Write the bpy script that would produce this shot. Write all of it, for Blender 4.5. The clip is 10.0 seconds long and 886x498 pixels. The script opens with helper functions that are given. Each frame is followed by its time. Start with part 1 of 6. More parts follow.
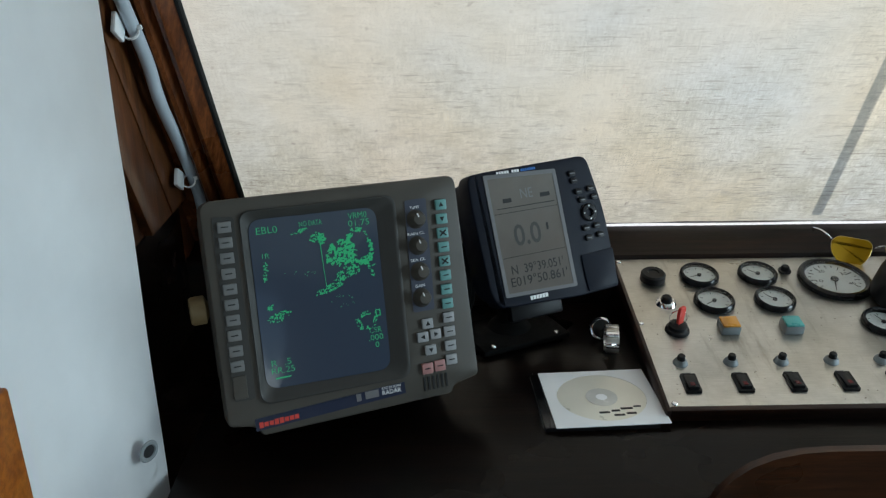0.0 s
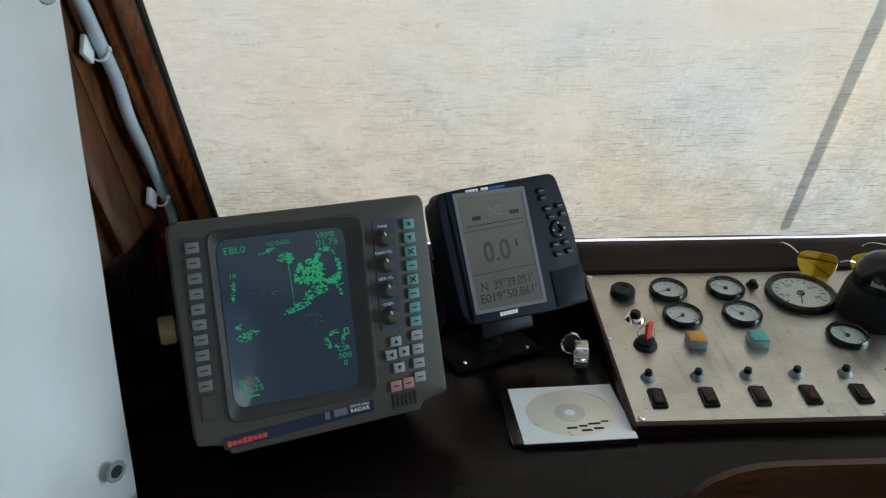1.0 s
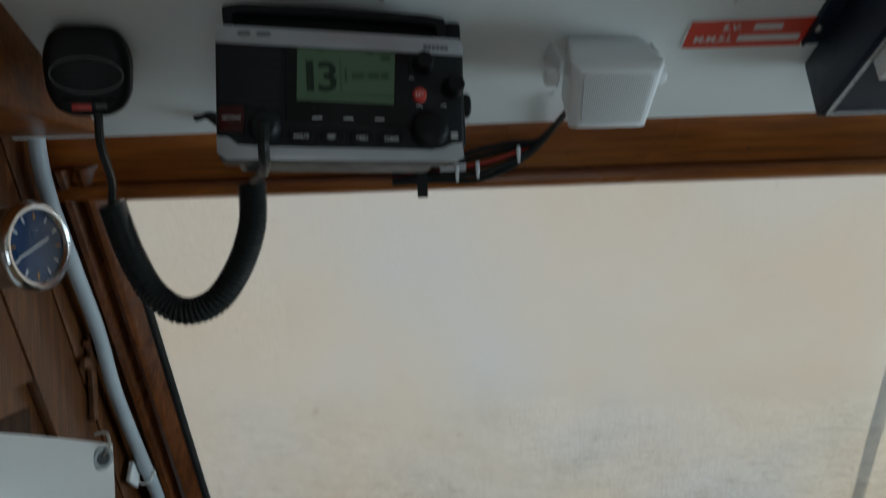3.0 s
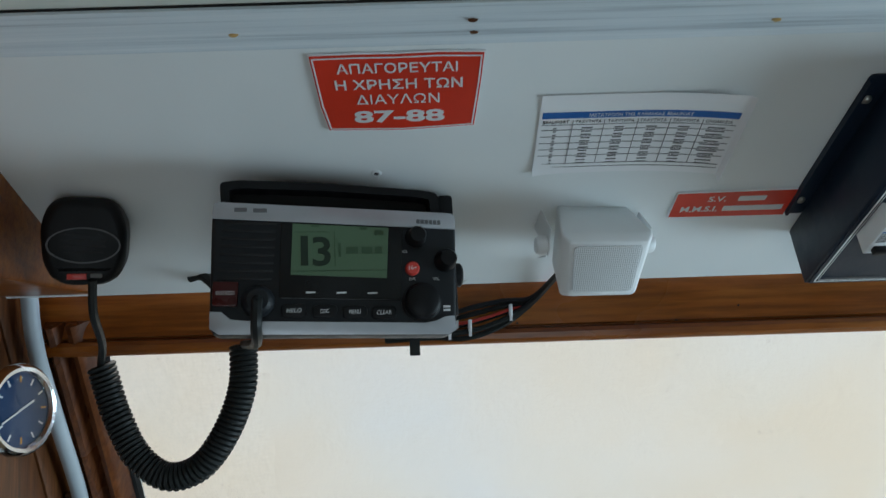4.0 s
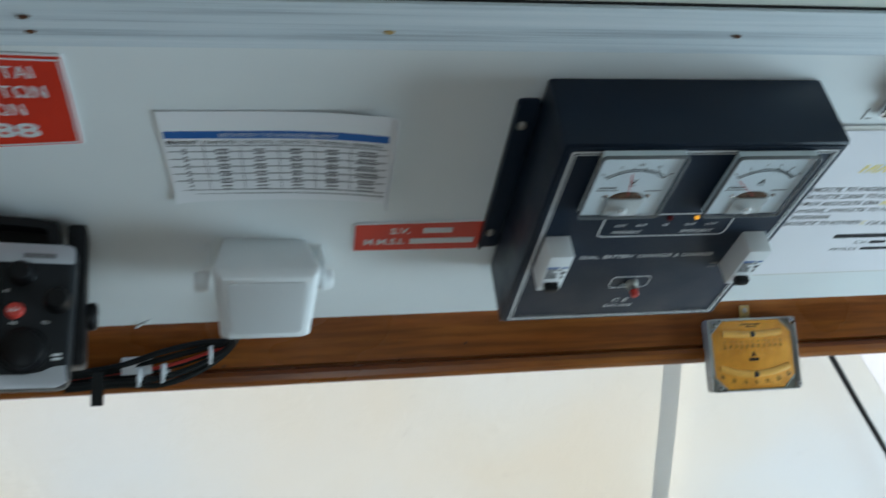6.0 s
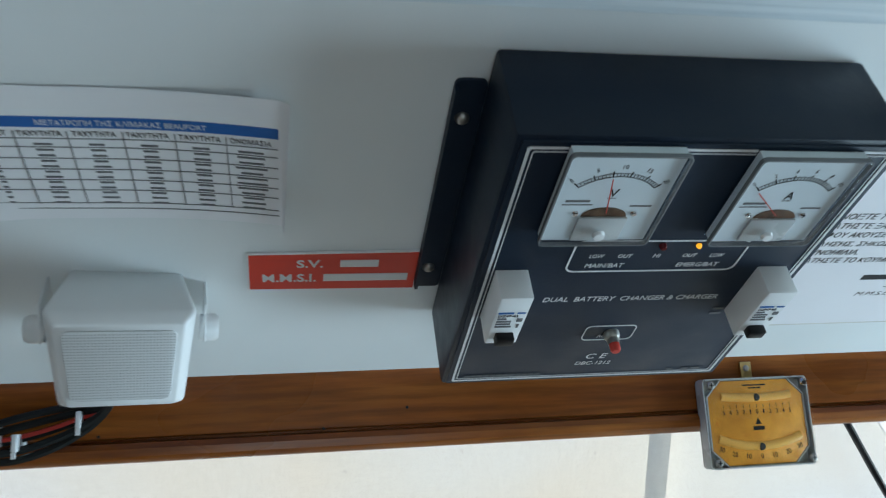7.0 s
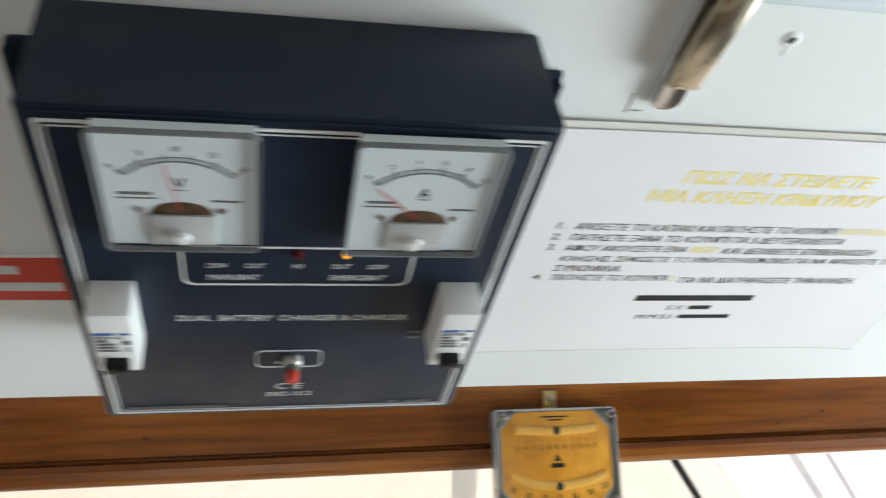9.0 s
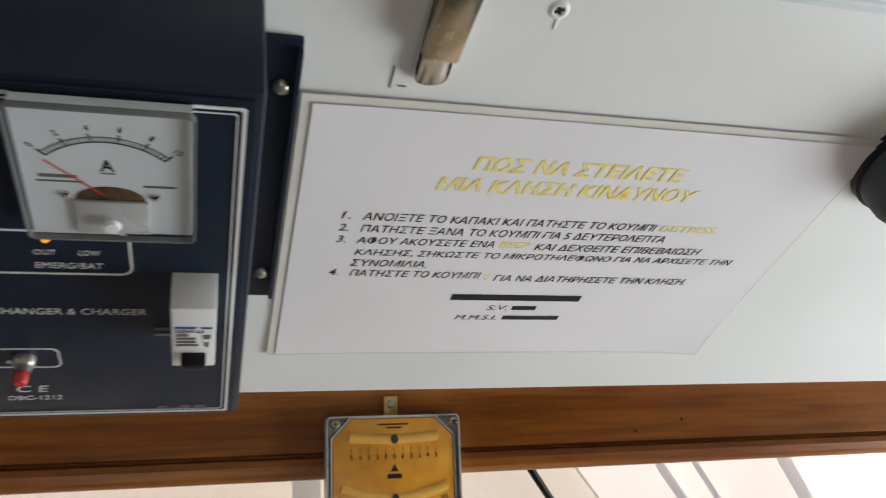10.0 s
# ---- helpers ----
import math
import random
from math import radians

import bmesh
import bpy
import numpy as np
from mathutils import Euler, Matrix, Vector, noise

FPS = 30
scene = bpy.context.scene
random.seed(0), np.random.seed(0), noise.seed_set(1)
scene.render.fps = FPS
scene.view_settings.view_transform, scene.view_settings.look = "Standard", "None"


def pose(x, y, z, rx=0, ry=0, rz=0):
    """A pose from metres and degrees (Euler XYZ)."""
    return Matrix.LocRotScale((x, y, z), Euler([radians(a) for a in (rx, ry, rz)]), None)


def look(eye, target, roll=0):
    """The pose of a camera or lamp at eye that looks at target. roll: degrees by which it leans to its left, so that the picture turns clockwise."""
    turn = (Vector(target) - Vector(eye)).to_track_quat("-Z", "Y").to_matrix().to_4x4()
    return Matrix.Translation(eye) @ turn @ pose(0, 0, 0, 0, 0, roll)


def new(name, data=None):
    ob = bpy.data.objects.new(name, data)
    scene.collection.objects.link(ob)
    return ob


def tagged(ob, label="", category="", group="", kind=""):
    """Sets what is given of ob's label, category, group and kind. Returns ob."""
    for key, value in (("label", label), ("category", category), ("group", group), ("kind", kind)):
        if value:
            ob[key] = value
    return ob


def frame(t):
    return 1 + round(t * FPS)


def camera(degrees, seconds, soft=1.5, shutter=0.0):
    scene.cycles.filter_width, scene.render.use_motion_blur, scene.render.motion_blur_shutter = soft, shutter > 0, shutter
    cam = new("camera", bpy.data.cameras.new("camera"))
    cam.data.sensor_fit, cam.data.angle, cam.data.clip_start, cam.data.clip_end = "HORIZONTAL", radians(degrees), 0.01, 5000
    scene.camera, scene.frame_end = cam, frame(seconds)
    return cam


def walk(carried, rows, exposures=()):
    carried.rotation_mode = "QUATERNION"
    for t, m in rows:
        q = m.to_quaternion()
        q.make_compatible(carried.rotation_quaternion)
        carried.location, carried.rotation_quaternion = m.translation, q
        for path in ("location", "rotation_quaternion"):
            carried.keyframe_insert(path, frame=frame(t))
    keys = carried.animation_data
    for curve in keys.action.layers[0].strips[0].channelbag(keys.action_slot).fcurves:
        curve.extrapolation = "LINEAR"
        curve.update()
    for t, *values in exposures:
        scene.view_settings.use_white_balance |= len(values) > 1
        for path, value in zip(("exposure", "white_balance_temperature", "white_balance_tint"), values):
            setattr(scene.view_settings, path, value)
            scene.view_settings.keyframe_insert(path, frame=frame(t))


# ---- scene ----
cam = camera(57.5, 10.0, soft=1.2, shutter=0.5)
# seconds, eye in metres, yaw, pitch, roll
PATH = [
    (0.0, -0.0226, 0.0122, 1.5654, -1.137, -21.943, 0.306),
    (0.5, -0.0130, 0.0041, 1.5750, -1.388, -21.286, 0.376),
    (1.0, 0.0017, 0.0043, 1.5794, -2.084, -21.234, 0.241),
    (1.5, 0.0078, 0.0167, 1.5850, -3.167, -21.026, 0.195),
    (2.0, -0.0039, 0.0204, 1.6155, -2.289, -17.096, 0.340),
    (2.5, -0.0058, -0.0129, 1.6986, 0.088, -7.796, 1.389),
    (3.0, 0.0260, -0.0266, 1.7687, 0.197, -1.709, 1.925),
    (3.2, 0.0273, -0.0303, 1.7824, 1.103, 1.024, 2.286),
    (4.3, 0.0279, -0.0283, 1.8187, -0.867, 6.949, 1.884),
    (4.5, 0.0309, -0.0295, 1.8228, -1.106, 6.904, 1.976),
    (5.0, 0.0461, -0.0167, 1.8233, -4.061, 6.200, 1.477),
    (5.5, 0.1088, 0.0081, 1.8259, -7.806, 6.312, 2.424),
    (6.0, 0.2060, 0.0280, 1.8175, -8.797, 8.372, 2.926),
    (6.2, 0.2283, 0.0441, 1.8268, -10.023, 9.974, 2.997),
    (7.3, 0.2887, 0.1981, 1.8330, -10.315, 12.619, 2.735),
    (7.5, 0.3154, 0.1994, 1.8344, -9.672, 13.394, 2.565),
    (8.0, 0.3710, 0.2177, 1.8394, -8.675, 13.394, 1.612),
    (8.2, 0.3813, 0.2140, 1.8436, -7.622, 13.439, 1.972),
    (8.5, 0.3894, 0.2140, 1.8388, -8.133, 13.502, 1.697),
    (8.62, 0.3870, 0.2128, 1.8345, -9.400, 13.850, 2.150),
    (9.0, 0.4415, 0.2197, 1.8387, -12.527, 12.764, 2.065),
    (9.38, 0.4955, 0.2157, 1.8310, -14.050, 12.980, 1.550),
    (9.5, 0.5134, 0.2152, 1.8342, -14.155, 12.839, 1.031),
    (9.8, 0.5250, 0.2230, 1.8325, -15.750, 13.250, 2.200),
    (10.0, 0.5382, 0.2362, 1.8367, -15.886, 13.107, 1.957),
]
walk(cam, [(t, pose(x, y, z, 90 + pitch, roll, yaw)) for t, x, y, z, yaw, pitch, roll in PATH],
     exposures=[(0.0, 0.0, 6450, 10), (2.2, 0.0, 6600, 10), (2.5, -0.5, 6700, 10), (3.0, -0.76, 6600, 10), (3.3, -0.52, 6600, 10), (4.2, 0.0, 6150, 8),
                (6.0, 0.0, 6200, 8), (7.3, 0.2, 6080, 8), (8.0, 0.45, 6180, 9), (8.5, 0.55, 6450, 11), (9.0, 0.52, 7500, 18), (9.5, 0.18, 7800, 23), (10.0, -0.12, 8000, 24)])

# ---- light ----
world = bpy.data.worlds.new("world")
scene.world = world
world.use_nodes = True
wn = world.node_tree
sky = wn.nodes.new("ShaderNodeTexSky")
sky.sky_type, sky.sun_disc = "NISHITA", False
sky.sun_elevation, sky.sun_rotation = radians(48), radians(25)
wn.links.new(sky.outputs[0], wn.nodes["Background"].inputs[0])
wn.nodes["Background"].inputs[1].default_value = 0.12
sun = new("sun", bpy.data.lights.new("sun", "SUN"))
sun.data.energy, sun.data.angle, sun.data.color = 2.5, radians(0.6), (1.0, 0.95, 0.86)
sun.matrix_basis = look((0.9, 2.4, 4.0), (0.0, 0.0, 0.6))


def opening_light(name, eye, target, w, h, watts, colour):
    lamp = new(name, bpy.data.lights.new(name, "AREA"))
    lamp.data.shape, lamp.data.size, lamp.data.size_y = "RECTANGLE", w, h
    lamp.data.energy, lamp.data.color = watts, colour
    lamp.matrix_basis = look(eye, target)
    return lamp


opening_light("side_opening_daylight", (2.06, 0.53, 1.24), (0.0, 0.45, 1.50), 0.95, 0.92, 36.0, (0.69, 0.895, 1.0))
opening_light("rear_opening_daylight", (0.38, -1.66, 0.85), (0.38, 0.5, 1.35), 0.8, 1.1, 7.0, (0.78, 0.93, 1.0))
opening_light("left_window_daylight", (-0.448, 0.43, 1.31), (0.5, 0.43, 1.50), 0.72, 0.52, 0.6, (0.74, 0.93, 1.0))


# ---- materials ----
def nodes(name):
    m = bpy.data.materials.new(name)
    m.use_nodes = True
    nt = m.node_tree
    return m, nt, nt.nodes["Principled BSDF"]


def noise_node(nt, scale, detail=4.0, rough=0.55, stretch=(1, 1, 1), coords="Object"):
    tc = nt.nodes.new("ShaderNodeTexCoord")
    mp = nt.nodes.new("ShaderNodeMapping")
    mp.inputs["Scale"].default_value = stretch
    n = nt.nodes.new("ShaderNodeTexNoise")
    n.inputs["Scale"].default_value, n.inputs["Detail"].default_value, n.inputs["Roughness"].default_value = scale, detail, rough
    nt.links.new(tc.outputs[coords], mp.inputs[0])
    nt.links.new(mp.outputs[0], n.inputs["Vector"])
    return n.outputs["Fac"]


def ramp(nt, fac, stops):
    r = nt.nodes.new("ShaderNodeValToRGB")
    e = r.color_ramp.elements
    while len(e) < len(stops):
        e.new(0.5)
    for k, (p, c) in enumerate(stops):
        e[k].position = p
        e[k].color = (*c, 1) if len(c) == 3 else c
    nt.links.new(fac, r.inputs[0])
    return r.outputs[0]


def mixc(nt, kind, fac, a, b):
    m = nt.nodes.new("ShaderNodeMix")
    m.data_type, m.blend_type = "RGBA", kind
    for socket, v in ((m.inputs[0], fac), (m.inputs[6], a), (m.inputs[7], b)):
        if hasattr(v, "links"):
            nt.links.new(v, socket)
        elif isinstance(v, tuple):
            socket.default_value = (*v, 1)
        else:
            socket.default_value = v
    return m.outputs[2]


def bump(nt, bsdf, fac, strength, dist=0.001):
    b = nt.nodes.new("ShaderNodeBump")
    b.inputs["Strength"].default_value, b.inputs["Distance"].default_value = strength, dist
    nt.links.new(fac, b.inputs["Height"])
    nt.links.new(b.outputs[0], bsdf.inputs["Normal"])


def surface(name, colour, rough=0.5, metal=0.0, vary=0.12, scale=25.0, grain=400.0, relief=0.08, wear=None, coat=0.0, spec=None):
    """A plain surface with blotches, fine grain and uneven gloss."""
    m, nt, b = nodes(name)
    big = noise_node(nt, scale)
    dark = tuple(c * (1 - vary) for c in colour)
    light = tuple(min(1, c * (1 + vary)) for c in colour)
    col = ramp(nt, big, [(0.3, dark), (0.7, light)])
    if wear:
        w = noise_node(nt, scale * 3.1, 8, 0.7)
        col = mixc(nt, "MIX", ramp(nt, w, [(0.60, (0, 0, 0)), (0.68, (1, 1, 1))]), col, wear)
    nt.links.new(col, b.inputs["Base Color"])
    fine = noise_node(nt, grain, 3)
    rr = ramp(nt, noise_node(nt, scale * 2, 5), [(0.3, (rough * 0.8,) * 3), (0.75, (min(1, rough * 1.2),) * 3)])
    nt.links.new(rr, b.inputs["Roughness"])
    b.inputs["Metallic"].default_value = metal
    b.inputs["Specular IOR Level"].default_value = spec if spec is not None else (0.5 if sum(colour) > 0.6 or metal else 0.26)
    b.inputs["Coat Weight"].default_value = coat
    bump(nt, b, fine, relief, 0.0006)
    return m


def wood(name, dark, mid, light, along="x", rough=0.3, coat=0.5, scale=1.0):
    m, nt, b = nodes(name)
    st = {"x": (2, 30, 30), "y": (30, 2, 30), "z": (30, 30, 2)}[along]
    grain = noise_node(nt, 2.2 * scale, 8, 0.62, st)
    pore = noise_node(nt, 9 * scale, 4, 0.6, st)
    blot = noise_node(nt, 5, 3)
    col = ramp(nt, grain, [(0.28, dark), (0.5, mid), (0.74, light)])
    col = mixc(nt, "MULTIPLY", 0.55, col, ramp(nt, pore, [(0.35, (0.35, 0.3, 0.28)), (0.6, (1, 1, 1))]))
    col = mixc(nt, "MULTIPLY", 0.5, col, ramp(nt, blot, [(0.3, (0.55, 0.5, 0.48)), (0.7, (1, 1, 1))]))
    nt.links.new(col, b.inputs["Base Color"])
    nt.links.new(ramp(nt, blot, [(0.3, (rough * 0.7,) * 3), (0.8, (rough * 1.5,) * 3)]), b.inputs["Roughness"])
    b.inputs["Specular IOR Level"].default_value = 0.3
    b.inputs["Coat Weight"].default_value, b.inputs["Coat Roughness"].default_value = coat, 0.18
    bump(nt, b, pore, 0.25, 0.0008)
    return m


def emit(name, colour, strength, base=(0.02, 0.02, 0.02), rough=0.3):
    m, nt, b = nodes(name)
    b.inputs["Base Color"].default_value = (*base, 1)
    b.inputs["Roughness"].default_value = rough
    b.inputs["Emission Color"].default_value = (*colour, 1)
    b.inputs["Emission Strength"].default_value = strength
    return m


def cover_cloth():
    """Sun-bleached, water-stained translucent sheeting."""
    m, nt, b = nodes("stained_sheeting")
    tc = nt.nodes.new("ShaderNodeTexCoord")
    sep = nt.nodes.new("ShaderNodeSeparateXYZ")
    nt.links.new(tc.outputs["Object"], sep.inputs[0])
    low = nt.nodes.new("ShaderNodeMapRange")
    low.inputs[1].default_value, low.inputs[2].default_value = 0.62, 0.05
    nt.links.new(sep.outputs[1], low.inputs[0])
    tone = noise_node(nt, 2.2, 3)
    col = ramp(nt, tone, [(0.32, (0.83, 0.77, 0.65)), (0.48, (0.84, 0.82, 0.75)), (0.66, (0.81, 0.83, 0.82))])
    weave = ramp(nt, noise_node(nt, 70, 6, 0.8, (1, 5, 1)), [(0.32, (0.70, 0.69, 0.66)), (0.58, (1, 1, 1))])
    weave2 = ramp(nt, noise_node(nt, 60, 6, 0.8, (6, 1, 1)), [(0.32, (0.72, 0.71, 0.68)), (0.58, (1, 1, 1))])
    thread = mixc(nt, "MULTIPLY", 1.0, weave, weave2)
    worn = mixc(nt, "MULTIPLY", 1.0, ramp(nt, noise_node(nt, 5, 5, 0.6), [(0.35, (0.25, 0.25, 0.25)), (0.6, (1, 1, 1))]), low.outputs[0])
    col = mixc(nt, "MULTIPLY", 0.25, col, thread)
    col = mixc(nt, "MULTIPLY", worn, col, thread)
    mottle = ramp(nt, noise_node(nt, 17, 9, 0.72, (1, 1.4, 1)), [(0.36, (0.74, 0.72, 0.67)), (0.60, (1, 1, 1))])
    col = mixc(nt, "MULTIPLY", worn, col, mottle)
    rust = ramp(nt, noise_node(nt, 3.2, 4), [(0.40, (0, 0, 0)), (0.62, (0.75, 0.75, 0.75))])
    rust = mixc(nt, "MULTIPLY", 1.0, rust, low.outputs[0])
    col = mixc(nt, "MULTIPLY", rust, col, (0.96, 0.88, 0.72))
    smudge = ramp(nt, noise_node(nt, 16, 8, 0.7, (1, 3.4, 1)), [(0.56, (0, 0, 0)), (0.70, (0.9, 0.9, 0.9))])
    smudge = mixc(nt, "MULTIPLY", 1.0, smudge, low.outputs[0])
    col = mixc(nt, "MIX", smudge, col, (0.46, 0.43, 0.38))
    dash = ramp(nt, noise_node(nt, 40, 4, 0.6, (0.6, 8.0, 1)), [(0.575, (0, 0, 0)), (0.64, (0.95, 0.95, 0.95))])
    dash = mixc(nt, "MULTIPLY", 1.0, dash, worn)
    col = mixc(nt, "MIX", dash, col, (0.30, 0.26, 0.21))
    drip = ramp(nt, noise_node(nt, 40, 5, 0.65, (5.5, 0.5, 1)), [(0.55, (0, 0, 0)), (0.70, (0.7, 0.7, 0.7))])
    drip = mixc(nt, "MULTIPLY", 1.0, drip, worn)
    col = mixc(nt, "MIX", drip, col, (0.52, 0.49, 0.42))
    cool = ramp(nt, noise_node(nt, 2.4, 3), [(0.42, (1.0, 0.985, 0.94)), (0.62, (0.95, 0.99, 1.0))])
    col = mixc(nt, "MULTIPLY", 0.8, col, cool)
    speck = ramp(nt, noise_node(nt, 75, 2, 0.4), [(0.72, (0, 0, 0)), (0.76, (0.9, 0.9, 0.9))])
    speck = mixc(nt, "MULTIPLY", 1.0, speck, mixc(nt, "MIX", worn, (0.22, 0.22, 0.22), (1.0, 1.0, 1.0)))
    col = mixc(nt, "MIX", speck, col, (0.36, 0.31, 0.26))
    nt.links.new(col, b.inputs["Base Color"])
    b.inputs["Roughness"].default_value = 0.75
    tr = nt.nodes.new("ShaderNodeBsdfTranslucent")
    nt.links.new(col, tr.inputs[0])
    mx = nt.nodes.new("ShaderNodeMixShader")
    mx.inputs[0].default_value = 0.72
    nt.links.new(b.outputs[0], mx.inputs[1])
    nt.links.new(tr.outputs[0], mx.inputs[2])
    nt.links.new(mx.outputs[0], nt.nodes["Material Output"].inputs[0])
    return m


def clear(name, tint=(1, 1, 1), rough=0.02, gloss=1.0):
    """A thin clear pane or moulding: see-through with a Fresnel sheen."""
    m, nt, b = nodes(name)
    t = nt.nodes.new("ShaderNodeBsdfTransparent")
    t.inputs[0].default_value = (*tint, 1)
    gl = nt.nodes.new("ShaderNodeBsdfGlossy")
    gl.inputs["Roughness"].default_value = rough
    gl.inputs[0].default_value = (1, 1, 1, 1)
    lw = nt.nodes.new("ShaderNodeLayerWeight")
    pw = nt.nodes.new("ShaderNodeMath")
    pw.operation, pw.inputs[1].default_value = "POWER", 4.0
    ad = nt.nodes.new("ShaderNodeMath")
    ad.operation, ad.inputs[1].default_value, ad.inputs[2].default_value = "MULTIPLY_ADD", 0.6 * gloss, 0.03 * gloss
    nt.links.new(lw.outputs["Facing"], pw.inputs[0])
    nt.links.new(pw.outputs[0], ad.inputs[0])
    mx = nt.nodes.new("ShaderNodeMixShader")
    nt.links.new(ad.outputs[0], mx.inputs[0])
    nt.links.new(t.outputs[0], mx.inputs[1])
    nt.links.new(gl.outputs[0], mx.inputs[2])
    nt.links.new(mx.outputs[0], nt.nodes["Material Output"].inputs[0])
    return m


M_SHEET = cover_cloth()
M_PANE = clear("window_glass", gloss=0.35)
M_CLEAR_D = clear("clear_meter_plastic", (0.96, 0.965, 0.97), 0.08, 0.3)
M_CLEAR = clear("clear_plastic", (0.985, 0.99, 0.99), 0.06)
M_BEAM = wood("varnished_beam", (0.21, 0.052, 0.006), (0.33, 0.096, 0.011), (0.43, 0.150, 0.022), "x", 0.34, 0.1, 0.6)
M_POST = wood("dark_varnished_post", (0.06, 0.018, 0.006), (0.15, 0.045, 0.013), (0.26, 0.085, 0.026), "z", 0.28, 0.5)
M_WALL_L = wood("mahogany_boards", (0.05, 0.017, 0.006), (0.12, 0.042, 0.013), (0.20, 0.075, 0.024), "z", 0.4, 0.2)
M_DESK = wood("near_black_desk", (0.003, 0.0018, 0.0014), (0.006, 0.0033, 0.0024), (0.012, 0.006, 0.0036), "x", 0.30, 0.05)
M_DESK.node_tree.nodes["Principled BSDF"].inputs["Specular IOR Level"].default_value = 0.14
M_EDGE = wood("reddish_edging", (0.010, 0.0035, 0.002), (0.024, 0.008, 0.004), (0.055, 0.019, 0.008), "x", 0.42, 0.08)
M_PAINT = surface("white_ceiling_paint", (0.80, 0.835, 0.84), 0.62, vary=0.04, scale=4, grain=120, relief=0.12, wear=None)
M_VINYL = surface("white_vinyl_sheet", (0.80, 0.805, 0.80), 0.45, vary=0.05, scale=9, grain=500, relief=0.1)
vt = M_VINYL.node_tree
vtr = vt.nodes.new("ShaderNodeBsdfTranslucent")
vtr.inputs[0].default_value = (0.90, 0.92, 0.92, 1)
vmx = vt.nodes.new("ShaderNodeMixShader")
vmx.inputs[0].default_value = 0.045
vt.links.new(vt.nodes["Principled BSDF"].outputs[0], vmx.inputs[1])
vt.links.new(vtr.outputs[0], vmx.inputs[2])
vt.links.new(vmx.outputs[0], vt.nodes["Material Output"].inputs[0])
M_STEEL = surface("brushed_steel", (0.50, 0.485, 0.45), 0.40, 1.0, 0.08, 12, 300, 0.08)


def stained_steel():
    """Brushed sheet steel with dull blotches, dark specks and fine scratches."""
    m, nt, b = nodes("stained_steel_sheet")
    col = ramp(nt, noise_node(nt, 9, 6, 0.65), [(0.34, (0.45, 0.43, 0.39)), (0.60, (0.61, 0.59, 0.55))])
    brush = ramp(nt, noise_node(nt, 40, 5, 0.6, (1, 14, 1)), [(0.3, (0.82, 0.82, 0.81)), (0.65, (1, 1, 1))])
    col = mixc(nt, "MULTIPLY", 0.7, col, brush)
    run = ramp(nt, noise_node(nt, 14, 5, 0.6, (3.5, 0.5, 1)), [(0.56, (0, 0, 0)), (0.74, (0.55, 0.55, 0.55))])
    col = mixc(nt, "MIX", run, col, (0.24, 0.21, 0.17))
    speck = ramp(nt, noise_node(nt, 120, 3, 0.5), [(0.69, (0, 0, 0)), (0.73, (0.8, 0.8, 0.8))])
    col = mixc(nt, "MIX", speck, col, (0.12, 0.10, 0.08))
    nt.links.new(col, b.inputs["Base Color"])
    nt.links.new(ramp(nt, noise_node(nt, 20, 6, 0.6), [(0.3, (0.26, 0.26, 0.26)), (0.7, (0.44, 0.44, 0.44))]), b.inputs["Roughness"])
    b.inputs["Metallic"].default_value = 1.0
    bump(nt, b, noise_node(nt, 60, 4, 0.6, (1, 10, 1)), 0.06, 0.0005)
    return m


M_PLATE = stained_steel()
M_BLACK = surface("black_plastic", (0.007, 0.007, 0.008), 0.45, vary=0.2, scale=30, spec=0.2)
M_MATT = surface("matt_black_paint", (0.005, 0.005, 0.005), 0.65, vary=0.2, scale=30, spec=0.1)
M_DIALG = surface("grey_white_dial", (0.50, 0.53, 0.52), 0.4, vary=0.06)
M_SILL = wood("black_brown_sill", (0.004, 0.0018, 0.001), (0.010, 0.004, 0.002), (0.030, 0.010, 0.004), "x", 0.5, 0.0)
M_SILL.node_tree.nodes["Principled BSDF"].inputs["Specular IOR Level"].default_value = 0.15
M_BLACKG = surface("glossy_black", (0.008, 0.008, 0.009), 0.16, vary=0.2, scale=20, relief=0.02)
M_CHARGER = surface("navy_crackle_paint", (0.008, 0.017, 0.034), 0.45, vary=0.15, scale=18, grain=900, relief=0.25)
M_RADAR = surface("grey_brown_casing", (0.062, 0.056, 0.047), 0.5, vary=0.10, scale=16, grain=700, relief=0.15)
M_RADAR_D = surface("darker_casing", (0.042, 0.041, 0.038), 0.5, vary=0.1, scale=18, grain=700)
M_GPS = surface("blue_black_casing", (0.006, 0.008, 0.015), 0.5, vary=0.15, scale=20, grain=700, relief=0.12, spec=0.14)
M_VHF = surface("charcoal_casing", (0.012, 0.014, 0.017), 0.48, vary=0.12, scale=25, grain=800, relief=0.15)
M_SILVER = surface("silver_plastic", (0.42, 0.43, 0.46), 0.35, 0.35, 0.06, 25, 500)
M_WHITE = surface("white_plastic", (0.78, 0.80, 0.81), 0.4, vary=0.04, scale=20)
M_DGREY = surface("mid_grey_plastic", (0.19, 0.21, 0.22), 0.45, vary=0.1, scale=40)
M_KEY = surface("grey_key", (0.15, 0.152, 0.15), 0.5, vary=0.06)
M_KEYW = surface("pale_key", (0.27, 0.275, 0.28), 0.5, vary=0.06)
M_KEYT = surface("teal_key", (0.10, 0.26, 0.25), 0.5, vary=0.08)
M_KEYR = surface("pink_key", (0.36, 0.17, 0.16), 0.5, vary=0.08)
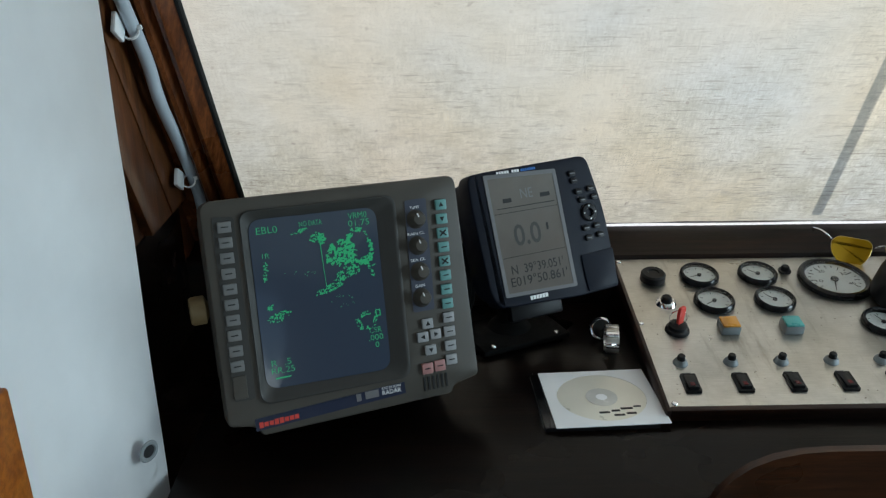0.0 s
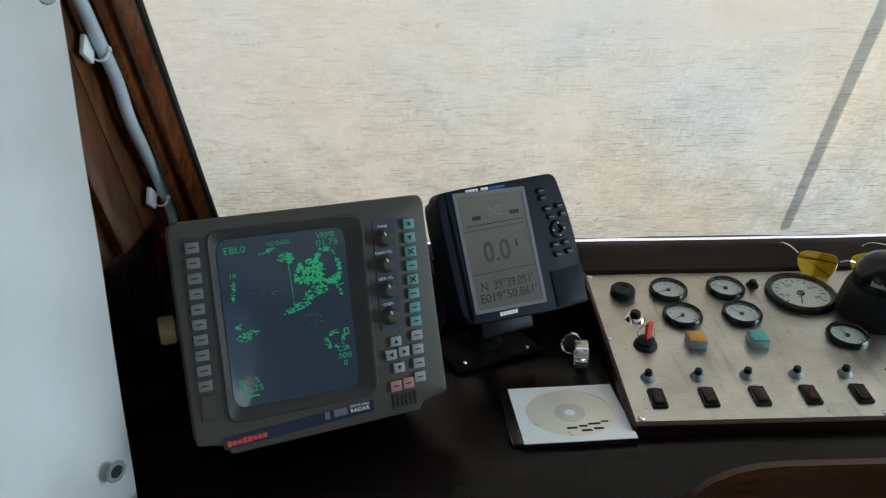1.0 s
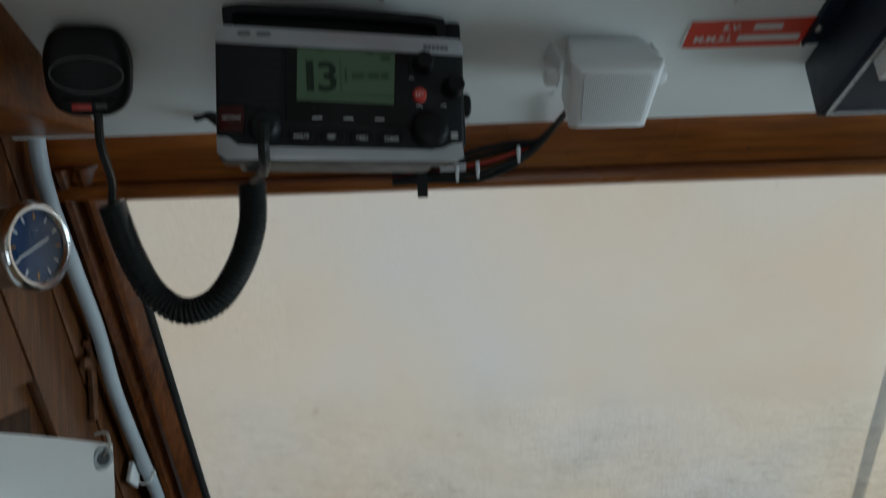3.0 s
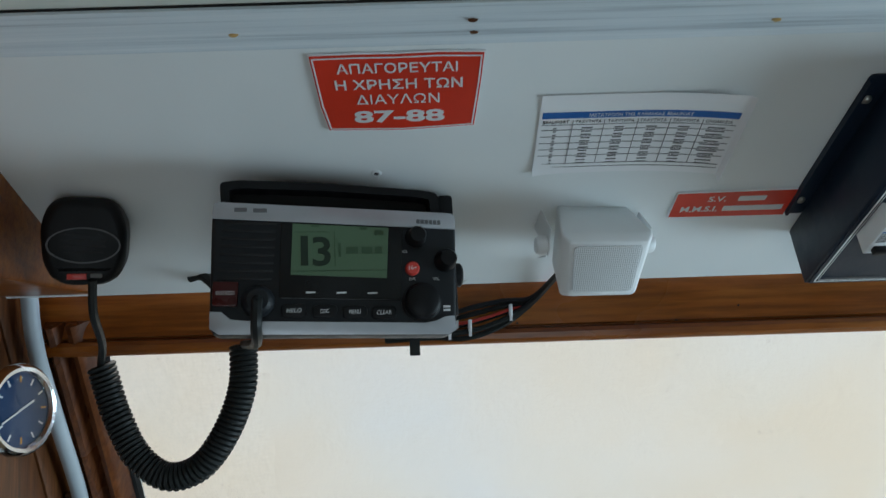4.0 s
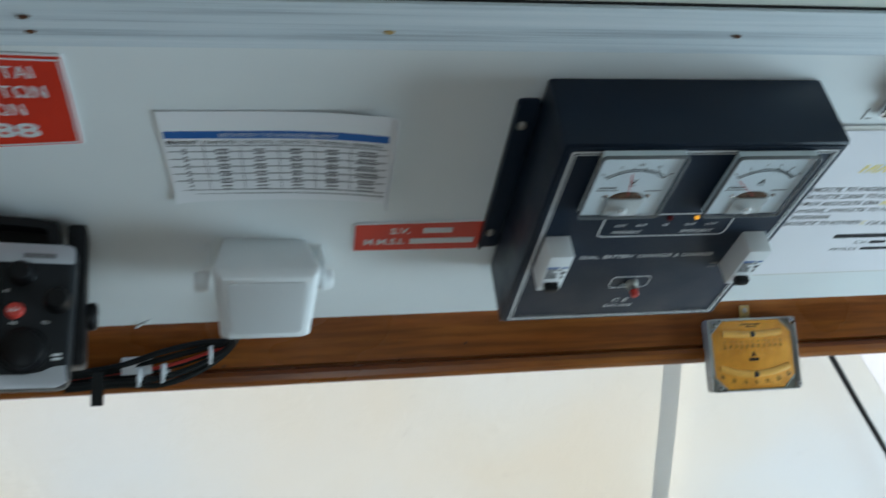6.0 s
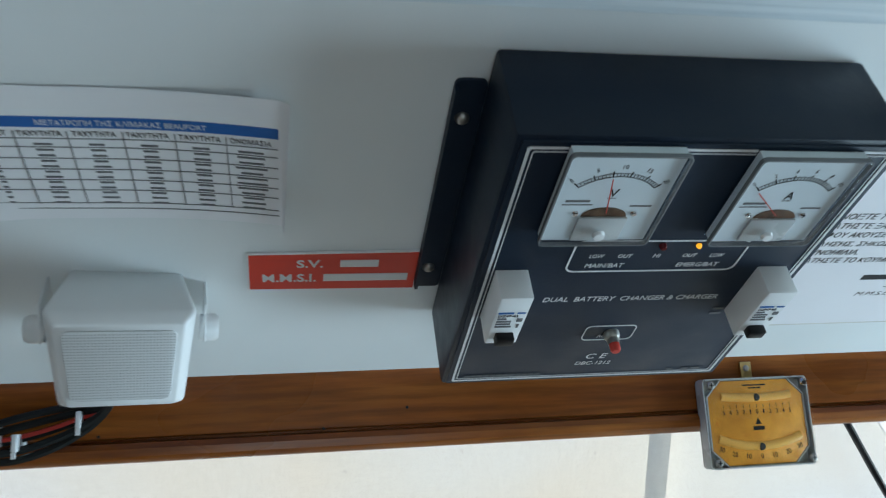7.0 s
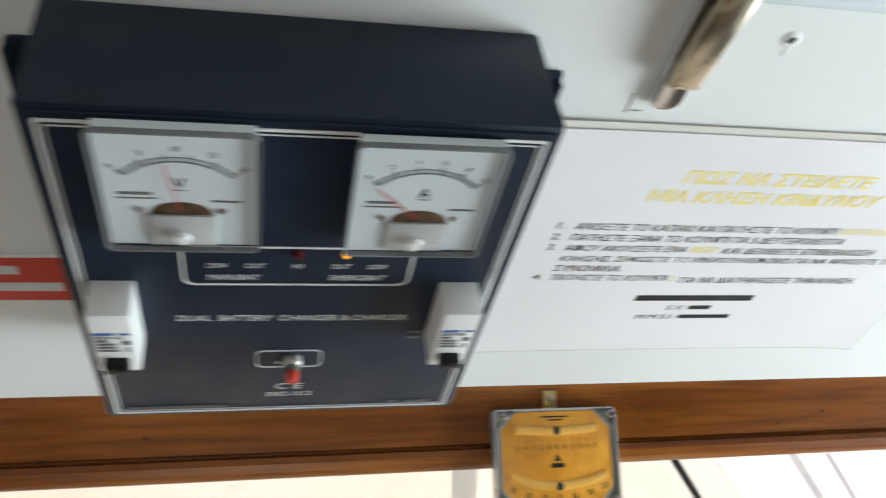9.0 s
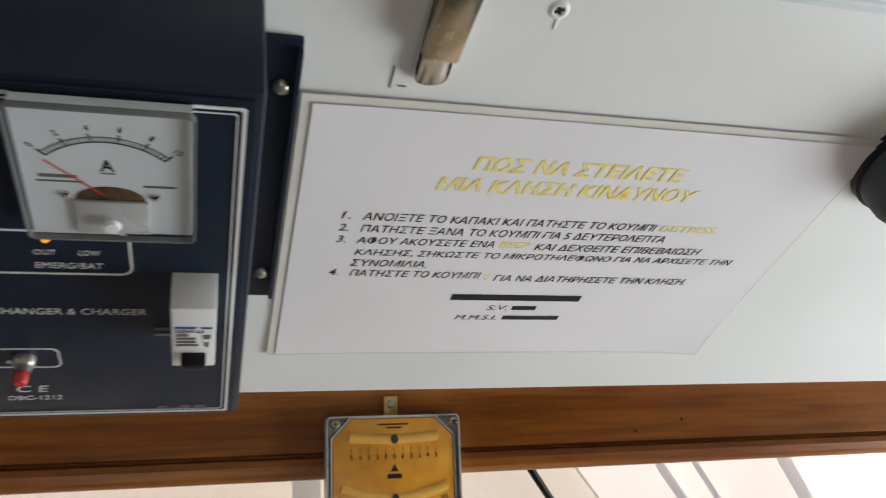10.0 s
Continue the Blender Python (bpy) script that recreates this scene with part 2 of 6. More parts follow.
M_INK = surface("black_ink", (0.015, 0.015, 0.016), 0.6, vary=0.1)
M_INKG = surface("grey_ink", (0.14, 0.14, 0.145), 0.6, vary=0.1)
M_INKW = surface("white_print", (0.72, 0.73, 0.74), 0.5, vary=0.05)
M_INKB = surface("blue_print", (0.03, 0.13, 0.40), 0.5, vary=0.08)
M_INKY = surface("yellow_print", (1.0, 0.82, 0.30), 0.5, vary=0.04)
M_RED = surface("red_sign_film", (0.66, 0.038, 0.014), 0.42, vary=0.10, scale=14)
M_REDP = surface("red_plastic", (0.60, 0.05, 0.035), 0.35, vary=0.08)
M_AMBER = surface("amber_lens", (0.55, 0.24, 0.03), 0.3, vary=0.1)
M_TEAL = surface("teal_lens", (0.05, 0.30, 0.29), 0.3, vary=0.1)
M_YELLOW = surface("yellow_plastic", (0.75, 0.50, 0.03), 0.4, vary=0.08)
M_PAPER = surface("paper", (0.86, 0.87, 0.89), 0.55, vary=0.03, scale=6, grain=300, relief=0.05)
M_PAPERL = surface("laminated_paper", (0.86, 0.86, 0.90), 0.4, vary=0.03, scale=6, grain=200, relief=0.04)
M_DIAL = surface("dial_white", (0.66, 0.73, 0.77), 0.4, vary=0.04)
M_BRASS = surface("brass", (0.55, 0.40, 0.16), 0.35, 1.0, 0.12, 40)
M_CHROME = surface("chrome", (0.75, 0.75, 0.76), 0.14, 1.0, 0.06, 40, relief=0.02)
M_CONDUIT = surface("grey_conduit", (0.44, 0.50, 0.55), 0.45, vary=0.06, scale=20)
M_TAPE = surface("white_clip_tape", (0.75, 0.77, 0.78), 0.5, vary=0.06)
M_CORD = surface("black_cord", (0.014, 0.016, 0.016), 0.5, vary=0.15)
M_LCDV = emit("green_lcd", (0.10, 0.22, 0.11), 0.10, (0.045, 0.075, 0.045), 0.3)
M_LCDG = surface("grey_lcd", (0.13, 0.116, 0.104), 0.12, vary=0.05, scale=30, relief=0.0)
M_CRT = emit("crt_glass", (0.050, 0.082, 0.135), 0.26, (0.012, 0.015, 0.02), 0.12)
M_ECHO = emit("green_phosphor", (0.01, 0.42, 0.16), 0.62)
M_ORANGE = emit("amber_led", (1.0, 0.45, 0.02), 0.9, (0.5, 0.2, 0.02))
M_DARKRED = surface("unlit_red_led", (0.10, 0.008, 0.01), 0.2, vary=0.1)
M_LEVEL = surface("yellowed_level_face", (0.95, 0.37, 0.04), 0.35, vary=0.25, scale=45, wear=(0.82, 0.23, 0.02))
M_LEVEL2 = surface("pale_level_tube", (1.0, 0.52, 0.12), 0.3, vary=0.10, scale=22)
M_LENSY = surface("mirrored_amber_lens", (0.80, 0.42, 0.02), 0.12, 0.7, 0.10, 25, relief=0.0)
M_BLUE = surface("blue_dial", (0.02, 0.05, 0.12), 0.3, vary=0.12)
M_CD = surface("disc_silver", (0.80, 0.77, 0.68), 0.32, 0.2, 0.05, 12, relief=0.01)
M_CANE = surface("tan_wood", (0.50, 0.33, 0.12), 0.5, vary=0.15)


# ---- building helpers ----
def obj(name, bm, material, parent=None, label="", smooth=True):
    me = bpy.data.meshes.new(name)
    bmesh.ops.recalc_face_normals(bm, faces=bm.faces)
    bm.to_mesh(me)
    bm.free()
    me.materials.append(material)
    if smooth:
        me.shade_smooth()
        me.set_sharp_from_angle(angle=radians(38))
    ob = new(name, me)
    ob.parent = parent
    return tagged(ob, label) if label else ob


def part(name, bm, material, parent, label=""):
    return obj(name, bm, material, parent, label)


def thing(name, m, label, category, group=""):
    e = new(name)
    e.empty_display_size = 0.02
    e.matrix_basis = m
    return tagged(e, label, category, group)


def axes(o, u, v, n):
    return Matrix(((u[0], v[0], n[0], o[0]), (u[1], v[1], n[1], o[1]), (u[2], v[2], n[2], o[2]), (0, 0, 0, 1)))


def facing(o, n):
    """The frame of a face at o that looks along n: x to its right as seen, y up, z out."""
    n = Vector(n).normalized()
    u = Vector((0, 0, 1)).cross(n).normalized()
    return axes(o, u, n.cross(u), n)


SLOPE = radians(24.39)
CA, SA = math.cos(SLOPE), math.sin(SLOPE)


def on_ceiling(x, s, h=0.0):
    """On the sloping headlining: s metres down the slope; y of the frame is up the slope, z out of it."""
    o = Vector((x, 0.7 + s * CA, 1.9113 - s * SA)) + (h - 0.004) * Vector((0, -SA, -CA))
    return axes(o, (1, 0, 0), (0, -CA, SA), (0, -SA, -CA))


PSL = radians(10.15)


def on_panel(x, s, h=0.0):
    o = Vector((x, 1.1 + s * math.cos(PSL), 1.0205 + s * math.sin(PSL))) + h * Vector((0, -math.sin(PSL), math.cos(PSL)))
    return axes(o, (1, 0, 0), (0, math.cos(PSL), math.sin(PSL)), (0, -math.sin(PSL), math.cos(PSL)))


def add(bm, other, m=None):
    me = bpy.data.meshes.new("tmp")
    if m is not None:
        bmesh.ops.transform(other, matrix=m, verts=other.verts)
    other.to_mesh(me)
    other.free()
    bm.from_mesh(me)
    bpy.data.meshes.remove(me)
    return bm


def box(x0, x1, y0, y1, z0, z1, r=0.0, seg=2):
    bm = bmesh.new()
    bmesh.ops.create_cube(bm, size=1)
    for v in bm.verts:
        v.co = Vector((x0 + (v.co.x + 0.5) * (x1 - x0), y0 + (v.co.y + 0.5) * (y1 - y0), z0 + (v.co.z + 0.5) * (z1 - z0)))
    if r:
        bmesh.ops.bevel(bm, geom=bm.edges[:], offset=r, segments=seg, profile=0.5, affect="EDGES")
    return bm


def prism(outline, z0, z1, r=0.0, seg=2):
    """An outline in x, y pulled from z0 to z1, its upper rim rounded by r."""
    bm = bmesh.new()
    xs, ys = [p[0] for p in outline], [p[1] for p in outline]
    cx, cy, hx, hy = (min(xs) + max(xs)) / 2, (min(ys) + max(ys)) / 2, (max(xs) - min(xs)) / 2, (max(ys) - min(ys)) / 2
    layers = [(z0, 0.0), (z1 - r, 0.0)] + [(z1 - r + r * math.sin(math.pi * k / 2 / seg), r * (1 - math.cos(math.pi * k / 2 / seg))) for k in range(1, seg + 1)] if r else [(z0, 0.0), (z1, 0.0)]
    rows = [[bm.verts.new((cx + (x - cx) * (1 - d / hx), cy + (y - cy) * (1 - d / hy), z)) for x, y in outline] for z, d in layers]
    n = len(outline)
    bm.faces.new(rows[0][::-1])
    bm.faces.new(rows[-1])
    for lo, hi in zip(rows, rows[1:]):
        for k in range(n):
            bm.faces.new((lo[k], lo[(k + 1) % n], hi[(k + 1) % n], hi[k]))
    return bm


def rounded(x0, x1, y0, y1, r, seg=5):
    pts = []
    for cx, cy, a in ((x1 - r, y1 - r, 0), (x0 + r, y1 - r, 90), (x0 + r, y0 + r, 180), (x1 - r, y0 + r, 270)):
        for k in range(seg + 1):
            t = radians(a + 90 * k / seg)
            pts.append((cx + r * math.cos(t), cy + r * math.sin(t)))
    return pts


def soft_corners(pts, r, seg=4):
    """A polygon with its corners rounded by r (one number, or one a corner)."""
    out, n = [], len(pts)
    for k in range(n):
        p, a, b = Vector(pts[k]), Vector(pts[k - 1]), Vector(pts[(k + 1) % n])
        rr = r[k] if isinstance(r, (list, tuple)) else r
        u, v = p + (a - p).normalized() * rr, p + (b - p).normalized() * rr
        for j in range(seg + 1):
            t = j / seg
            q = u * (1 - t) ** 2 + p * 2 * t * (1 - t) + v * t * t
            out.append((q.x, q.y))
    return out


def ring(outer, inner, z0, z1):
    """A flat frame between two outlines of as many points."""
    bm = bmesh.new()
    n = len(outer)
    a, b = [bm.verts.new((x, y, z1)) for x, y in outer], [bm.verts.new((x, y, z1)) for x, y in inner]
    c, d = [bm.verts.new((x, y, z0)) for x, y in outer], [bm.verts.new((x, y, z0)) for x, y in inner]
    for k in range(n):
        j = (k + 1) % n
        bm.faces.new((a[k], a[j], b[j], b[k]))
        bm.faces.new((c[j], c[k], d[k], d[j]))
        bm.faces.new((c[k], c[j], a[j], a[k]))
        bm.faces.new((d[j], d[k], b[k], b[j]))
    return bm


def lathe(profile, seg=28, m=None):
    """Turned round z from (radius, z) pairs; ends at the axis are closed."""
    bm = bmesh.new()
    rings = []
    for r, z in profile:
        rings.append([bm.verts.new((0, 0, z))] if r < 1e-6 else
                     [bm.verts.new((r * math.cos(2 * math.pi * k / seg), r * math.sin(2 * math.pi * k / seg), z)) for k in range(seg)])
    for a, b in zip(rings, rings[1:]):
        for k in range(seg):
            j = (k + 1) % seg
            if len(a) == 1 and len(b) > 1:
                bm.faces.new((a[0], b[k], b[j]))
            elif len(b) == 1 and len(a) > 1:
                bm.faces.new((a[k], a[j], b[0]))
            elif len(a) > 1:
                bm.faces.new((a[k], a[j], b[j], b[k]))
    if m is not None:
        bmesh.ops.transform(bm, matrix=m, verts=bm.verts)
    return bm


def spline(pts, n=10):
    """A smooth line through the points."""
    p = [Vector(q) for q in pts]
    p = [2 * p[0] - p[1], *p, 2 * p[-1] - p[-2]]
    out = []
    for k in range(1, len(p) - 2):
        for j in range(n):
            t = j / n
            a, b, c, d = p[k - 1:k + 3]
            out.append(0.5 * (2 * b + (c - a) * t + (2 * a - 5 * b + 4 * c - d) * t * t + (3 * b - a - 3 * c + d) * t ** 3))
    return out + [p[-2]]


def tube(path, r, seg=8, radii=None):
    bm = bmesh.new()
    path = [Vector(p) for p in path]
    ref = Vector((0.13, 0.21, 0.97))
    rings = []
    for k, p in enumerate(path):
        d = (path[min(k + 1, len(path) - 1)] - path[max(k - 1, 0)]).normalized()
        ref = (ref - d * ref.dot(d))
        ref = ref.normalized() if ref.length > 1e-4 else d.orthogonal().normalized()
        w = d.cross(ref)
        rr = radii[k] if radii else r
        rings.append([bm.verts.new(p + rr * (ref * math.cos(2 * math.pi * j / seg) + w * math.sin(2 * math.pi * j / seg))) for j in range(seg)])
    for a, b in zip(rings, rings[1:]):
        for j in range(seg):
            bm.faces.new((a[j], a[(j + 1) % seg], b[(j + 1) % seg], b[j]))
    bm.faces.new(rings[0][::-1])
    bm.faces.new(rings[-1])
    return bm


def sweep(profile, a, b, u, v):
    """A moulding: the profile's (p, q) along u and v, from a to b."""
    bm = bmesh.new()
    u, v = Vector(u), Vector(v)
    A = [bm.verts.new(Vector(a) + u * p + v * q) for p, q in profile]
    B = [bm.verts.new(Vector(b) + u * p + v * q) for p, q in profile]
    n = len(profile)
    for k in range(n):
        bm.faces.new((A[k], A[(k + 1) % n], B[(k + 1) % n], B[k]))
    bm.faces.new(A[::-1])
    bm.faces.new(B)
    return bm


def lettering(name, words, parent, material, x, y, z, w, h, label="", shear=0.0, bold=0.0, turn=0.0, thick=0.0001):
    """Raised print, centred at x, y of the parent's frame and fitted to w by h."""
    cu = bpy.data.curves.new(name, "FONT")
    words = words.replace("\u039a", "K").replace("\u0394", "\u2206")
    cu.body, cu.shear, cu.offset, cu.extrude, cu.resolution_u = words, shear, bold, 0.02, 3
    tmp = bpy.data.objects.new("tmp", cu)
    scene.collection.objects.link(tmp)
    me = bpy.data.meshes.new_from_object(tmp.evaluated_get(bpy.context.evaluated_depsgraph_get()))
    bpy.data.objects.remove(tmp)
    bpy.data.curves.remove(cu)
    co = np.empty(len(me.vertices) * 3)
    me.vertices.foreach_get("co", co)
    co = co.reshape(-1, 3)
    lo, hi = co.min(0), co.max(0)
    co = (co - (lo + hi) / 2) / np.maximum(hi - lo, 1e-6) * (w, h, thick * 2)
    c, s = math.cos(radians(turn)), math.sin(radians(turn))
    co = np.stack([x + co[:, 0] * c - co[:, 1] * s, y + co[:, 0] * s + co[:, 1] * c, z + co[:, 2]], 1)
    me.vertices.foreach_set("co", co.ravel())
    me.polygons.foreach_set("use_smooth", [False] * len(me.polygons))
    me.materials.clear()
    me.materials.append(material)
    me.name = name
    ob = new(name, me)
    ob.parent = parent
    return tagged(ob, label) if label else ob


def bars(name, parent, material, rows, z, thick=0.0002, label=""):
    """Print too small to read: rows of (x0, x1, y, height)."""
    bm = bmesh.new()
    for x0, x1, y, h in rows:
        add(bm, box(x0, x1, y - h / 2, y + h / 2, z - thick, z + thick))
    ob = part(name, bm, material, parent, label)
    return tagged(ob, kind="stuff") if len(rows) > 2 else ob


# ---- structure ----
def setting(name, bm, material, label, parent=None):
    return tagged(obj(name, bm, material, parent), label, name.split("_")[0], kind="structure")


def slab(y0, z0, y1, z1, x0, x1, t):
    """A slab whose lower side runs from (y0, z0) to (y1, z1), t thick above it."""
    d = Vector((0, y1 - y0, z1 - z0)).normalized()
    n = Vector((0, -d.z, d.y))
    n = n if n.z > 0 else -n
    return sweep([(0, 0), ((Vector((0, y1 - y0, z1 - z0))).length, 0), ((Vector((0, y1 - y0, z1 - z0))).length, t), (0, t)],
                 (x0, y0, z0), (x1, y0, z0), d, n)


# weathered white paint on ridged trim
mt, nt_, bt_ = nodes("chalky_trim_paint")
ridge = noise_node(nt_, 3, 6, 0.7, (0.6, 60, 60))
chip = noise_node(nt_, 16, 8, 0.7, (0.5, 3, 3))
colt = ramp(nt_, ridge, [(0.32, (0.40, 0.46, 0.51)), (0.47, (0.66, 0.74, 0.79)), (0.72, (0.80, 0.86, 0.90))])
colt = mixc(nt_, "MIX", ramp(nt_, chip, [(0.70, (0, 0, 0)), (0.74, (1, 1, 1))]), colt, (0.26, 0.22, 0.17))
nt_.links.new(colt, bt_.inputs["Base Color"])
bt_.inputs["Roughness"].default_value = 0.5
bump(nt_, bt_, ridge, 0.5, 0.002)
M_TRIM = mt

c0, c1 = on_ceiling(0, -0.255).translation, on_ceiling(0, 0.108).translation
setting("ceiling", slab(c0.y, c0.z, c1.y, c1.z, -0.43, 2.1, 0.012),
        M_PAINT, "sloping white painted headlining panel above the windscreen")
setting("ceiling_upper", slab(-1.7, 2.062, 0.462, 2.026, -0.6, 2.1, 0.02), surface("cream_ceiling", (0.70, 0.72, 0.66), 0.45, vary=0.04, scale=5, grain=90),
        "cream painted upper ceiling")
trim_profile = [(0, 0), (0.033, 0), (0.033, 0.004), (0.029, 0.0055), (0.023, 0.0050), (0.020, 0.0065), (0.013, 0.0060), (0.010, 0.0072), (0.003, 0.0068), (0, 0.0060)]
ct = on_ceiling(0, -0.235).translation
trim = setting("trim", sweep(trim_profile, (-0.43, ct.y, ct.z), (2.1, ct.y, ct.z), (0, -CA, SA), (0, -SA, -CA)),
               M_TRIM, "ridged wooden cornice with chalky peeling white paint")
for js, jh in ((-0.2333, 0.0016), (-0.2685, 0.0012)):
    j0 = on_ceiling(0, js).translation
    part("joint", sweep([(-0.0008, -0.002), (0.0008, -0.002), (0.0008, jh), (-0.0008, jh)], (-0.43, j0.y, j0.z), (2.1, j0.y, j0.z), (0, -CA, SA), (0, -SA, -CA)), M_INK, trim, "dark joint line")
for kx, ks in ((-0.098, -0.249), (0.057, -0.246), (0.253, -0.249), (0.47, -0.25), (0.056, -0.256), (0.60, -0.243)):
    knot = lathe([(0, 0.0078), (0.0011, 0.0077), (0.0017, 0.006)], 8, Matrix.Diagonal((2.1, 0.7, 1, 1)))
    part("screw_hole", add(bmesh.new(), knot, Matrix.Translation(on_ceiling(kx, ks).translation) @ on_ceiling(0, 0).to_3x3().to_4x4()), M_CANE if kx in (-0.098, 0.253) else M_WALL_L, trim)

# windscreen: raked plane
RAKE = Vector((0, -0.5672, 1)).normalized()
WN = Vector((0, -RAKE.z, RAKE.y))


def on_window(x, z, h=0.0):
    """On the raked windscreen; y of the frame runs up it, z into the room."""
    o = Vector((x, 1.1835 - 0.5672 * (z - 1.3), z)) + h * WN
    return axes(o, (1, 0, 0), RAKE, WN)


WIN = on_window(0, 1.03)
win = tagged(new("window_1"), "wide raked windscreen with an outside cover", "window", kind="structure")
win.matrix_basis = WIN
part("pane", box(-0.335, 2.0, 0.005, 0.93, -0.006, -0.002), M_PANE, win)


def cover_edge(y):
    """Where the stained sheet ends, on a slant, and the brighter flap for the sunlit patch begins."""
    return 0.867 + (0.867 - y) * 0.843


def cover_sheet(x_of, y0, y1, z, nx, ny):
    bm = bmesh.new()
    rows = []
    for j in range(ny + 1):
        y = y0 + (y1 - y0) * j / ny
        a, b = x_of(y)
        rows.append([bm.verts.new((a + (b - a) * i / nx, y, z + 0.004 * noise.noise((i * 0.09, j * 0.11, 2.0)) + 0.0015 * noise.noise((i * 0.4, j * 0.3, 7.0)))) for i in range(nx + 1)])
    for lo, hi in zip(rows, rows[1:]):
        for i in range(nx):
            bm.faces.new((lo[i], lo[i + 1], hi[i + 1], hi[i]))
    return bm


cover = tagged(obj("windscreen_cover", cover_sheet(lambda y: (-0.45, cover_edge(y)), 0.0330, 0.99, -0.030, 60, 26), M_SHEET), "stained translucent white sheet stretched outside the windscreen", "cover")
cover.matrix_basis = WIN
# whiter, clearer sheeting: the sunlit patch at the right put into the colour
mf, nf_, bf_ = nodes("bright_sheeting")
tf = nf_.nodes.new("ShaderNodeBsdfTranslucent")
nf_.links.new(ramp(nf_, noise_node(nf_, 20, 6), [(0.3, (0.90, 0.91, 0.91)), (0.7, (0.97, 0.97, 0.96))]), tf.inputs[0])
xf = nf_.nodes.new("ShaderNodeMixShader")
xf.inputs[0].default_value = 0.95
nf_.links.new(bf_.outputs[0], xf.inputs[1])
nf_.links.new(tf.outputs[0], xf.inputs[2])
nf_.links.new(xf.outputs[0], nf_.nodes["Material Output"].inputs[0])
flap = tagged(obj("sunlit_flap", cover_sheet(lambda y: (cover_edge(y) + 0.001, 2.1), -0.06, 0.99, -0.036, 20, 20), mf), "bright flap added for the sunlit patch beside the stained windscreen cover", "cover")
flap.matrix_basis = WIN
# brighter strip stands for the daylight gap between cover and sill
hem = tagged(obj("light_gap_strip", cover_sheet(lambda y: (-0.45, cover_edge(y)), -0.06, 0.0326, -0.030, 40, 3), mf), "bright strip added for the light gap at the foot of the windscreen cover", "hem")
hem.matrix_basis = WIN
# strips added behind the flap to dim it in slanting streaks
for off, wid in ((0.085, 0.010), (0.125, 0.006), (0.22, 0.016)):
    st = tagged(obj("streak_strip", prism([(cover_edge(-0.05) + off, -0.05), (cover_edge(-0.05) + off + wid, -0.05), (cover_edge(0.98) + off + wid, 0.98), (cover_edge(0.98) + off, 0.98)], -0.044, -0.042), mf),
                "strip added for a dimmer streak across the bright flap", "strap", "straps on the cover")
    st.matrix_basis = WIN
# added strip blocks the sun so that a soft grey band falls on the cover
strap = tagged(obj("band_shadow_strip", prism([(0.655, 0.062), (0.672, 0.062), (0.632, 0.96), (0.609, 0.96)], -0.056, -0.053), mf), "strip added behind the windscreen cover to shade a grey band on it", "strap")
strap.matrix_basis = WIN
wiper = thing("wiper", WIN, "black windscreen wiper arm outside the glass", "wiper")
part("arm", tube([(0.775, 0.93, -0.012), (0.85, 0.83, -0.012), (0.95, 0.70, -0.012)], 0.0035, 6), M_BLACK, wiper)
part("blade", tube([(0.92, 0.74, -0.011), (1.02, 0.58, -0.011)], 0.005, 6), M_BLACK, wiper)

# head beam with its moulded lower edge
beam_profile = [(0.862, 1.93), (0.862, 1.8285), (0.8675, 1.8270), (0.8675, 1.8252), (0.8600, 1.8240), (0.8572, 1.8195), (0.8582, 1.8135), (0.863, 1.8095), (0.868, 1.8085), (0.905, 1.8085), (0.93, 1.83), (0.93, 1.93)]
beam = setting("beam", sweep(beam_profile, (-0.44, 0, 0), (2.1, 0, 0), (0, 1, 0), (0, 0, 1)), M_BEAM, "varnished wooden beam over the windscreen")
for bx, bz in ((0.36, 1.842), (0.885, 1.836), (0.29, 1.828), (0.93, 1.845), (0.115, 1.83)):
    part("nail_hole", lathe([(0, 0.0006), (0.0011, 0.0004), (0.0013, 0)], 8, pose(bx, 0.862, bz, 90)), M_INK, beam)

# sill rail under the glass
sill_profile = [(1.246, 0.95), (1.246, 1.046), (1.250, 1.052), (1.258, 1.054), (1.264, 1.050), (1.272, 1.053), (1.30, 1.058), (1.318, 1.066), (1.40, 1.066), (1.40, 0.95)]
setting("sill", sweep(sill_profile, (-0.44, 0, 0), (2.1, 0, 0), (0, 1, 0), (0, 0, 1)), M_SILL, "dark moulded sill rail below the windscreen")

# left post: moulded stiles along the rake
post_profile = [(-0.331, -0.012), (-0.331, 0.006), (-0.3335, 0.010), (-0.338, 0.013), (-0.343, 0.021), (-0.349, 0.025), (-0.355, 0.023), (-0.3585, 0.014), (-0.361, 0.012),
                (-0.3635, 0.018), (-0.368, 0.026), (-0.374, 0.028), (-0.379, 0.024), (-0.382, 0.008), (-0.45, 0.006), (-0.45, -0.012)]
foot_p = on_window(0.004, 1.0).translation
head_p = on_window(-0.026, 1.0).translation + RAKE * 0.98
setting("window_post", sweep([(p + 0.006, q) for p, q in post_profile], foot_p, head_p, (1, 0, 0), WN), M_POST, "moulded dark varnished corner post beside the windscreen")
setting("window_gasket", sweep([(-0.3245, -0.0015), (-0.3208, -0.0015), (-0.3205, 0.005), (-0.3222, 0.0085), (-0.3262, 0.0095), (-0.3258, 0.007), (-0.3245, 0.005)], foot_p, head_p, (1, 0, 0), WN), surface("black_rubber", (0.010, 0.010, 0.010), 0.85, vary=0.3), "black rubber seal between post and glass")
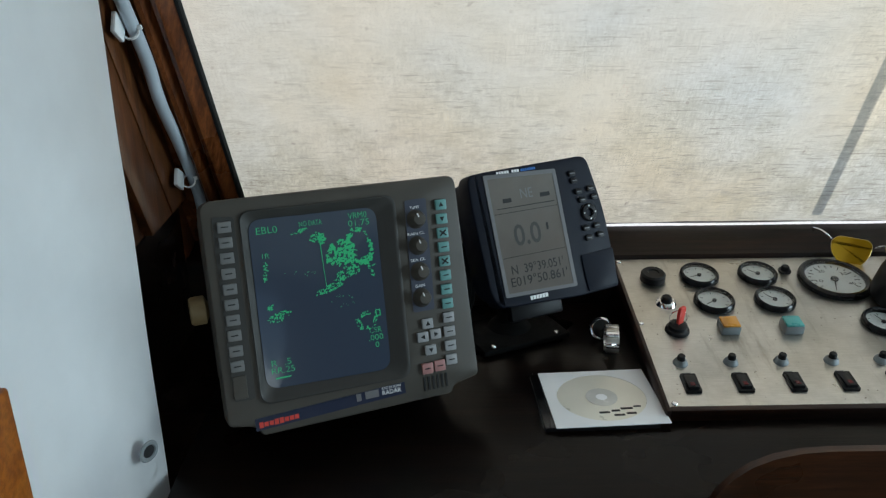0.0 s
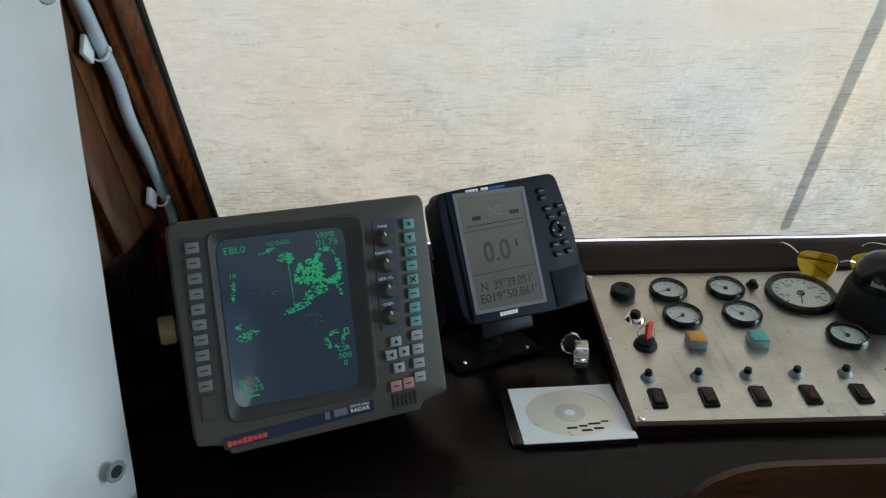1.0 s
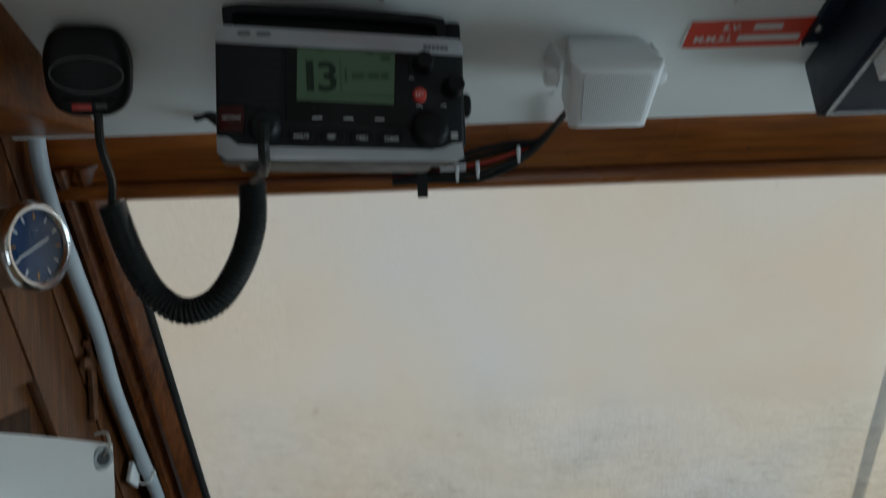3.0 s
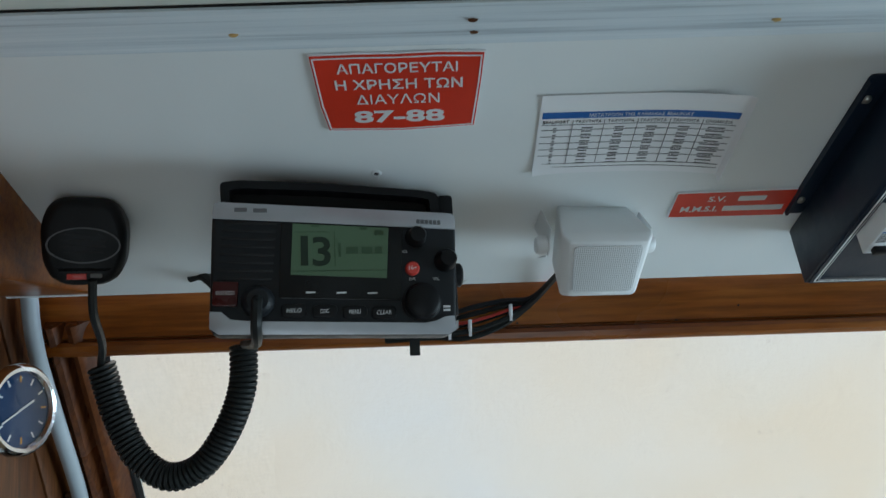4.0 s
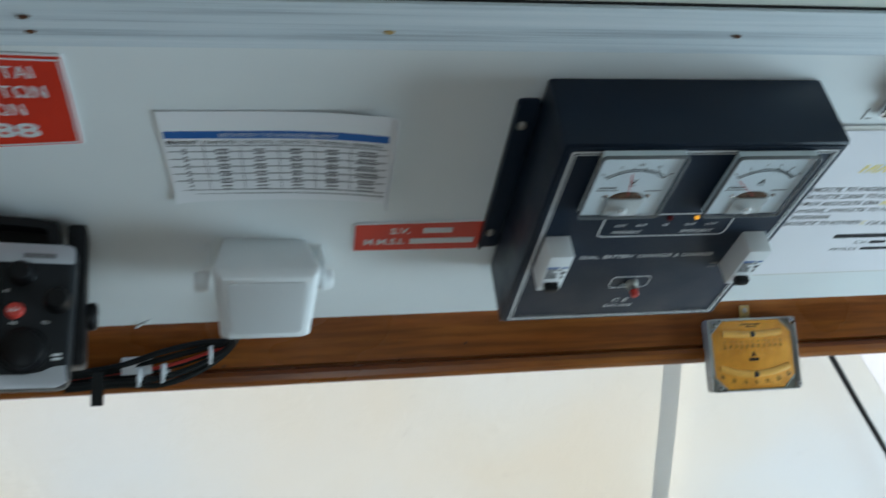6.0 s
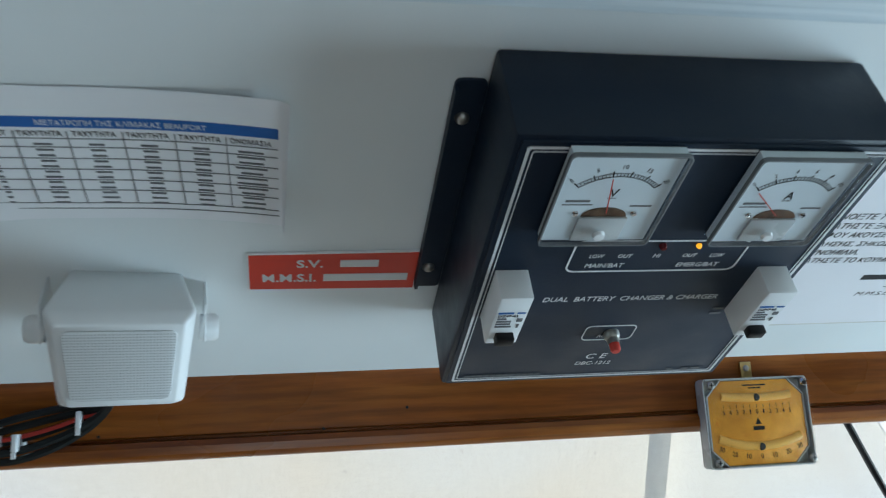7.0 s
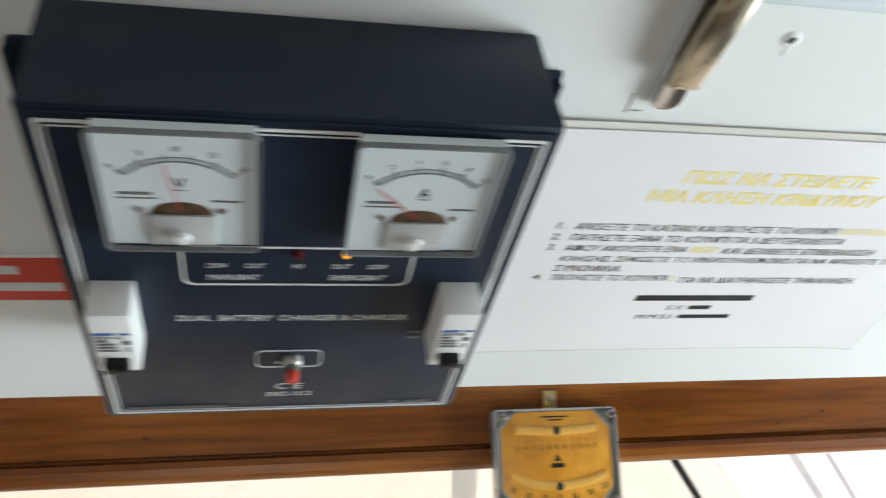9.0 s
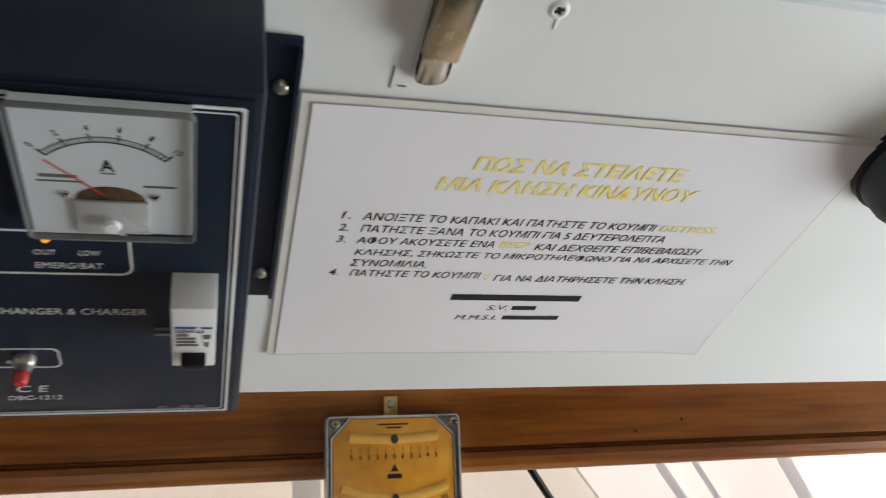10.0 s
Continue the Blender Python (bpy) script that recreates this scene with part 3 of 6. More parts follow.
setting("pane_seal", sweep([(-0.3245, -0.004), (-0.3215, -0.004), (-0.3215, 0.003), (-0.3245, 0.006)], foot_p, head_p, (1, 0, 0), WN), M_WHITE, "thin pale sealant line along the pane")

# left wall of raked boards, with a header above the side window
bm = bmesh.new()
for ya, yb, za, zb in ((-1.7, 0.05, 0.0, 2.1), (0.83, 1.42, 0.0, 2.1), (0.05, 0.83, 0.0, 1.03), (0.05, 0.83, 1.59, 2.1)):
    add(bm, box(-0.47, -0.425, ya, yb, za, zb))
wl = setting("wall_left", bm, M_WALL_L, "varnished mahogany side wall with a window")
for k in range(9):
    y0 = 0.30 + k * 0.098
    zb = 1.16 if k > 5 else 1.62
    board = sweep(soft_corners([(0.001, 0.0), (0.095, 0.0), (0.095, 0.014), (0.001, 0.014)], 0.003, 2), (-0.426, y0 + 0.5672 * (1.5 - zb), zb), (-0.426, y0 - 0.5672 * 0.38, 1.88), (0, 1, 0), (1, 0, 0))
    part("plank", board, M_WALL_L, wl)
# near-black panel paints in the shade of the recess below the boards
setting("wall_lower", box(-0.4245, -0.4225, 0.835, 1.24, 0.935, 1.158), M_DESK, "near-black panel standing for the shaded recess low on the side wall")
setting("side_header", box(-0.44, -0.318, -1.6, 0.80, 1.872, 2.09, 0.004), M_BEAM, "varnished wooden header above the side window")

setting("side_post", box(-0.424, -0.350, 0.47, 0.559, 0.0, 1.235, 0.003), M_BEAM, "varnished wooden post beside the vinyl screen")

# walls closing the place, with the openings that let the daylight in
def wall_with_hole(name, m, w, h, x0, x1, y0, y1, label):
    bm = bmesh.new()
    for a, b, c, d in ((0, x0, 0, h), (x1, w, 0, h), (x0, x1, 0, y0), (x0, x1, y1, h)):
        add(bm, box(a, b, c, d, -0.03, 0.03))
    ob = setting(name, bm, M_WALL_L, label)
    ob.matrix_basis = m
    return ob


wall_with_hole("wall_rear", pose(-0.46, -1.72, 0, 90, 0, 0), 2.6, 2.1, 0.4, 1.25, 0.3, 1.95, "plain wooden rear wall with a doorway")
wall_with_hole("wall_right", pose(2.12, -1.72, 0, 90, 0, 90), 3.2, 2.1, 1.76, 2.76, 0.76, 1.76, "plain wooden side wall with an open window")
# out of view; its pale colour is chosen to throw light up at the headlining
setting("floor", box(-0.5, 2.15, -1.75, 1.4, -0.04, 0.0), wood("bounce_floor", (0.20, 0.12, 0.06), (0.32, 0.21, 0.11), (0.42, 0.30, 0.17), "y", 0.5, 0.0), "unseen wooden floor kept pale to bounce daylight up to the headlining")
setting("wall_front", box(-0.47, 2.12, 0.98, 1.40, 0.0, 0.932), M_DESK, "dark wooden front below the console")

# console top
top = thing("console_top", pose(0, 0, 0), "near-black polished wooden console top below the windscreen", "worktop")
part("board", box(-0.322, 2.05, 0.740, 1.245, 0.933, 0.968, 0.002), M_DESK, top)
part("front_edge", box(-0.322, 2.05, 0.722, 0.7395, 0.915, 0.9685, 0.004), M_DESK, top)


# ---- instrument panel ----
pan = thing("instrument_panel", on_panel(0, 0), "brushed steel gauge panel in a wooden surround on the console", "instrument panel")
part("plate", prism(rounded(0.285, 1.25, -0.206, 0.146, 0.003), -0.004, 0.0, 0.0005), M_PLATE, pan)
bm = bmesh.new()
add(bm, box(0.2785, 0.2845, -0.216, 0.150, -0.016, 0.003, 0.0015))
add(bm, box(0.2845, 1.27, -0.216, -0.2065, -0.016, 0.003, 0.0015))
part("surround", bm, M_EDGE, pan, "dark reddish wooden edging")
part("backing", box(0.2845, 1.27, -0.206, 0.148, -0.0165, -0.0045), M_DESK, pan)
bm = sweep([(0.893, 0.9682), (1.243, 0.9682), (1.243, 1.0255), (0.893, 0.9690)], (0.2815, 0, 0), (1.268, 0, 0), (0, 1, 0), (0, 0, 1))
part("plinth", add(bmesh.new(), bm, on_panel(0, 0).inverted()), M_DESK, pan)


def pan_screw(x, s):
    bm = lathe([(0, 0.0022), (0.003, 0.002), (0.0042, 0.001), (0.0045, 0)], 14)
    part("screw", add(bmesh.new(), bm, Matrix.Translation((x, s, 0))), M_CHROME, pan)


for x, s in ((0.293, -0.199), (0.288, -0.028), (0.289, 0.139), (0.62, -0.2), (0.95, -0.2)):
    pan_screw(x, s)


def gauge(x, s, r, marks, needle, label):
    g = thing("gauge", on_panel(x, s), label, "gauge", "gauges on the panel")
    part("bezel", lathe([(r * 0.80, 0.0035), (r * 0.82, 0.0085), (r * 0.90, 0.0100), (r * 0.98, 0.0075), (r, 0.003), (r, 0.0002), (r * 0.8, 0.0002)], 40), M_BLACKG, g)
    part("dial", lathe([(0, 0.003), (r * 0.81, 0.003)], 40), M_DIALG, g)
    bm = bmesh.new()
    for k in range(marks):
        a = radians(215 - 250 * k / (marks - 1))
        big = k % 2 == 0
        t = box(r * (0.56 if big else 0.63), r * 0.70, -r * 0.014, r * 0.014, 0.0031, 0.0035)
        add(bm, t, pose(0, 0, 0, 0, 0, math.degrees(a)))
    part("scale", bm, M_INK, g)
    bm = add(bmesh.new(), prism([(-r * 0.12, -r * 0.03), (r * 0.58, -r * 0.008), (r * 0.58, r * 0.008), (-r * 0.12, r * 0.03)], 0.0042, 0.0048), pose(0, 0, 0, 0, 0, needle))
    add(bm, lathe([(0, 0.0065), (r * 0.10, 0.0060), (r * 0.11, 0.003)], 14))
    part("needle", bm, M_INK, g)
    part("glass", lathe([(0, 0.0079), (r * 0.81, 0.0078)], 32), M_CLEAR, g)
    return g


gauge(0.409, 0.092, 0.031, 9, 200, "small round white gauge with a black bezel")
gauge(0.504, 0.094, 0.031, 9, 140, "small round white gauge with a black bezel")
gauge(0.412, 0.022, 0.031, 9, 215, "small round white gauge with a chipped black bezel")
gauge(0.506, 0.023, 0.031, 9, 130, "small round white gauge with a black bezel")
gauge(0.645, -0.037, 0.031, 9, 110, "small round white gauge beside the compass")
tach = gauge(0.621, 0.076, 0.056, 17, 252, "large round tachometer with a black bezel")
for num, a in (("10", 190), ("20", 118), ("30", 35), ("40", -28)):
    lettering("numeral", num, tach, M_INK, 0.026 * math.cos(radians(a)), 0.026 * math.sin(radians(a)), 0.0034, 0.011, 0.0075)

bz = thing("buzzer", on_panel(0.333, 0.087), "round black buzzer on the steel panel", "buzzer")
part("body", lathe([(0, 0.012), (0.008, 0.012), (0.009, 0.0135), (0.017, 0.0135), (0.0195, 0.011), (0.02, 0)], 30), M_BLACK, bz)
st = thing("push_button", on_panel(0.338, 0.022), "black push button with a chrome collar", "button", "panel buttons")
part("collar", lathe([(0.009, 0.006), (0.012, 0.006), (0.015, 0.003), (0.0165, 0.0)], 28), M_CHROME, st)
part("cap", lathe([(0, 0.013), (0.006, 0.0128), (0.0078, 0.011), (0.008, 0.004), (0.012, 0.0035), (0.0125, 0.0045)], 24), M_BLACK, st)
cap = thing("push_button", on_panel(0.553, 0.106), "small black push button", "button", "panel buttons")
part("cap", lathe([(0, 0.010), (0.005, 0.0098), (0.0065, 0.008), (0.0068, 0.003), (0.010, 0.002), (0.0105, 0)], 22), M_BLACK, cap)

ign = thing("ignition_switch", on_panel(0.337, -0.046), "black ignition switch with a red key in it", "ignition switch")
part("barrel", lathe([(0, 0.014), (0.009, 0.014), (0.0135, 0.011), (0.0145, 0.006), (0.017, 0.004), (0.0178, 0)], 30), M_BLACK, ign)
bm = prism(soft_corners([(-0.005, 0.012), (0.005, 0.012), (0.007, 0.030), (0.006, 0.042), (-0.006, 0.042), (-0.007, 0.030)], 0.003), -0.0022, 0.0022, 0.0008)
key = part("key", add(bmesh.new(), bm, pose(0.002, 0, 0, 90, 0, 35)), M_REDP, ign, "red plastic key")
part("key_ring", tube([Vector((0.013 * math.cos(a * 0.3), 0.004 + 0.003 * math.sin(a * 0.3), 0.020 + 0.011 * math.sin(a * 0.3))) for a in range(22)], 0.0008, 6), M_CHROME, key)


def lamp_square(x, s, lens, label):
    g = thing("warning_lamp", on_panel(x, s), label, "warning lamp", "square panel lamps")
    part("housing", box(-0.0135, 0.0135, -0.013, 0.013, 0, 0.013, 0.0012), M_DGREY, g)
    part("lens", box(-0.0126, 0.0126, -0.0121, 0.0121, 0.0132, 0.0165, 0.0012), lens, g)


lamp_square(0.412, -0.046, M_AMBER, "square amber warning lamp on a grey housing")
lamp_square(0.504, -0.047, M_TEAL, "square teal warning lamp on a grey housing")


def fuse(x, s):
    g = thing("fuse_holder", on_panel(x, s), "grey and black fuse holder button", "fuse holder", "row of fuse holders")
    part("collar", lathe([(0, 0.007), (0.0065, 0.007), (0.0085, 0.005), (0.0102, 0.001), (0.0105, 0)], 22), M_DGREY, g)
    part("cap", lathe([(0, 0.0145), (0.0042, 0.0142), (0.0052, 0.013), (0.0056, 0.0072)], 18), M_BLACK, g)
    return g


def rocker(x, s, lit):
    g = thing("rocker_switch", on_panel(x, s), "black rocker switch with a dim red lens", "switch", "row of rocker switches")
    part("frame", add(ring(rounded(-0.0105, 0.0105, -0.018, 0.018, 0.0015), rounded(-0.0075, 0.0075, -0.015, 0.015, 0.001), 0, 0.004), box(-0.0076, 0.0076, -0.0151, 0.0151, 0, 0.001)), M_BLACK, g)
    rock = part("rocker", add(bmesh.new(), box(-0.0072, 0.0072, -0.0146, 0.0146, -0.004, 0.0042, 0.0008), pose(0, 0, 0.0022, -7)), M_BLACK, g)
    part("lens", add(bmesh.new(), box(-0.003, 0.003, -0.011, -0.004, 0.0043, 0.0048), pose(0, 0, 0.0022, -7)), M_DARKRED, rock)
    bars("legend", g, M_INKG, [(-0.006, 0.006, 0.0225, 0.0022)], 0.0002)
    return g


for k in range(8):
    x = 0.322 + 0.0702 * k
    if k < 5:
        fuse(x, -0.119)
    rocker(x + 0.002, -0.163, k)
hole = part("hole", lathe([(0, 0.0004), (0.0072, 0.0003)], 20, Matrix.Translation((0.671, -0.114, 0))), M_INK, pan)

comp = thing("compass", on_panel(0.716, 0.022) @ Matrix.Scale(0.96, 4), "black domed marine compass on the steel panel", "compass")
part("base", lathe([(0, 0.001), (0.060, 0.001), (0.062, 0.004), (0.060, 0.020), (0.056, 0.045), (0.052, 0.056), (0.050, 0.060), (0, 0.060)], 40), M_BLACK, comp)
part("dome", lathe([(0.049, 0.061), (0.049, 0.070), (0.046, 0.085), (0.038, 0.098), (0.026, 0.106), (0.012, 0.110), (0, 0.111)], 36), M_BLACKG, comp)
bm = bmesh.new()
for k in range(31):
    a = radians(-90 - 55 + 110 * k / 30)
    add(bm, box(0.0478, 0.0482, -0.0005, 0.0005, 0.0735, 0.0735 + (0.006 if k % 5 else 0.009)), pose(0, 0, 0, 0, 0, math.degrees(a)))
part("card_marks", bm, M_INKW, comp)
for w, a in (("120", -112), ("E", -92), ("060", -72)):
    n = Vector((math.cos(radians(a)), math.sin(radians(a)), 0.28)).normalized()
    u = Vector((0, 0, 1)).cross(n).normalized()
    e = lettering("numeral", w, comp, M_INKW, 0, 0, 0, 0.009 if len(w) > 1 else 0.005, 0.007)
    e.matrix_local = axes(Vector((0.0470 * math.cos(radians(a)), 0.0470 * math.sin(radians(a)), 0.088)), u, n.cross(u), n)

gl = thing("sunglasses", pose(0.712, 1.215, 1.0335, 0, 0, -4) @ Matrix.Scale(1.18, 4), "yellow-lensed aviator sunglasses lying on the sill", "sunglasses")


def lens_outline(sx):
    return soft_corners([(sx * 0.009, 0.030), (sx * 0.060, 0.036), (sx * 0.066, 0.018), (sx * 0.050, -0.006), (sx * 0.026, -0.008), (sx * 0.012, 0.008)], 0.012, 5)


for sx in (-1, 1):
    m = pose(0, 0, 0.010, 72, 0, 9 * sx)
    ol = lens_outline(sx)
    part("lens", add(bmesh.new(), prism(ol, -0.0008, 0.0008), m), M_LENSY, gl)
    part("rim", tube([m @ Vector((x, y, 0)) for x, y in ol + ol[:1]], 0.0006, 6), M_BRASS, gl)
    part("temple", tube(spline([m @ Vector((sx * 0.064, 0.031, 0)), (sx * 0.070, 0.03, 0.046), (sx * 0.066, 0.07, 0.036), (sx * 0.06, 0.085, 0.025)], 6), 0.0012, 6), M_CHROME, gl)
part("bridge", tube(spline([(-0.010, -0.001, 0.034), (0, -0.003, 0.037), (0.010, -0.001, 0.034)], 6), 0.0010, 6), M_CHROME, gl)

# ---- on the console top ----
cs = thing("disc_case", pose(0.1945, 0.938, 0.968, 0, 0, 2), "clear-fronted black disc case on the console top", "disc case")
part("tray", box(-0.076, 0.072, -0.066, 0.066, 0.0, 0.006, 0.0008), M_BLACK, cs)
part("lid", box(-0.080, 0.072, -0.066, 0.066, 0.0062, 0.0082, 0.0005), M_CLEAR, cs)
sl = thing("disc_sleeve", pose(0.2045, 0.9355, 0.9764, 0.4, 0, 3), "white paper sleeve with a silver disc in its window", "disc sleeve")
part("paper", ring([(0.0755 * math.cos(t) / max(abs(math.cos(t)), abs(math.sin(t))) * 0.98, 0.066 * math.sin(t) / max(abs(math.cos(t)), abs(math.sin(t)))) for t in [2 * math.pi * k / 64 for k in range(64)]],
                   [(0.0595 * math.cos(t), 0.0555 * math.sin(t)) for t in [2 * math.pi * k / 64 for k in range(64)]], 0.0, 0.0012), M_PAPER, sl)
disc = part("disc", ring([(0.0593 * math.cos(t), 0.0553 * math.sin(t)) for t in [2 * math.pi * k / 48 for k in range(48)]],
                         [(0.008 * math.cos(t), 0.008 * math.sin(t)) for t in [2 * math.pi * k / 48 for k in range(48)]], 0.0001, 0.0007), M_CD, sl, "silver recordable disc")
part("hub", ring([(0.021 * math.cos(t), 0.021 * math.sin(t)) for t in [2 * math.pi * k / 32 for k in range(32)]],
                 [(0.0075 * math.cos(t), 0.0075 * math.sin(t)) for t in [2 * math.pi * k / 32 for k in range(32)]], 0.0007, 0.0010), surface("disc_hub", (0.60, 0.59, 0.56), 0.25), disc)
part("hub_window", lathe([(0, 0.0009), (0.0076, 0.0009)], 24), M_PAPER, disc)
bars("handwriting", disc, M_INK, [(-0.012, 0.002, -0.036, 0.004), (0.005, 0.016, -0.033, 0.004), (0.018, 0.034, -0.029, 0.004), (0.036, 0.046, -0.025, 0.003), (0.006, 0.020, -0.043, 0.004), (0.023, 0.036, -0.040, 0.004)], 0.0009)

wt = thing("wrist_watch", pose(0.244, 1.088, 0.968, 0, 0, -8), "steel bracelet wrist watch lying on the console top", "watch")
wt_case = part("case", add(bmesh.new(), lathe([(0, 0.0), (0.017, 0.0), (0.019, 0.003), (0.018, 0.008), (0.015, 0.010), (0, 0.010)], 28), pose(-0.008, 0.035, 0.012, 58, 0, 8)), M_CHROME, wt)
part("dial", add(bmesh.new(), lathe([(0, 0.0103), (0.0145, 0.0102)], 24), pose(-0.008, 0.035, 0.012, 58, 0, 8)), M_BLACKG, wt_case)
for k in range(13):
    a = radians(-70 + 22 * k)
    c = Vector((0.004, -0.018 + 0.024 * math.cos(a), 0.0225 + 0.020 * math.sin(a)))
    part("link", add(bmesh.new(), box(-0.0095, 0.0095, -0.0042, 0.0042, -0.0015, 0.0015, 0.0006), Matrix.Translation(c) @ pose(0, 0, 0, math.degrees(a) + 90)), M_CHROME if k % 2 else M_STEEL, wt)

# ---- radar display ----
rad = thing("radar_display", facing((0.008, 0.982, 1.265), (0.343, -0.875, 0.34)), "grey-brown marine radar display with a green picture on its tube", "radar display")
outline = soft_corners([(0.003, 0.009), (0.0, -0.246), (-0.034, -0.252), (-0.040, -0.262), (-0.276, -0.262), (-0.282, -0.250), (-0.313, -0.244), (-0.309, 0.014)], [0.012, 0.006, 0.006, 0.004, 0.004, 0.006, 0.006, 0.014])
part("body", prism([(x * 0.90 - 0.016, y * 0.92 - 0.008) for x, y in outline], -0.26, -0.035), M_RADAR_D, rad)
# front frame with the tube's opening
lip_o = soft_corners([(-0.080, -0.006), (-0.0905, -0.230), (-0.2735, -0.226), (-0.2675, -0.002)], 0.014, 8)
tube_o = soft_corners([(-0.1035, -0.0175), (-0.112, -0.2165), (-0.2635, -0.211), (-0.2575, -0.0135)], 0.016, 8)


def framed(outer, inner, z0, z1, r):
    """A slab with a hole through it, its outer rim rounded by r."""
    bm = bmesh.new()
    cx, cy = sum(p[0] for p in outer) / len(outer), sum(p[1] for p in outer) / len(outer)
    steps = [(z0, 0.0), (z1 - r, 0.0), (z1 - 0.3 * r, 0.3 * r), (z1, r)]
    rows = [[bm.verts.new((x - math.copysign(d, x - cx), y - math.copysign(d, y - cy), z)) for x, y in outer] for z, d in steps]
    hole_rows = [[bm.verts.new((x, y, z)) for x, y in inner] for z in (z1, z0)]
    for lo, hi in [*zip(rows, rows[1:]), (hole_rows[0], hole_rows[1])]:
        for k in range(len(lo)):
            bm.faces.new((lo[k], lo[(k + 1) % len(lo)], hi[(k + 1) % len(lo)], hi[k]))
    for a, b in ((rows[-1], hole_rows[0]), (rows[0], hole_rows[1])):
        edges = [bm.edges.get((lp[k], lp[(k + 1) % len(lp)])) for lp in (a, b) for k in range(len(lp))]
        bmesh.ops.triangle_fill(bm, use_beauty=True, edges=edges)
    return bm


part("front_frame", framed(outline, lip_o, -0.04, 0.0, 0.004), M_RADAR, rad)


def between(f):
    return [((1 - f) * x + f * u, (1 - f) * y + f * v) for (x, y), (u, v) in zip(lip_o, tube_o)]


bm = bmesh.new()
loops = [[bm.verts.new((x, y, z)) for x, y in lp] for lp, z in ((lip_o, -0.004), (lip_o, 0.0022), (between(0.10), 0.0030), (between(0.22), 0.0022), (between(0.55), -0.003), (tube_o, -0.0075))]
for lo, hi in zip(loops, loops[1:]):
    for k in range(len(lo)):
        bm.faces.new((lo[k], lo[(k + 1) % len(lo)], hi[(k + 1) % len(lo)], hi[k]))
part("screen_surround", bm, M_RADAR_D, rad, "dark recessed screen surround")
# the tube's face swells towards its middle
tcx, tcy = -0.1842, -0.1147


def swell(x, y):
    return -0.0002 - 0.0072 * min(1.0, ((x - tcx) / 0.085) ** 2 * 0.6 + ((y - tcy) / 0.108) ** 2 * 0.6)


bm = bmesh.new()
rows = [[bm.verts.new((tcx + (x - tcx) * f, tcy + (y - tcy) * f, swell(tcx + (x - tcx) * f, tcy + (y - tcy) * f))) for x, y in tube_o] for f in (1.0, 0.9, 0.75, 0.6, 0.45, 0.3, 0.15)]
for lo, hi in zip(rows, rows[1:]):
    for k in range(len(lo)):
        bm.faces.new((lo[k], lo[(k + 1) % len(lo)], hi[(k + 1) % len(lo)], hi[k]))
bm.faces.new(rows[-1])
crt = part("screen", bm, M_CRT, rad, "dark blue tube face")


def rad_text(words, x, y, w, h):
    lettering("screen_writing", words, crt, M_ECHO, x, y, swell(x, y) + 0.0009, w, h, bold=-0.012, turn=-1)


rad_text("EBL0", -0.2375, -0.0275, 0.024, 0.008)
rad_text("NO DATA", -0.186, -0.0262, 0.027, 0.0058)
rad_text("VRM0", -0.128, -0.0245, 0.023, 0.0072)
rad_text("01.75", -0.1275, -0.0335, 0.026, 0.0072)
rad_text("1R", -0.243, -0.057, 0.008, 0.0055)
rad_text("R  .5", -0.243, -0.182, 0.023, 0.007)
rad_text("RR.25", -0.242, -0.191, 0.027, 0.007)
rad_text("CSR", -0.126, -0.165, 0.015, 0.0065)
rad_text(".000", -0.1265, -0.174, 0.018, 0.0065)
rad_text("0", -0.126, -0.183, 0.0045, 0.0065)
bars("echo_marks", crt, M_ECHO, [(-0.252, -0.234, -0.2000, 0.0016)], swell(-0.243, -0.2) + 0.0007)
rng = random.Random(4)
bm = bmesh.new()


def echoes(cx, cy, rx, ry, n, big, turn=0.0, hollow=0.0):
    for _ in range(int(n * 1.7)):
        a, r = rng.uniform(0, 6.283), math.sqrt(rng.uniform(hollow, 1))
        px, py = rx * r * math.cos(a), ry * r * math.sin(a)
        c, s = math.cos(radians(turn)), math.sin(radians(turn))
        w, h = rng.uniform(0.4, 1.5) * big * 0.75, rng.uniform(0.3, 0.9) * big * 0.62
        m = Matrix.Translation((cx + px * c - py * s, cy + px * s + py * c, swell(cx + px * c - py * s, cy + px * s + py * c) + 0.0003)) @ pose(0, 0, 0, 0, 0, turn + rng.uniform(-50, 50))
        add(bm, prism(soft_corners([(-w, -h), (w * rng.uniform(.6, 1), -h), (w, h), (-w * rng.uniform(.4, 1), h * rng.uniform(.5, 1))], h * 0.4, 1), 0, 0.0002), m)


echoes(-0.180, -0.046, 0.010, 0.008, 22, 0.0024, 10)
echoes(-0.155, -0.066, 0.020, 0.015, 70, 0.0028, 25)
echoes(-0.130, -0.062, 0.015, 0.024, 55, 0.0026, 10, 0.5)
echoes(-0.142, -0.086, 0.028, 0.008, 50, 0.0022, 24)
echoes(-0.175, -0.106, 0.018, 0.004, 34, 0.0018, 14)
echoes(-0.120, -0.090, 0.006, 0.010, 10, 0.0016)
echoes(-0.238, -0.129, 0.016, 0.005, 22, 0.0019, 18)
echoes(-0.246, -0.117, 0.0028, 0.004, 6, 0.0018)
echoes(-0.135, -0.152, 0.014, 0.012, 26, 0.0018, 20, 0.3)
echoes(-0.246, -0.075, 0.0025, 0.013, 18, 0.0016, -12)
echoes(-0.200, -0.034, 0.010, 0.0022, 10, 0.0017, 14)
echoes(-0.205, -0.083, 0.022, 0.003, 7, 0.0009, -8)
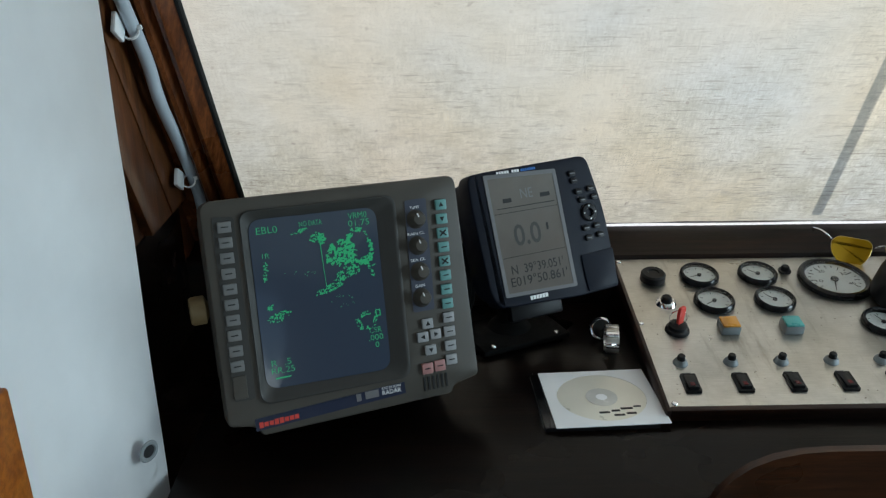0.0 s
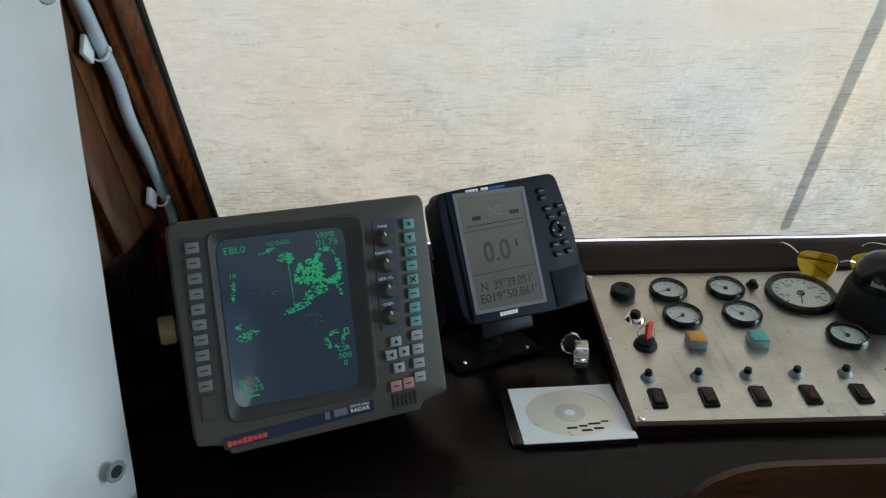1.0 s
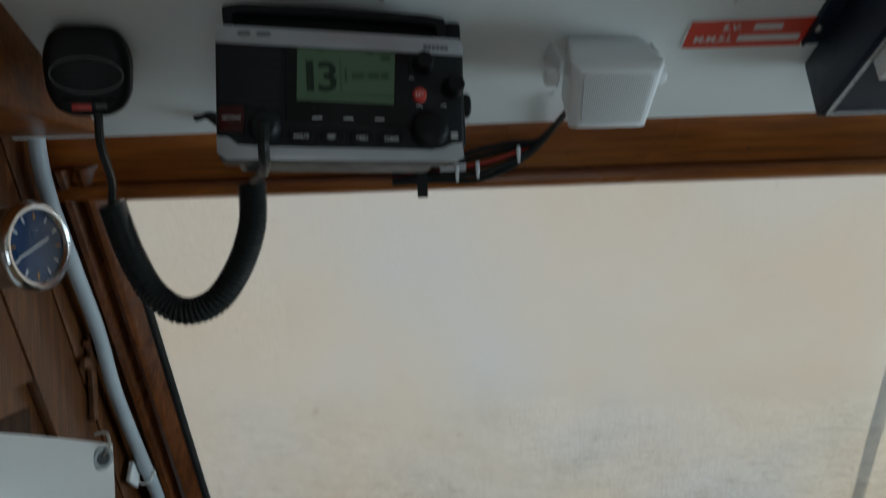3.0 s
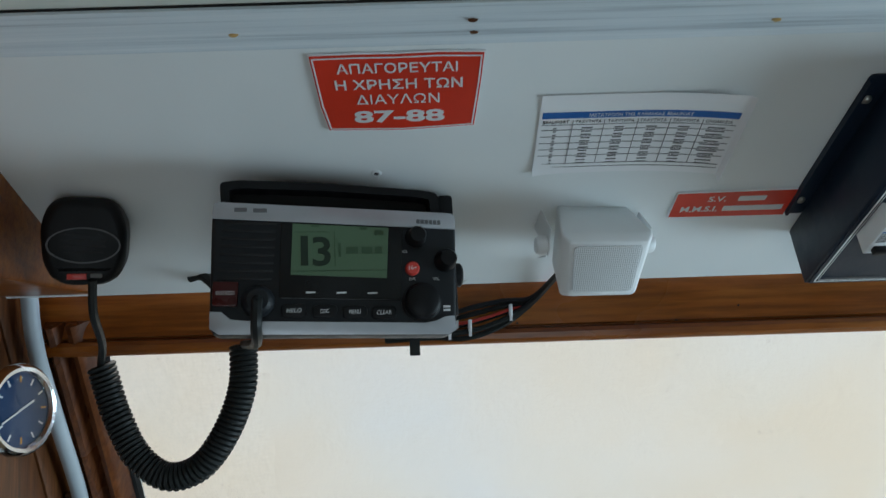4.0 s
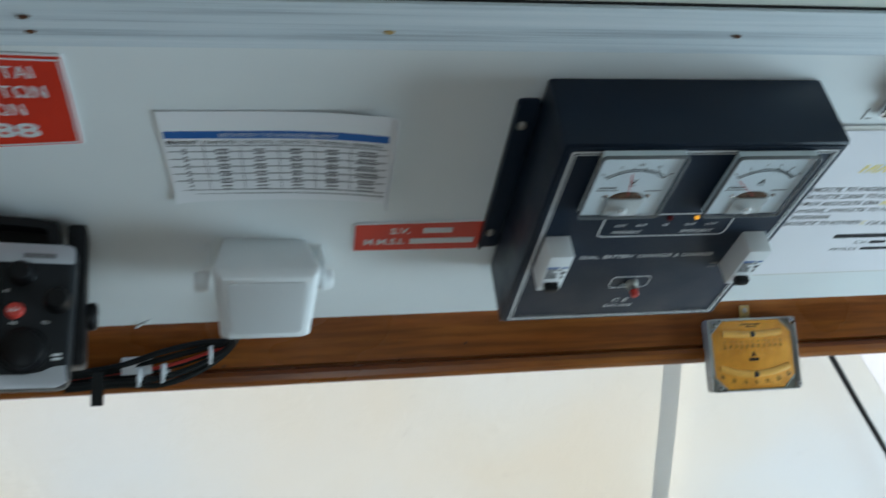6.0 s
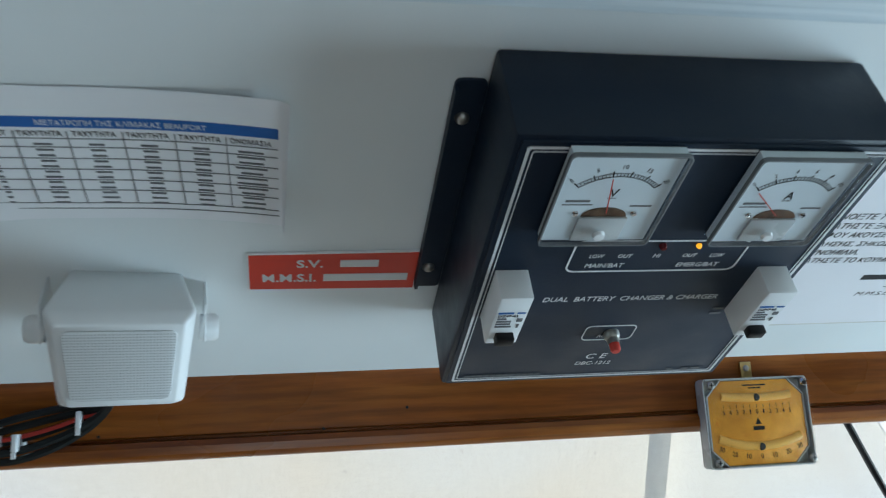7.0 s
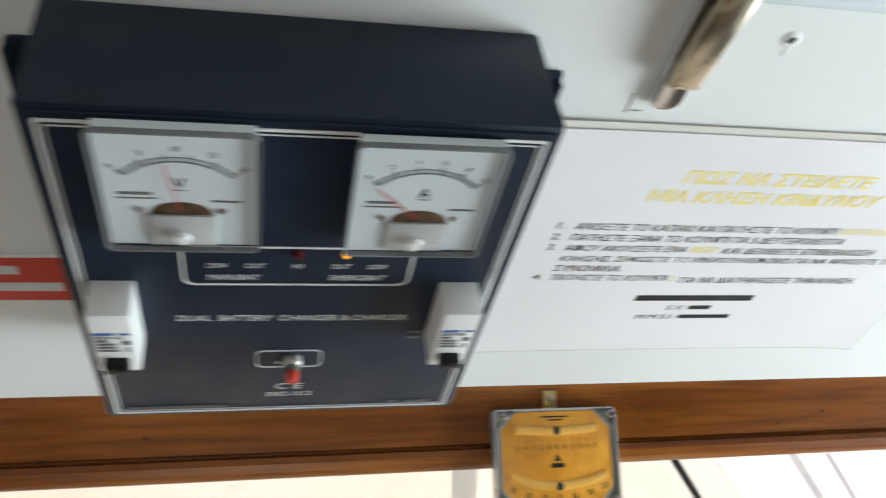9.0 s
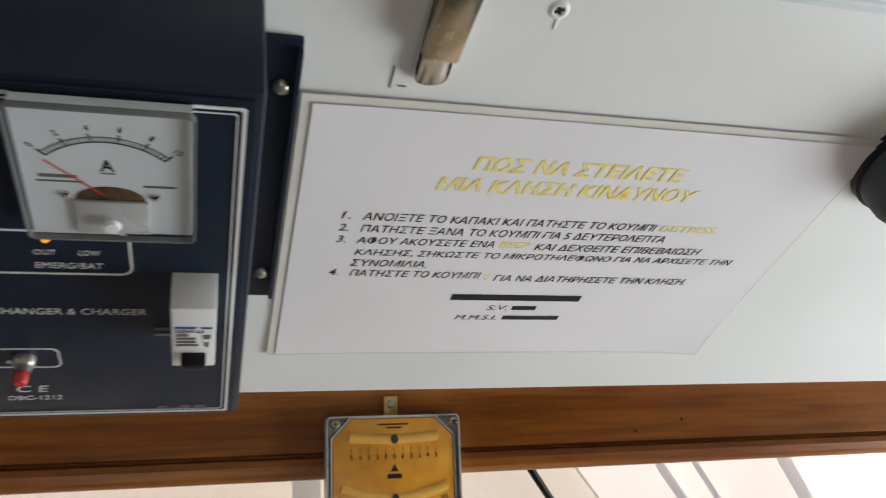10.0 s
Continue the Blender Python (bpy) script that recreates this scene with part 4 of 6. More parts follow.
echoes(-0.160, -0.122, 0.016, 0.010, 9, 0.0009)
tagged(part("echo_pattern", bm, M_ECHO, crt, "green radar echoes"), kind="stuff")
bm = box(-0.1784, -0.1780, -0.106, -0.050, -0.002, 0.0002)
part("heading_line", bm, M_ECHO, crt)
part("cursor_mark", ring([(-0.1225, -0.141), (-0.1165, -0.141), (-0.1165, -0.149), (-0.1225, -0.149)], [(-0.1215, -0.142), (-0.1175, -0.142), (-0.1175, -0.148), (-0.1215, -0.148)], -0.0036, -0.0026), M_ECHO, crt)
part("key_strip", prism(soft_corners([(-0.273, -0.007), (-0.279, -0.217), (-0.303, -0.216), (-0.297, -0.005)], 0.004), 0.0, 0.0012), M_RADAR_D, rad)


def rkey(x, y, w, h, mat, sign="bar"):
    k = part("key", add(bmesh.new(), box(-w / 2, w / 2, -h / 2, h / 2, 0.0005, 0.0042, 0.0012), pose(x, y, 0, 0, 0, -1.5)), mat, rad)
    if sign == "bar":
        bars("legend", k, M_INK, [(x - w * 0.26, x + w * 0.26, y, h * 0.11)], 0.0043)
    elif sign == "X":
        for t in (40, -40):
            part("legend", add(bmesh.new(), box(-w * 0.36, w * 0.36, -0.0009, 0.0009, 0.0042, 0.0046), pose(x, y, 0, 0, 0, t)), M_INK, k)
    elif sign:
        a = {"up": 90, "down": -90, "left": 180, "right": 0}[sign]
        part("legend", add(bmesh.new(), prism([(h * 0.26, 0), (-h * 0.18, h * 0.24), (-h * 0.18, -h * 0.24)], 0.0041, 0.0045), pose(x, y, 0, 0, 0, a)), M_INK, k)
    return k


for k in range(10):
    rkey(-0.2848 - 0.00095 * k, -0.0176 - 0.0176 * k, 0.0155, 0.0125, M_KEY)
part("blank_key", prism(soft_corners([(-0.2855, -0.187), (-0.2865, -0.214), (-0.302, -0.214), (-0.301, -0.187)], 0.002), 0.0, 0.003, 0.0008), M_RADAR, rad)
for k in range(12):
    rkey(-0.0222 - 0.00122 * k, -0.0257 - 0.01755 * k, 0.0148, 0.0128, M_KEYT if k < 8 else M_KEYW, ("up", "down", "X", "bar", "X", "bar", "bar", "bar", "bar", "bar", "bar", "bar")[k])
for sx, sy, sg in ((0, 0.0155, "up"), (-0.0085, 0, "left"), (0.0085, 0.001, "right"), (-0.0005, -0.0175, "down")):
    rkey(-0.0605 + sx, -0.1845 + sy, 0.0145, 0.0125, M_KEYW, sg)
rkey(-0.0685, -0.224, 0.0145, 0.0135, M_KEYR)
rkey(-0.0520, -0.2235, 0.0145, 0.0135, M_KEYR)
part("knob_strip", prism(soft_corners([(-0.040, -0.015), (-0.048, -0.153), (-0.076, -0.153), (-0.068, -0.015)], 0.003), 0.0, 0.0010), surface("blue_grey_label", (0.055, 0.062, 0.085), 0.4, vary=0.08), rad)
for k, w in enumerate(("TUNE", "RAIN CL", "SEA CL", "GAIN")):
    x, y = -0.0565 - 0.0021 * k, -0.0395 - 0.0322 * k
    kb = part("knob", lathe([(0, 0.0165), (0.007, 0.016), (0.0085, 0.0135), (0.0092, 0.006), (0.0115, 0.003), (0.0118, 0.001)], 26, Matrix.Translation((x, y, 0))), M_RADAR, rad)
    part("pointer", add(bmesh.new(), box(-0.0007, 0.0007, 0.003, 0.008, 0.0163, 0.0168), pose(x, y, 0, 0, 0, 20)), M_INKW, kb)
    lettering("label", w, rad, M_INKW, x, y + 0.0148, 0.0013, 0.0032 * len(w), 0.0034)
part("name_strip", prism([(-0.283, -0.2405), (-0.100, -0.2345), (-0.100, -0.2485), (-0.283, -0.2545)], 0.0, 0.0008), surface("navy_label", (0.018, 0.024, 0.048), 0.35, vary=0.1), rad, "navy label strip")
bars("maker_mark", rad, M_REDP, [(-0.279 + 0.0059 * k, -0.2742 + 0.0059 * k, -0.2485 + 0.0002 * k, 0.0066 if k in (0, 3, 4) else 0.0050) for k in range(8)], 0.0011, label="red maker's mark")
bars("model_mark", rad, M_INKG, [(-0.162, -0.156, -0.2415, 0.009), (-0.151, -0.134, -0.241, 0.009)], 0.0011)
lettering("label", "RASTER SCAN", rad, M_INKW, -0.1175, -0.2372, 0.0011, 0.024, 0.0032)
lettering("label", "RADAR", rad, M_INKW, -0.1175, -0.2425, 0.0011, 0.024, 0.0052, bold=0.01)
for k in range(6):
    part("vent_slot", add(bmesh.new(), box(-0.0012, 0.0012, -0.0085, 0.0085, 0.0, 0.0010), pose(-0.074 + 0.0058 * k, -0.243, 0, 0, 0, -2)), M_INK, rad)
part("knob", lathe([(0, 0.022), (0.016, 0.022), (0.018, 0.018), (0.018, 0.004), (0.010, 0.0)], 24, Matrix.Translation((-0.308, -0.115, -0.10)) @ pose(0, 0, 0, 0, -90, 0)), surface("aged_tan_plastic", (0.20, 0.14, 0.065), 0.5, vary=0.2), rad, "yellowed clamping knob")
bm = add(bmesh.new(), box(-0.262, -0.256, -0.238, -0.14, -0.20, -0.15, 0.002))
add(bm, box(-0.066, -0.060, -0.238, -0.14, -0.20, -0.15, 0.002))
add(bm, box(-0.262, -0.060, -0.241, -0.236, -0.21, -0.14, 0.002))
part("bracket", bm, M_BLACK, rad)
foot = thing("radar_plinth", pose(-0.12, 1.06, 0.968, 0, 0, 21), "dark wooden plinth under the radar display", "plinth")
part("block", box(-0.14, 0.14, -0.05, 0.08, 0.0, 0.012, 0.003), M_DESK, foot)

# ---- plotter ----
gps = thing("chart_plotter", facing((0.057, 1.104, 1.233), (0.378, -0.83, 0.41)), "blue-black chart plotter with a grey screen on a bracket", "chart plotter")
go = soft_corners([(0.172, 0.0120), (0.187, -0.070), (0.190, -0.190), (0.120, -0.1925), (-0.008, -0.186), (-0.024, -0.175), (-0.030, -0.030), (-0.028, 0.006), (0.0, 0.008)],
                  [0.014, 0.03, 0.006, 0.01, 0.010, 0.02, 0.02, 0.012, 0.02])
part("body", prism([(x * 0.9 + 0.008, y * 0.92 - 0.006) for x, y in go], -0.075, -0.030), M_GPS, gps)
part("front_shell", prism(go, -0.032, 0.0, 0.0028, 4), M_GPS, gps)
part("screen_frame", ring(soft_corners([(0.1145, -0.0015), (0.1165, -0.1765), (-0.003, -0.1725), (-0.0045, 0.003)], 0.003), soft_corners([(0.1085, -0.0075), (0.1105, -0.1715), (0.003, -0.1675), (0.0010, -0.0030)], 0.002), 0.0, 0.0014), M_INKG, gps, "silvery screen frame")
lcd = part("screen", prism([(0.1090, -0.0070), (0.1110, -0.1720), (0.0025, -0.1680), (0.0005, -0.0025)][::-1], 0.0001, 0.0008), M_LCDG, gps, "grey liquid crystal screen")
lettering("screen_writing", "0.0", lcd, M_RADAR_D, 0.050, -0.088, 0.0010, 0.044, 0.031, bold=0.012)
lettering("screen_writing", "N  39\u00b039.051'", lcd, M_INK, 0.057, -0.1355, 0.0010, 0.086, 0.0135)
lettering("screen_writing", "E019\u00b050.861'", lcd, M_INK, 0.057, -0.1525, 0.0010, 0.094, 0.0135)
lettering("screen_writing", "NE", lcd, M_INKG, 0.060, -0.030, 0.0010, 0.020, 0.014)
bars("screen_rule", lcd, M_INK, [(0.003, 0.107, -0.0545, 0.0008), (0.003, 0.108, -0.1175, 0.0008), (0.020, 0.034, -0.037, 0.006), (0.082, 0.098, -0.036, 0.006), (0.008, 0.104, -0.0475, 0.0012), (0.083, 0.086, -0.082, 0.010)], 0.0010)
bars("maker_mark", gps, M_INKW, [(0.036 + 0.005 * k, 0.0402 + 0.005 * k, -0.1795, 0.0056) for k in range(6)], 0.0004, label="pale maker's mark")
bars("model_mark", gps, M_INKW, [(0.018 + 0.0042 * k, 0.0212 + 0.0042 * k, 0.0035, 0.0038) for k in range(9) if k != 5], 0.0003)
bars("model_mark", gps, M_INKB, [(0.058 + 0.0036 * k, 0.0608 + 0.0036 * k, 0.0035, 0.0036) for k in range(7)], 0.0003)
for x, y in ((0.141, -0.0125), (0.1425, -0.0235), (0.147, -0.0405), (0.1685, -0.0385), (0.151, -0.0535), (0.1725, -0.0515), (0.149, -0.0955), (0.168, -0.0945), (0.151, -0.1105), (0.1715, -0.1085)):
    k = part("key", add(bmesh.new(), prism(rounded(-0.0062, 0.0062, -0.0042, 0.0042, 0.0030, 3), 0.0, 0.0035, 0.0008), Matrix.Translation((x, y, 0))), M_BLACK, gps)
    bars("legend", k, M_INKG, [(x - 0.004, x + 0.004, y, 0.0016)], 0.0036)
rk = part("rocker_key", lathe([(0.0055, 0.002), (0.0065, 0.0042), (0.0115, 0.0040), (0.0135, 0.002), (0.0135, 0)], 26, Matrix.Translation((0.159, -0.0735, 0))), M_BLACK, gps)
for t in range(4):
    part("legend", add(bmesh.new(), prism([(0.0112, 0), (0.0090, 0.0013), (0.0090, -0.0013)], 0.0042, 0.0045), pose(0.159, -0.0735, 0, 0, 0, 90 * t)), M_INKW, rk)
part("card_door", prism(soft_corners([(0.1885, -0.1315), (0.1865, -0.187), (0.134, -0.189), (0.1315, -0.134)], 0.003), 0.0002, 0.0022, 0.0008), M_GPS, gps)
part("bracket", add(bmesh.new(), box(0.03, 0.12, -0.215, -0.185, -0.075, -0.055, 0.004)), M_BLACK, gps)
stand = thing("plotter_base", pose(0.105, 1.135, 0.968, 0, 0, 24), "black swivel base of the chart plotter", "bracket")
part("plate", box(-0.075, 0.075, -0.05, 0.05, 0.0, 0.010, 0.003), M_MATT, stand)
part("pedestal", lathe([(0, 0.010), (0.034, 0.010), (0.030, 0.016), (0.020, 0.022), (0.018, 0.075), (0, 0.075)], 24, Matrix.Translation((0, 0.01, 0))), M_MATT, stand)
for x in (-0.055, 0.055):
    part("screw", lathe([(0, 0.0125), (0.003, 0.012), (0.004, 0.010)], 12, Matrix.Translation((x, -0.04, 0))), M_CHROME, stand)
plug = thing("yellow_plug", pose(0.005, 1.12, 1.085, 20, 0, 20), "yellow plug on a dark lead behind the radar", "plug")
part("body", tube(spline([(0, 0, 0.02), (0.006, 0, 0.0), (0.014, 0, -0.018)], 5), 0.006, 8), M_YELLOW, plug)
part("lead", tube(spline([(0.014, 0, -0.018), (0.0, 0.03, -0.08), (-0.02, 0.03, -0.13)], 5), 0.003, 6), M_CORD, plug)
for k in range(3):
    ld = thing("cable", pose(0, 0, 0), "black lead running behind the instruments", "cable", "leads behind the instruments")
    part("lead", tube(spline([(0.02 + 0.008 * k, 1.17, 1.10 + 0.01 * k), (0.035 + 0.006 * k, 1.19, 1.02), (0.02, 1.18, 0.97), (-0.05 - 0.03 * k, 1.18, 0.955)], 6), 0.0035, 7), M_CORD, ld)

# ---- wooden rim by the console front ----
M_RAIL = wood("polished_mahogany", (0.016, 0.005, 0.002), (0.042, 0.013, 0.005), (0.085, 0.028, 0.010), "x", 0.32, 0.06)
seat = thing("helm_backrest", pose(0.645, 0.70, 0.0), "dark varnished wooden backrest with rounded corners before the console", "backrest")
so_ = soft_corners([(-0.386, 0.40), (0.386, 0.40), (0.386, 1.060), (-0.386, 1.060)], [0.02, 0.02, 0.13, 0.13], 8)
si_ = soft_corners([(-0.374, 0.412), (0.374, 0.412), (0.374, 1.048), (-0.374, 1.048)], [0.02, 0.02, 0.12, 0.12], 8)
up = pose(0, 0, 0, 90)
part("frame", add(bmesh.new(), ring(so_, si_, -0.006, 0.004), up), M_RAIL, seat)
part("rim_bead", tube([up @ Vector((x, y, 0.000)) for x, y in so_[9:27]], 0.0065, 8), M_RAIL, seat)
part("panel", add(bmesh.new(), prism(si_, -0.004, 0.002), up), M_RAIL, seat)
for sx in (-0.30, 0.30):
    part("leg", box(sx - 0.02, sx + 0.02, -0.012, 0.012, 0.0, 0.405), M_EDGE, seat)


# ---- overhead: charger ----
ch = thing("battery_charger", on_ceiling(0.4570, -0.0905), "navy steel battery charger with two meters on the headlining", "battery charger")
HX, Y0, Y1, BH = 0.0970, -0.114, 0.117, 0.0580
part("case", box(-HX, HX, Y0, Y1, 0.0, BH - 0.0012, 0.0025), M_CHARGER, ch)
part("front_plate", prism(rounded(-HX + 0.003, HX - 0.003, Y0 + 0.003, Y1 - 0.003, 0.001), BH - 0.0012, BH, 0.0003), M_CHARGER, ch)
for x0, x1, hx in ((-HX - 0.0165, -HX, -HX - 0.0095), (HX, HX + 0.0165, HX + 0.0095)):
    f = part("mounting_flange", prism(soft_corners([(x0, -0.080), (x1, -0.080), (x1, 0.098), (x0, 0.098)], [0.001, 0.001, 0.001, 0.001] if x0 > 0 else 0.004), 0.0002, 0.0022), M_CHARGER, ch)
    part("lip", box(x0 if x0 < 0 else x1 - 0.002, (x0 + 0.002) if x0 < 0 else x1, -0.078, 0.094, 0.0022, 0.006), M_CHARGER, f)
    for y in (0.073, -0.058):
        part("screw", lathe([(0, 0.0052), (0.0022, 0.005), (0.0036, 0.0038), (0.004, 0.0022)], 14, Matrix.Translation((hx, y, 0))), M_STEEL, f)
for d, w in ((0.0060, 0.0014), (0.0088, 0.0005)):
    part("border_line", ring(rounded(-HX + d, HX - d, Y0 + d, Y1 - d, 0.001, 1), rounded(-HX + d + w, HX - d - w, Y0 + d + w, Y1 - d - w, 0.0008, 1), BH, BH + 0.0004), M_INKW, ch)


M_RIM = surface("clear_plastic_edge", (0.17, 0.18, 0.19), 0.12, vary=0.2)
M_FROST = surface("frosted_plastic", (0.50, 0.52, 0.52), 0.3, vary=0.08)
M_COIL = surface("meter_movement", (0.10, 0.055, 0.03), 0.5, vary=0.7, scale=220)


def meter(cx, cy, sign, needle, numbers):
    w, h, t = 0.0290, 0.0328, 0.0095
    m = part("meter", box(cx - w + 0.002, cx + w - 0.002, cy - h + 0.002, cy + h - 0.002, BH, BH + 0.0012), M_CHARGER, ch)
    part("cover", box(cx - w, cx + w, cy - h, cy + h, BH + 0.0005, BH + t, 0.003, 3), M_CLEAR_D, m, "clear plastic meter cover")
    part("cover_rim", ring(rounded(cx - w + 0.0002, cx + w - 0.0002, cy - h + 0.0002, cy + h - 0.0002, 0.003), rounded(cx - w + 0.0010, cx + w - 0.0010, cy - h + 0.0010, cy + h - 0.0010, 0.0024), BH + 0.0066, BH + 0.0090), M_RIM, m)
    part("dial", box(cx - w + 0.0018, cx + w - 0.0018, cy - h + 0.0018, cy + h - 0.0018, BH + 0.0012, BH + 0.0060), M_DIAL, m, "white meter dial")
    z, oy, r = BH + 0.0061, cy - 0.0097, 0.0260
    hub = Matrix.Translation((cx, oy, 0))
    bm = bmesh.new()
    for k in range(26):
        a = 135 - 90 * k / 25
        long = k % 5 == 0
        d = 0.00030 if long else 0.00012
        add(bm, box(r, r + (0.0038 if long else 0.0024), -d, d, z - 0.0001, z + 0.0001), hub @ pose(0, 0, 0, 0, 0, a))
    for k in range(24):
        add(bm, box(r - 0.00018, r + 0.00018, -0.0009, 0.0009, z - 0.0001, z + 0.0001), hub @ pose(0, 0, 0, 0, 0, 135 - 90 * (k + 0.5) / 24))
        add(bm, box(r + 0.0022, r + 0.00235, -0.0009, 0.0009, z - 0.0001, z + 0.0001), hub @ pose(0, 0, 0, 0, 0, 135 - 90 * (k + 0.5) / 24))
    part("scale", bm, M_INK, m)
    for k, w_ in enumerate(numbers):
        a = radians(135 - 90 * k / (len(numbers) - 1))
        lettering("scale_number", w_, m, M_INK, cx + 0.0325 * math.cos(a), oy + 0.0325 * math.sin(a), z, 0.0013 * len(w_), 0.0026, thick=0.00006, turn=math.degrees(a) - 90)
    lettering("unit", sign, m, M_INK, cx, cy + 0.0050, z, 0.0046, 0.0055, bold=0.01, thick=0.00006)
    bars("print", m, M_INKG, [(cx - 0.0023, cx + 0.0023, cy + 0.0012, 0.0005), (cx - 0.022, cx - 0.010, cy - 0.0010, 0.0015), (cx - 0.023, cx - 0.008, cy - 0.0036, 0.0008), (cx + 0.011, cx + 0.022, cy - 0.0045, 0.0011)], z, 0.00006)
    part("movement_window", prism([(cx + 0.0115 * math.cos(radians(a)), cy - 0.0123 + 0.0068 * math.sin(radians(a))) for a in range(0, 181, 12)], z - 0.0002, z + 0.0002), M_COIL, m, "brown movement window")
    part("lower_cover", box(cx - 0.0125, cx + 0.0125, cy - h + 0.003, cy - 0.0123, BH + 0.0061, BH + 0.0076, 0.0005), M_FROST, m)
    part("needle", add(bmesh.new(), box(0.002, 0.0265, -0.00025, 0.00025, BH + 0.0078, BH + 0.0081), hub @ pose(0, 0, 0, 0, 0, needle)), M_REDP, m)
    part("zero_screw", lathe([(0, 0.0020), (0.0026, 0.0018), (0.0032, 0)], 18, Matrix.Translation((cx, cy - 0.0225, BH + t))), M_WHITE, m)
    for s in (-1, 1):
        part("screw", lathe([(0, 0.0010), (0.0014, 0.0008), (0.0018, 0)], 10, Matrix.Translation((cx + s * 0.0148, cy - 0.0100, z))), M_CHROME, m)


meter(-0.0450, 0.0822, "V", 100, ("0", "5", "10", "15", "20"))
meter(0.0462, 0.0806, "A", 136, ("0", "2", "4", "6", "8", "10"))
part("led", lathe([(0, 0.003), (0.0016, 0.0026), (0.0022, 0.001), (0.0022, 0)], 14, Matrix.Translation((0.0, 0.038, BH))), M_DARKRED, ch, "unlit red indicator")
part("led", lathe([(0, 0.0022), (0.0012, 0.0019), (0.0016, 0.0008), (0.0016, 0)], 14, Matrix.Translation((0.0205, 0.038, BH))), M_ORANGE, ch, "glowing amber indicator")
part("legend_frame", ring(rounded(-0.0485, 0.0505, 0.0145, 0.0425, 0.005), rounded(-0.0475, 0.0495, 0.0155, 0.0415, 0.0042), BH, BH + 0.0004), M_INKW, ch)
for w, x, y, ww, hh in (("LOW", -0.034, 0.0290, 0.008, 0.0032), ("OUT", -0.018, 0.0290, 0.008, 0.0032), ("HI", 0.0, 0.0290, 0.004, 0.0032), ("OUT", 0.019, 0.0290, 0.008, 0.0032),
                        ("LOW", 0.035, 0.0290, 0.008, 0.0032), ("MAIN/BAT", -0.027, 0.0205, 0.022, 0.0038), ("EMERG/BAT", 0.027, 0.0205, 0.025, 0.0038),
                        ("DUAL  BATTERY  CHANGER & CHARGER", 0.0005, -0.0125, 0.107, 0.0046), ("RESET", -0.0015, -0.055, 0.012, 0.003), ("C E", 0.0, -0.0805, 0.014, 0.0062), ("DBC-1212", 0.0, -0.0895, 0.024, 0.0042)):
    lettering("lettering", w, ch, M_INKW, x, y, BH + 0.0003, ww, hh, shear=0.15)
bars("maker_mark", ch, M_INKG, [(-0.0835 + 0.0043 * k, -0.0800 + 0.0043 * k, -0.1020, 0.0026) for k in range(12)], BH + 0.0003)
bars("serial_mark", ch, M_INKG, [(0.056, 0.061, -0.1020, 0.0024), (0.067, 0.072, -0.1020, 0.003), (0.074, 0.080, -0.1020, 0.003)], BH + 0.0003)
part("reset_frame", ring(rounded(-0.0175, 0.0155, -0.060, -0.043, 0.004), rounded(-0.0168, 0.0148, -0.0593, -0.0437, 0.0034), BH, BH + 0.0004), M_INKW, ch)
rs = part("reset_button", lathe([(0.005, 0.0), (0.005, 0.003), (0.0042, 0.0045), (0.0036, 0.0045), (0.0036, 0.008)], 16, Matrix.Translation((0.0005, -0.052, BH))), M_STEEL, ch)
part("cap", lathe([(0, 0.0135), (0.0025, 0.0133), (0.0032, 0.0120), (0.0032, 0.008)], 16, Matrix.Translation((0.0005, -0.052, BH))), M_REDP, rs, "red button cap")


def breaker(cx, cy):
    b = part("circuit_breaker", prism(rounded(cx - 0.009, cx + 0.009, cy - 0.0235, cy + 0.0225, 0.0006, 2), BH, BH + 0.018, 0.0008), M_WHITE, ch, "white circuit breaker")
    z = BH + 0.0182
    part("toggle", box(cx - 0.0052, cx + 0.0052, cy - 0.0185, cy - 0.0115, z - 0.001, z + 0.005, 0.001), M_BLACK, b)
    bars("print", b, M_INKB, [(cx - 0.0075, cx + 0.001, cy + 0.0085, 0.0014), (cx + 0.003, cx + 0.0075, cy + 0.0085, 0.0010)], z)
    lettering("print", "DZ47-63", b, M_INK, cx - 0.0015, cy + 0.0056, z, 0.011, 0.0020)
    bars("print", b, M_INKG, [(cx - 0.007, cx - 0.002, cy + 0.0028, 0.0013), (cx - 0.007, cx + 0.001, cy + 0.0002, 0.0013), (cx - 0.007, cx + 0.001, cy - 0.0024, 0.0013), (cx - 0.007, cx + 0.002, cy - 0.0050, 0.0013), (cx + 0.004, cx + 0.007, cy + 0.0015, 0.003), (cx + 0.005, cx + 0.0062, cy - 0.0045, 0.0034)], z)


breaker(-0.0775, -0.0055)
breaker(0.0745, -0.0055)
bars("fuse_print", ch, M_INKG, [(0.057, 0.0645, -0.026, 0.002), (0.057, 0.064, -0.031, 0.002)], BH + 0.0003)

# ---- overhead: signs and papers ----
sg = thing("red_sign", on_ceiling(0.005, -0.1842, 0.0005), "red plastic sign with white Greek capitals on the headlining", "sign")
so = [(-0.060, 0.040), (-0.030, 0.0405), (0.0, 0.0400), (0.03, 0.0408), (0.061, 0.0395), (0.0595, 0.012), (0.0575, -0.014), (0.0555, -0.038), (0.0, -0.0415), (-0.0555, -0.0395), (-0.0585, -0.012)]
part("backing", prism(so[::-1], 0.0, 0.0010), M_PAPER, sg, "pale sticker edge")
part("face", prism([(x * 0.982, y * 0.972) for x, y in so][::-1], 0.0011, 0.0014), M_RED, sg)
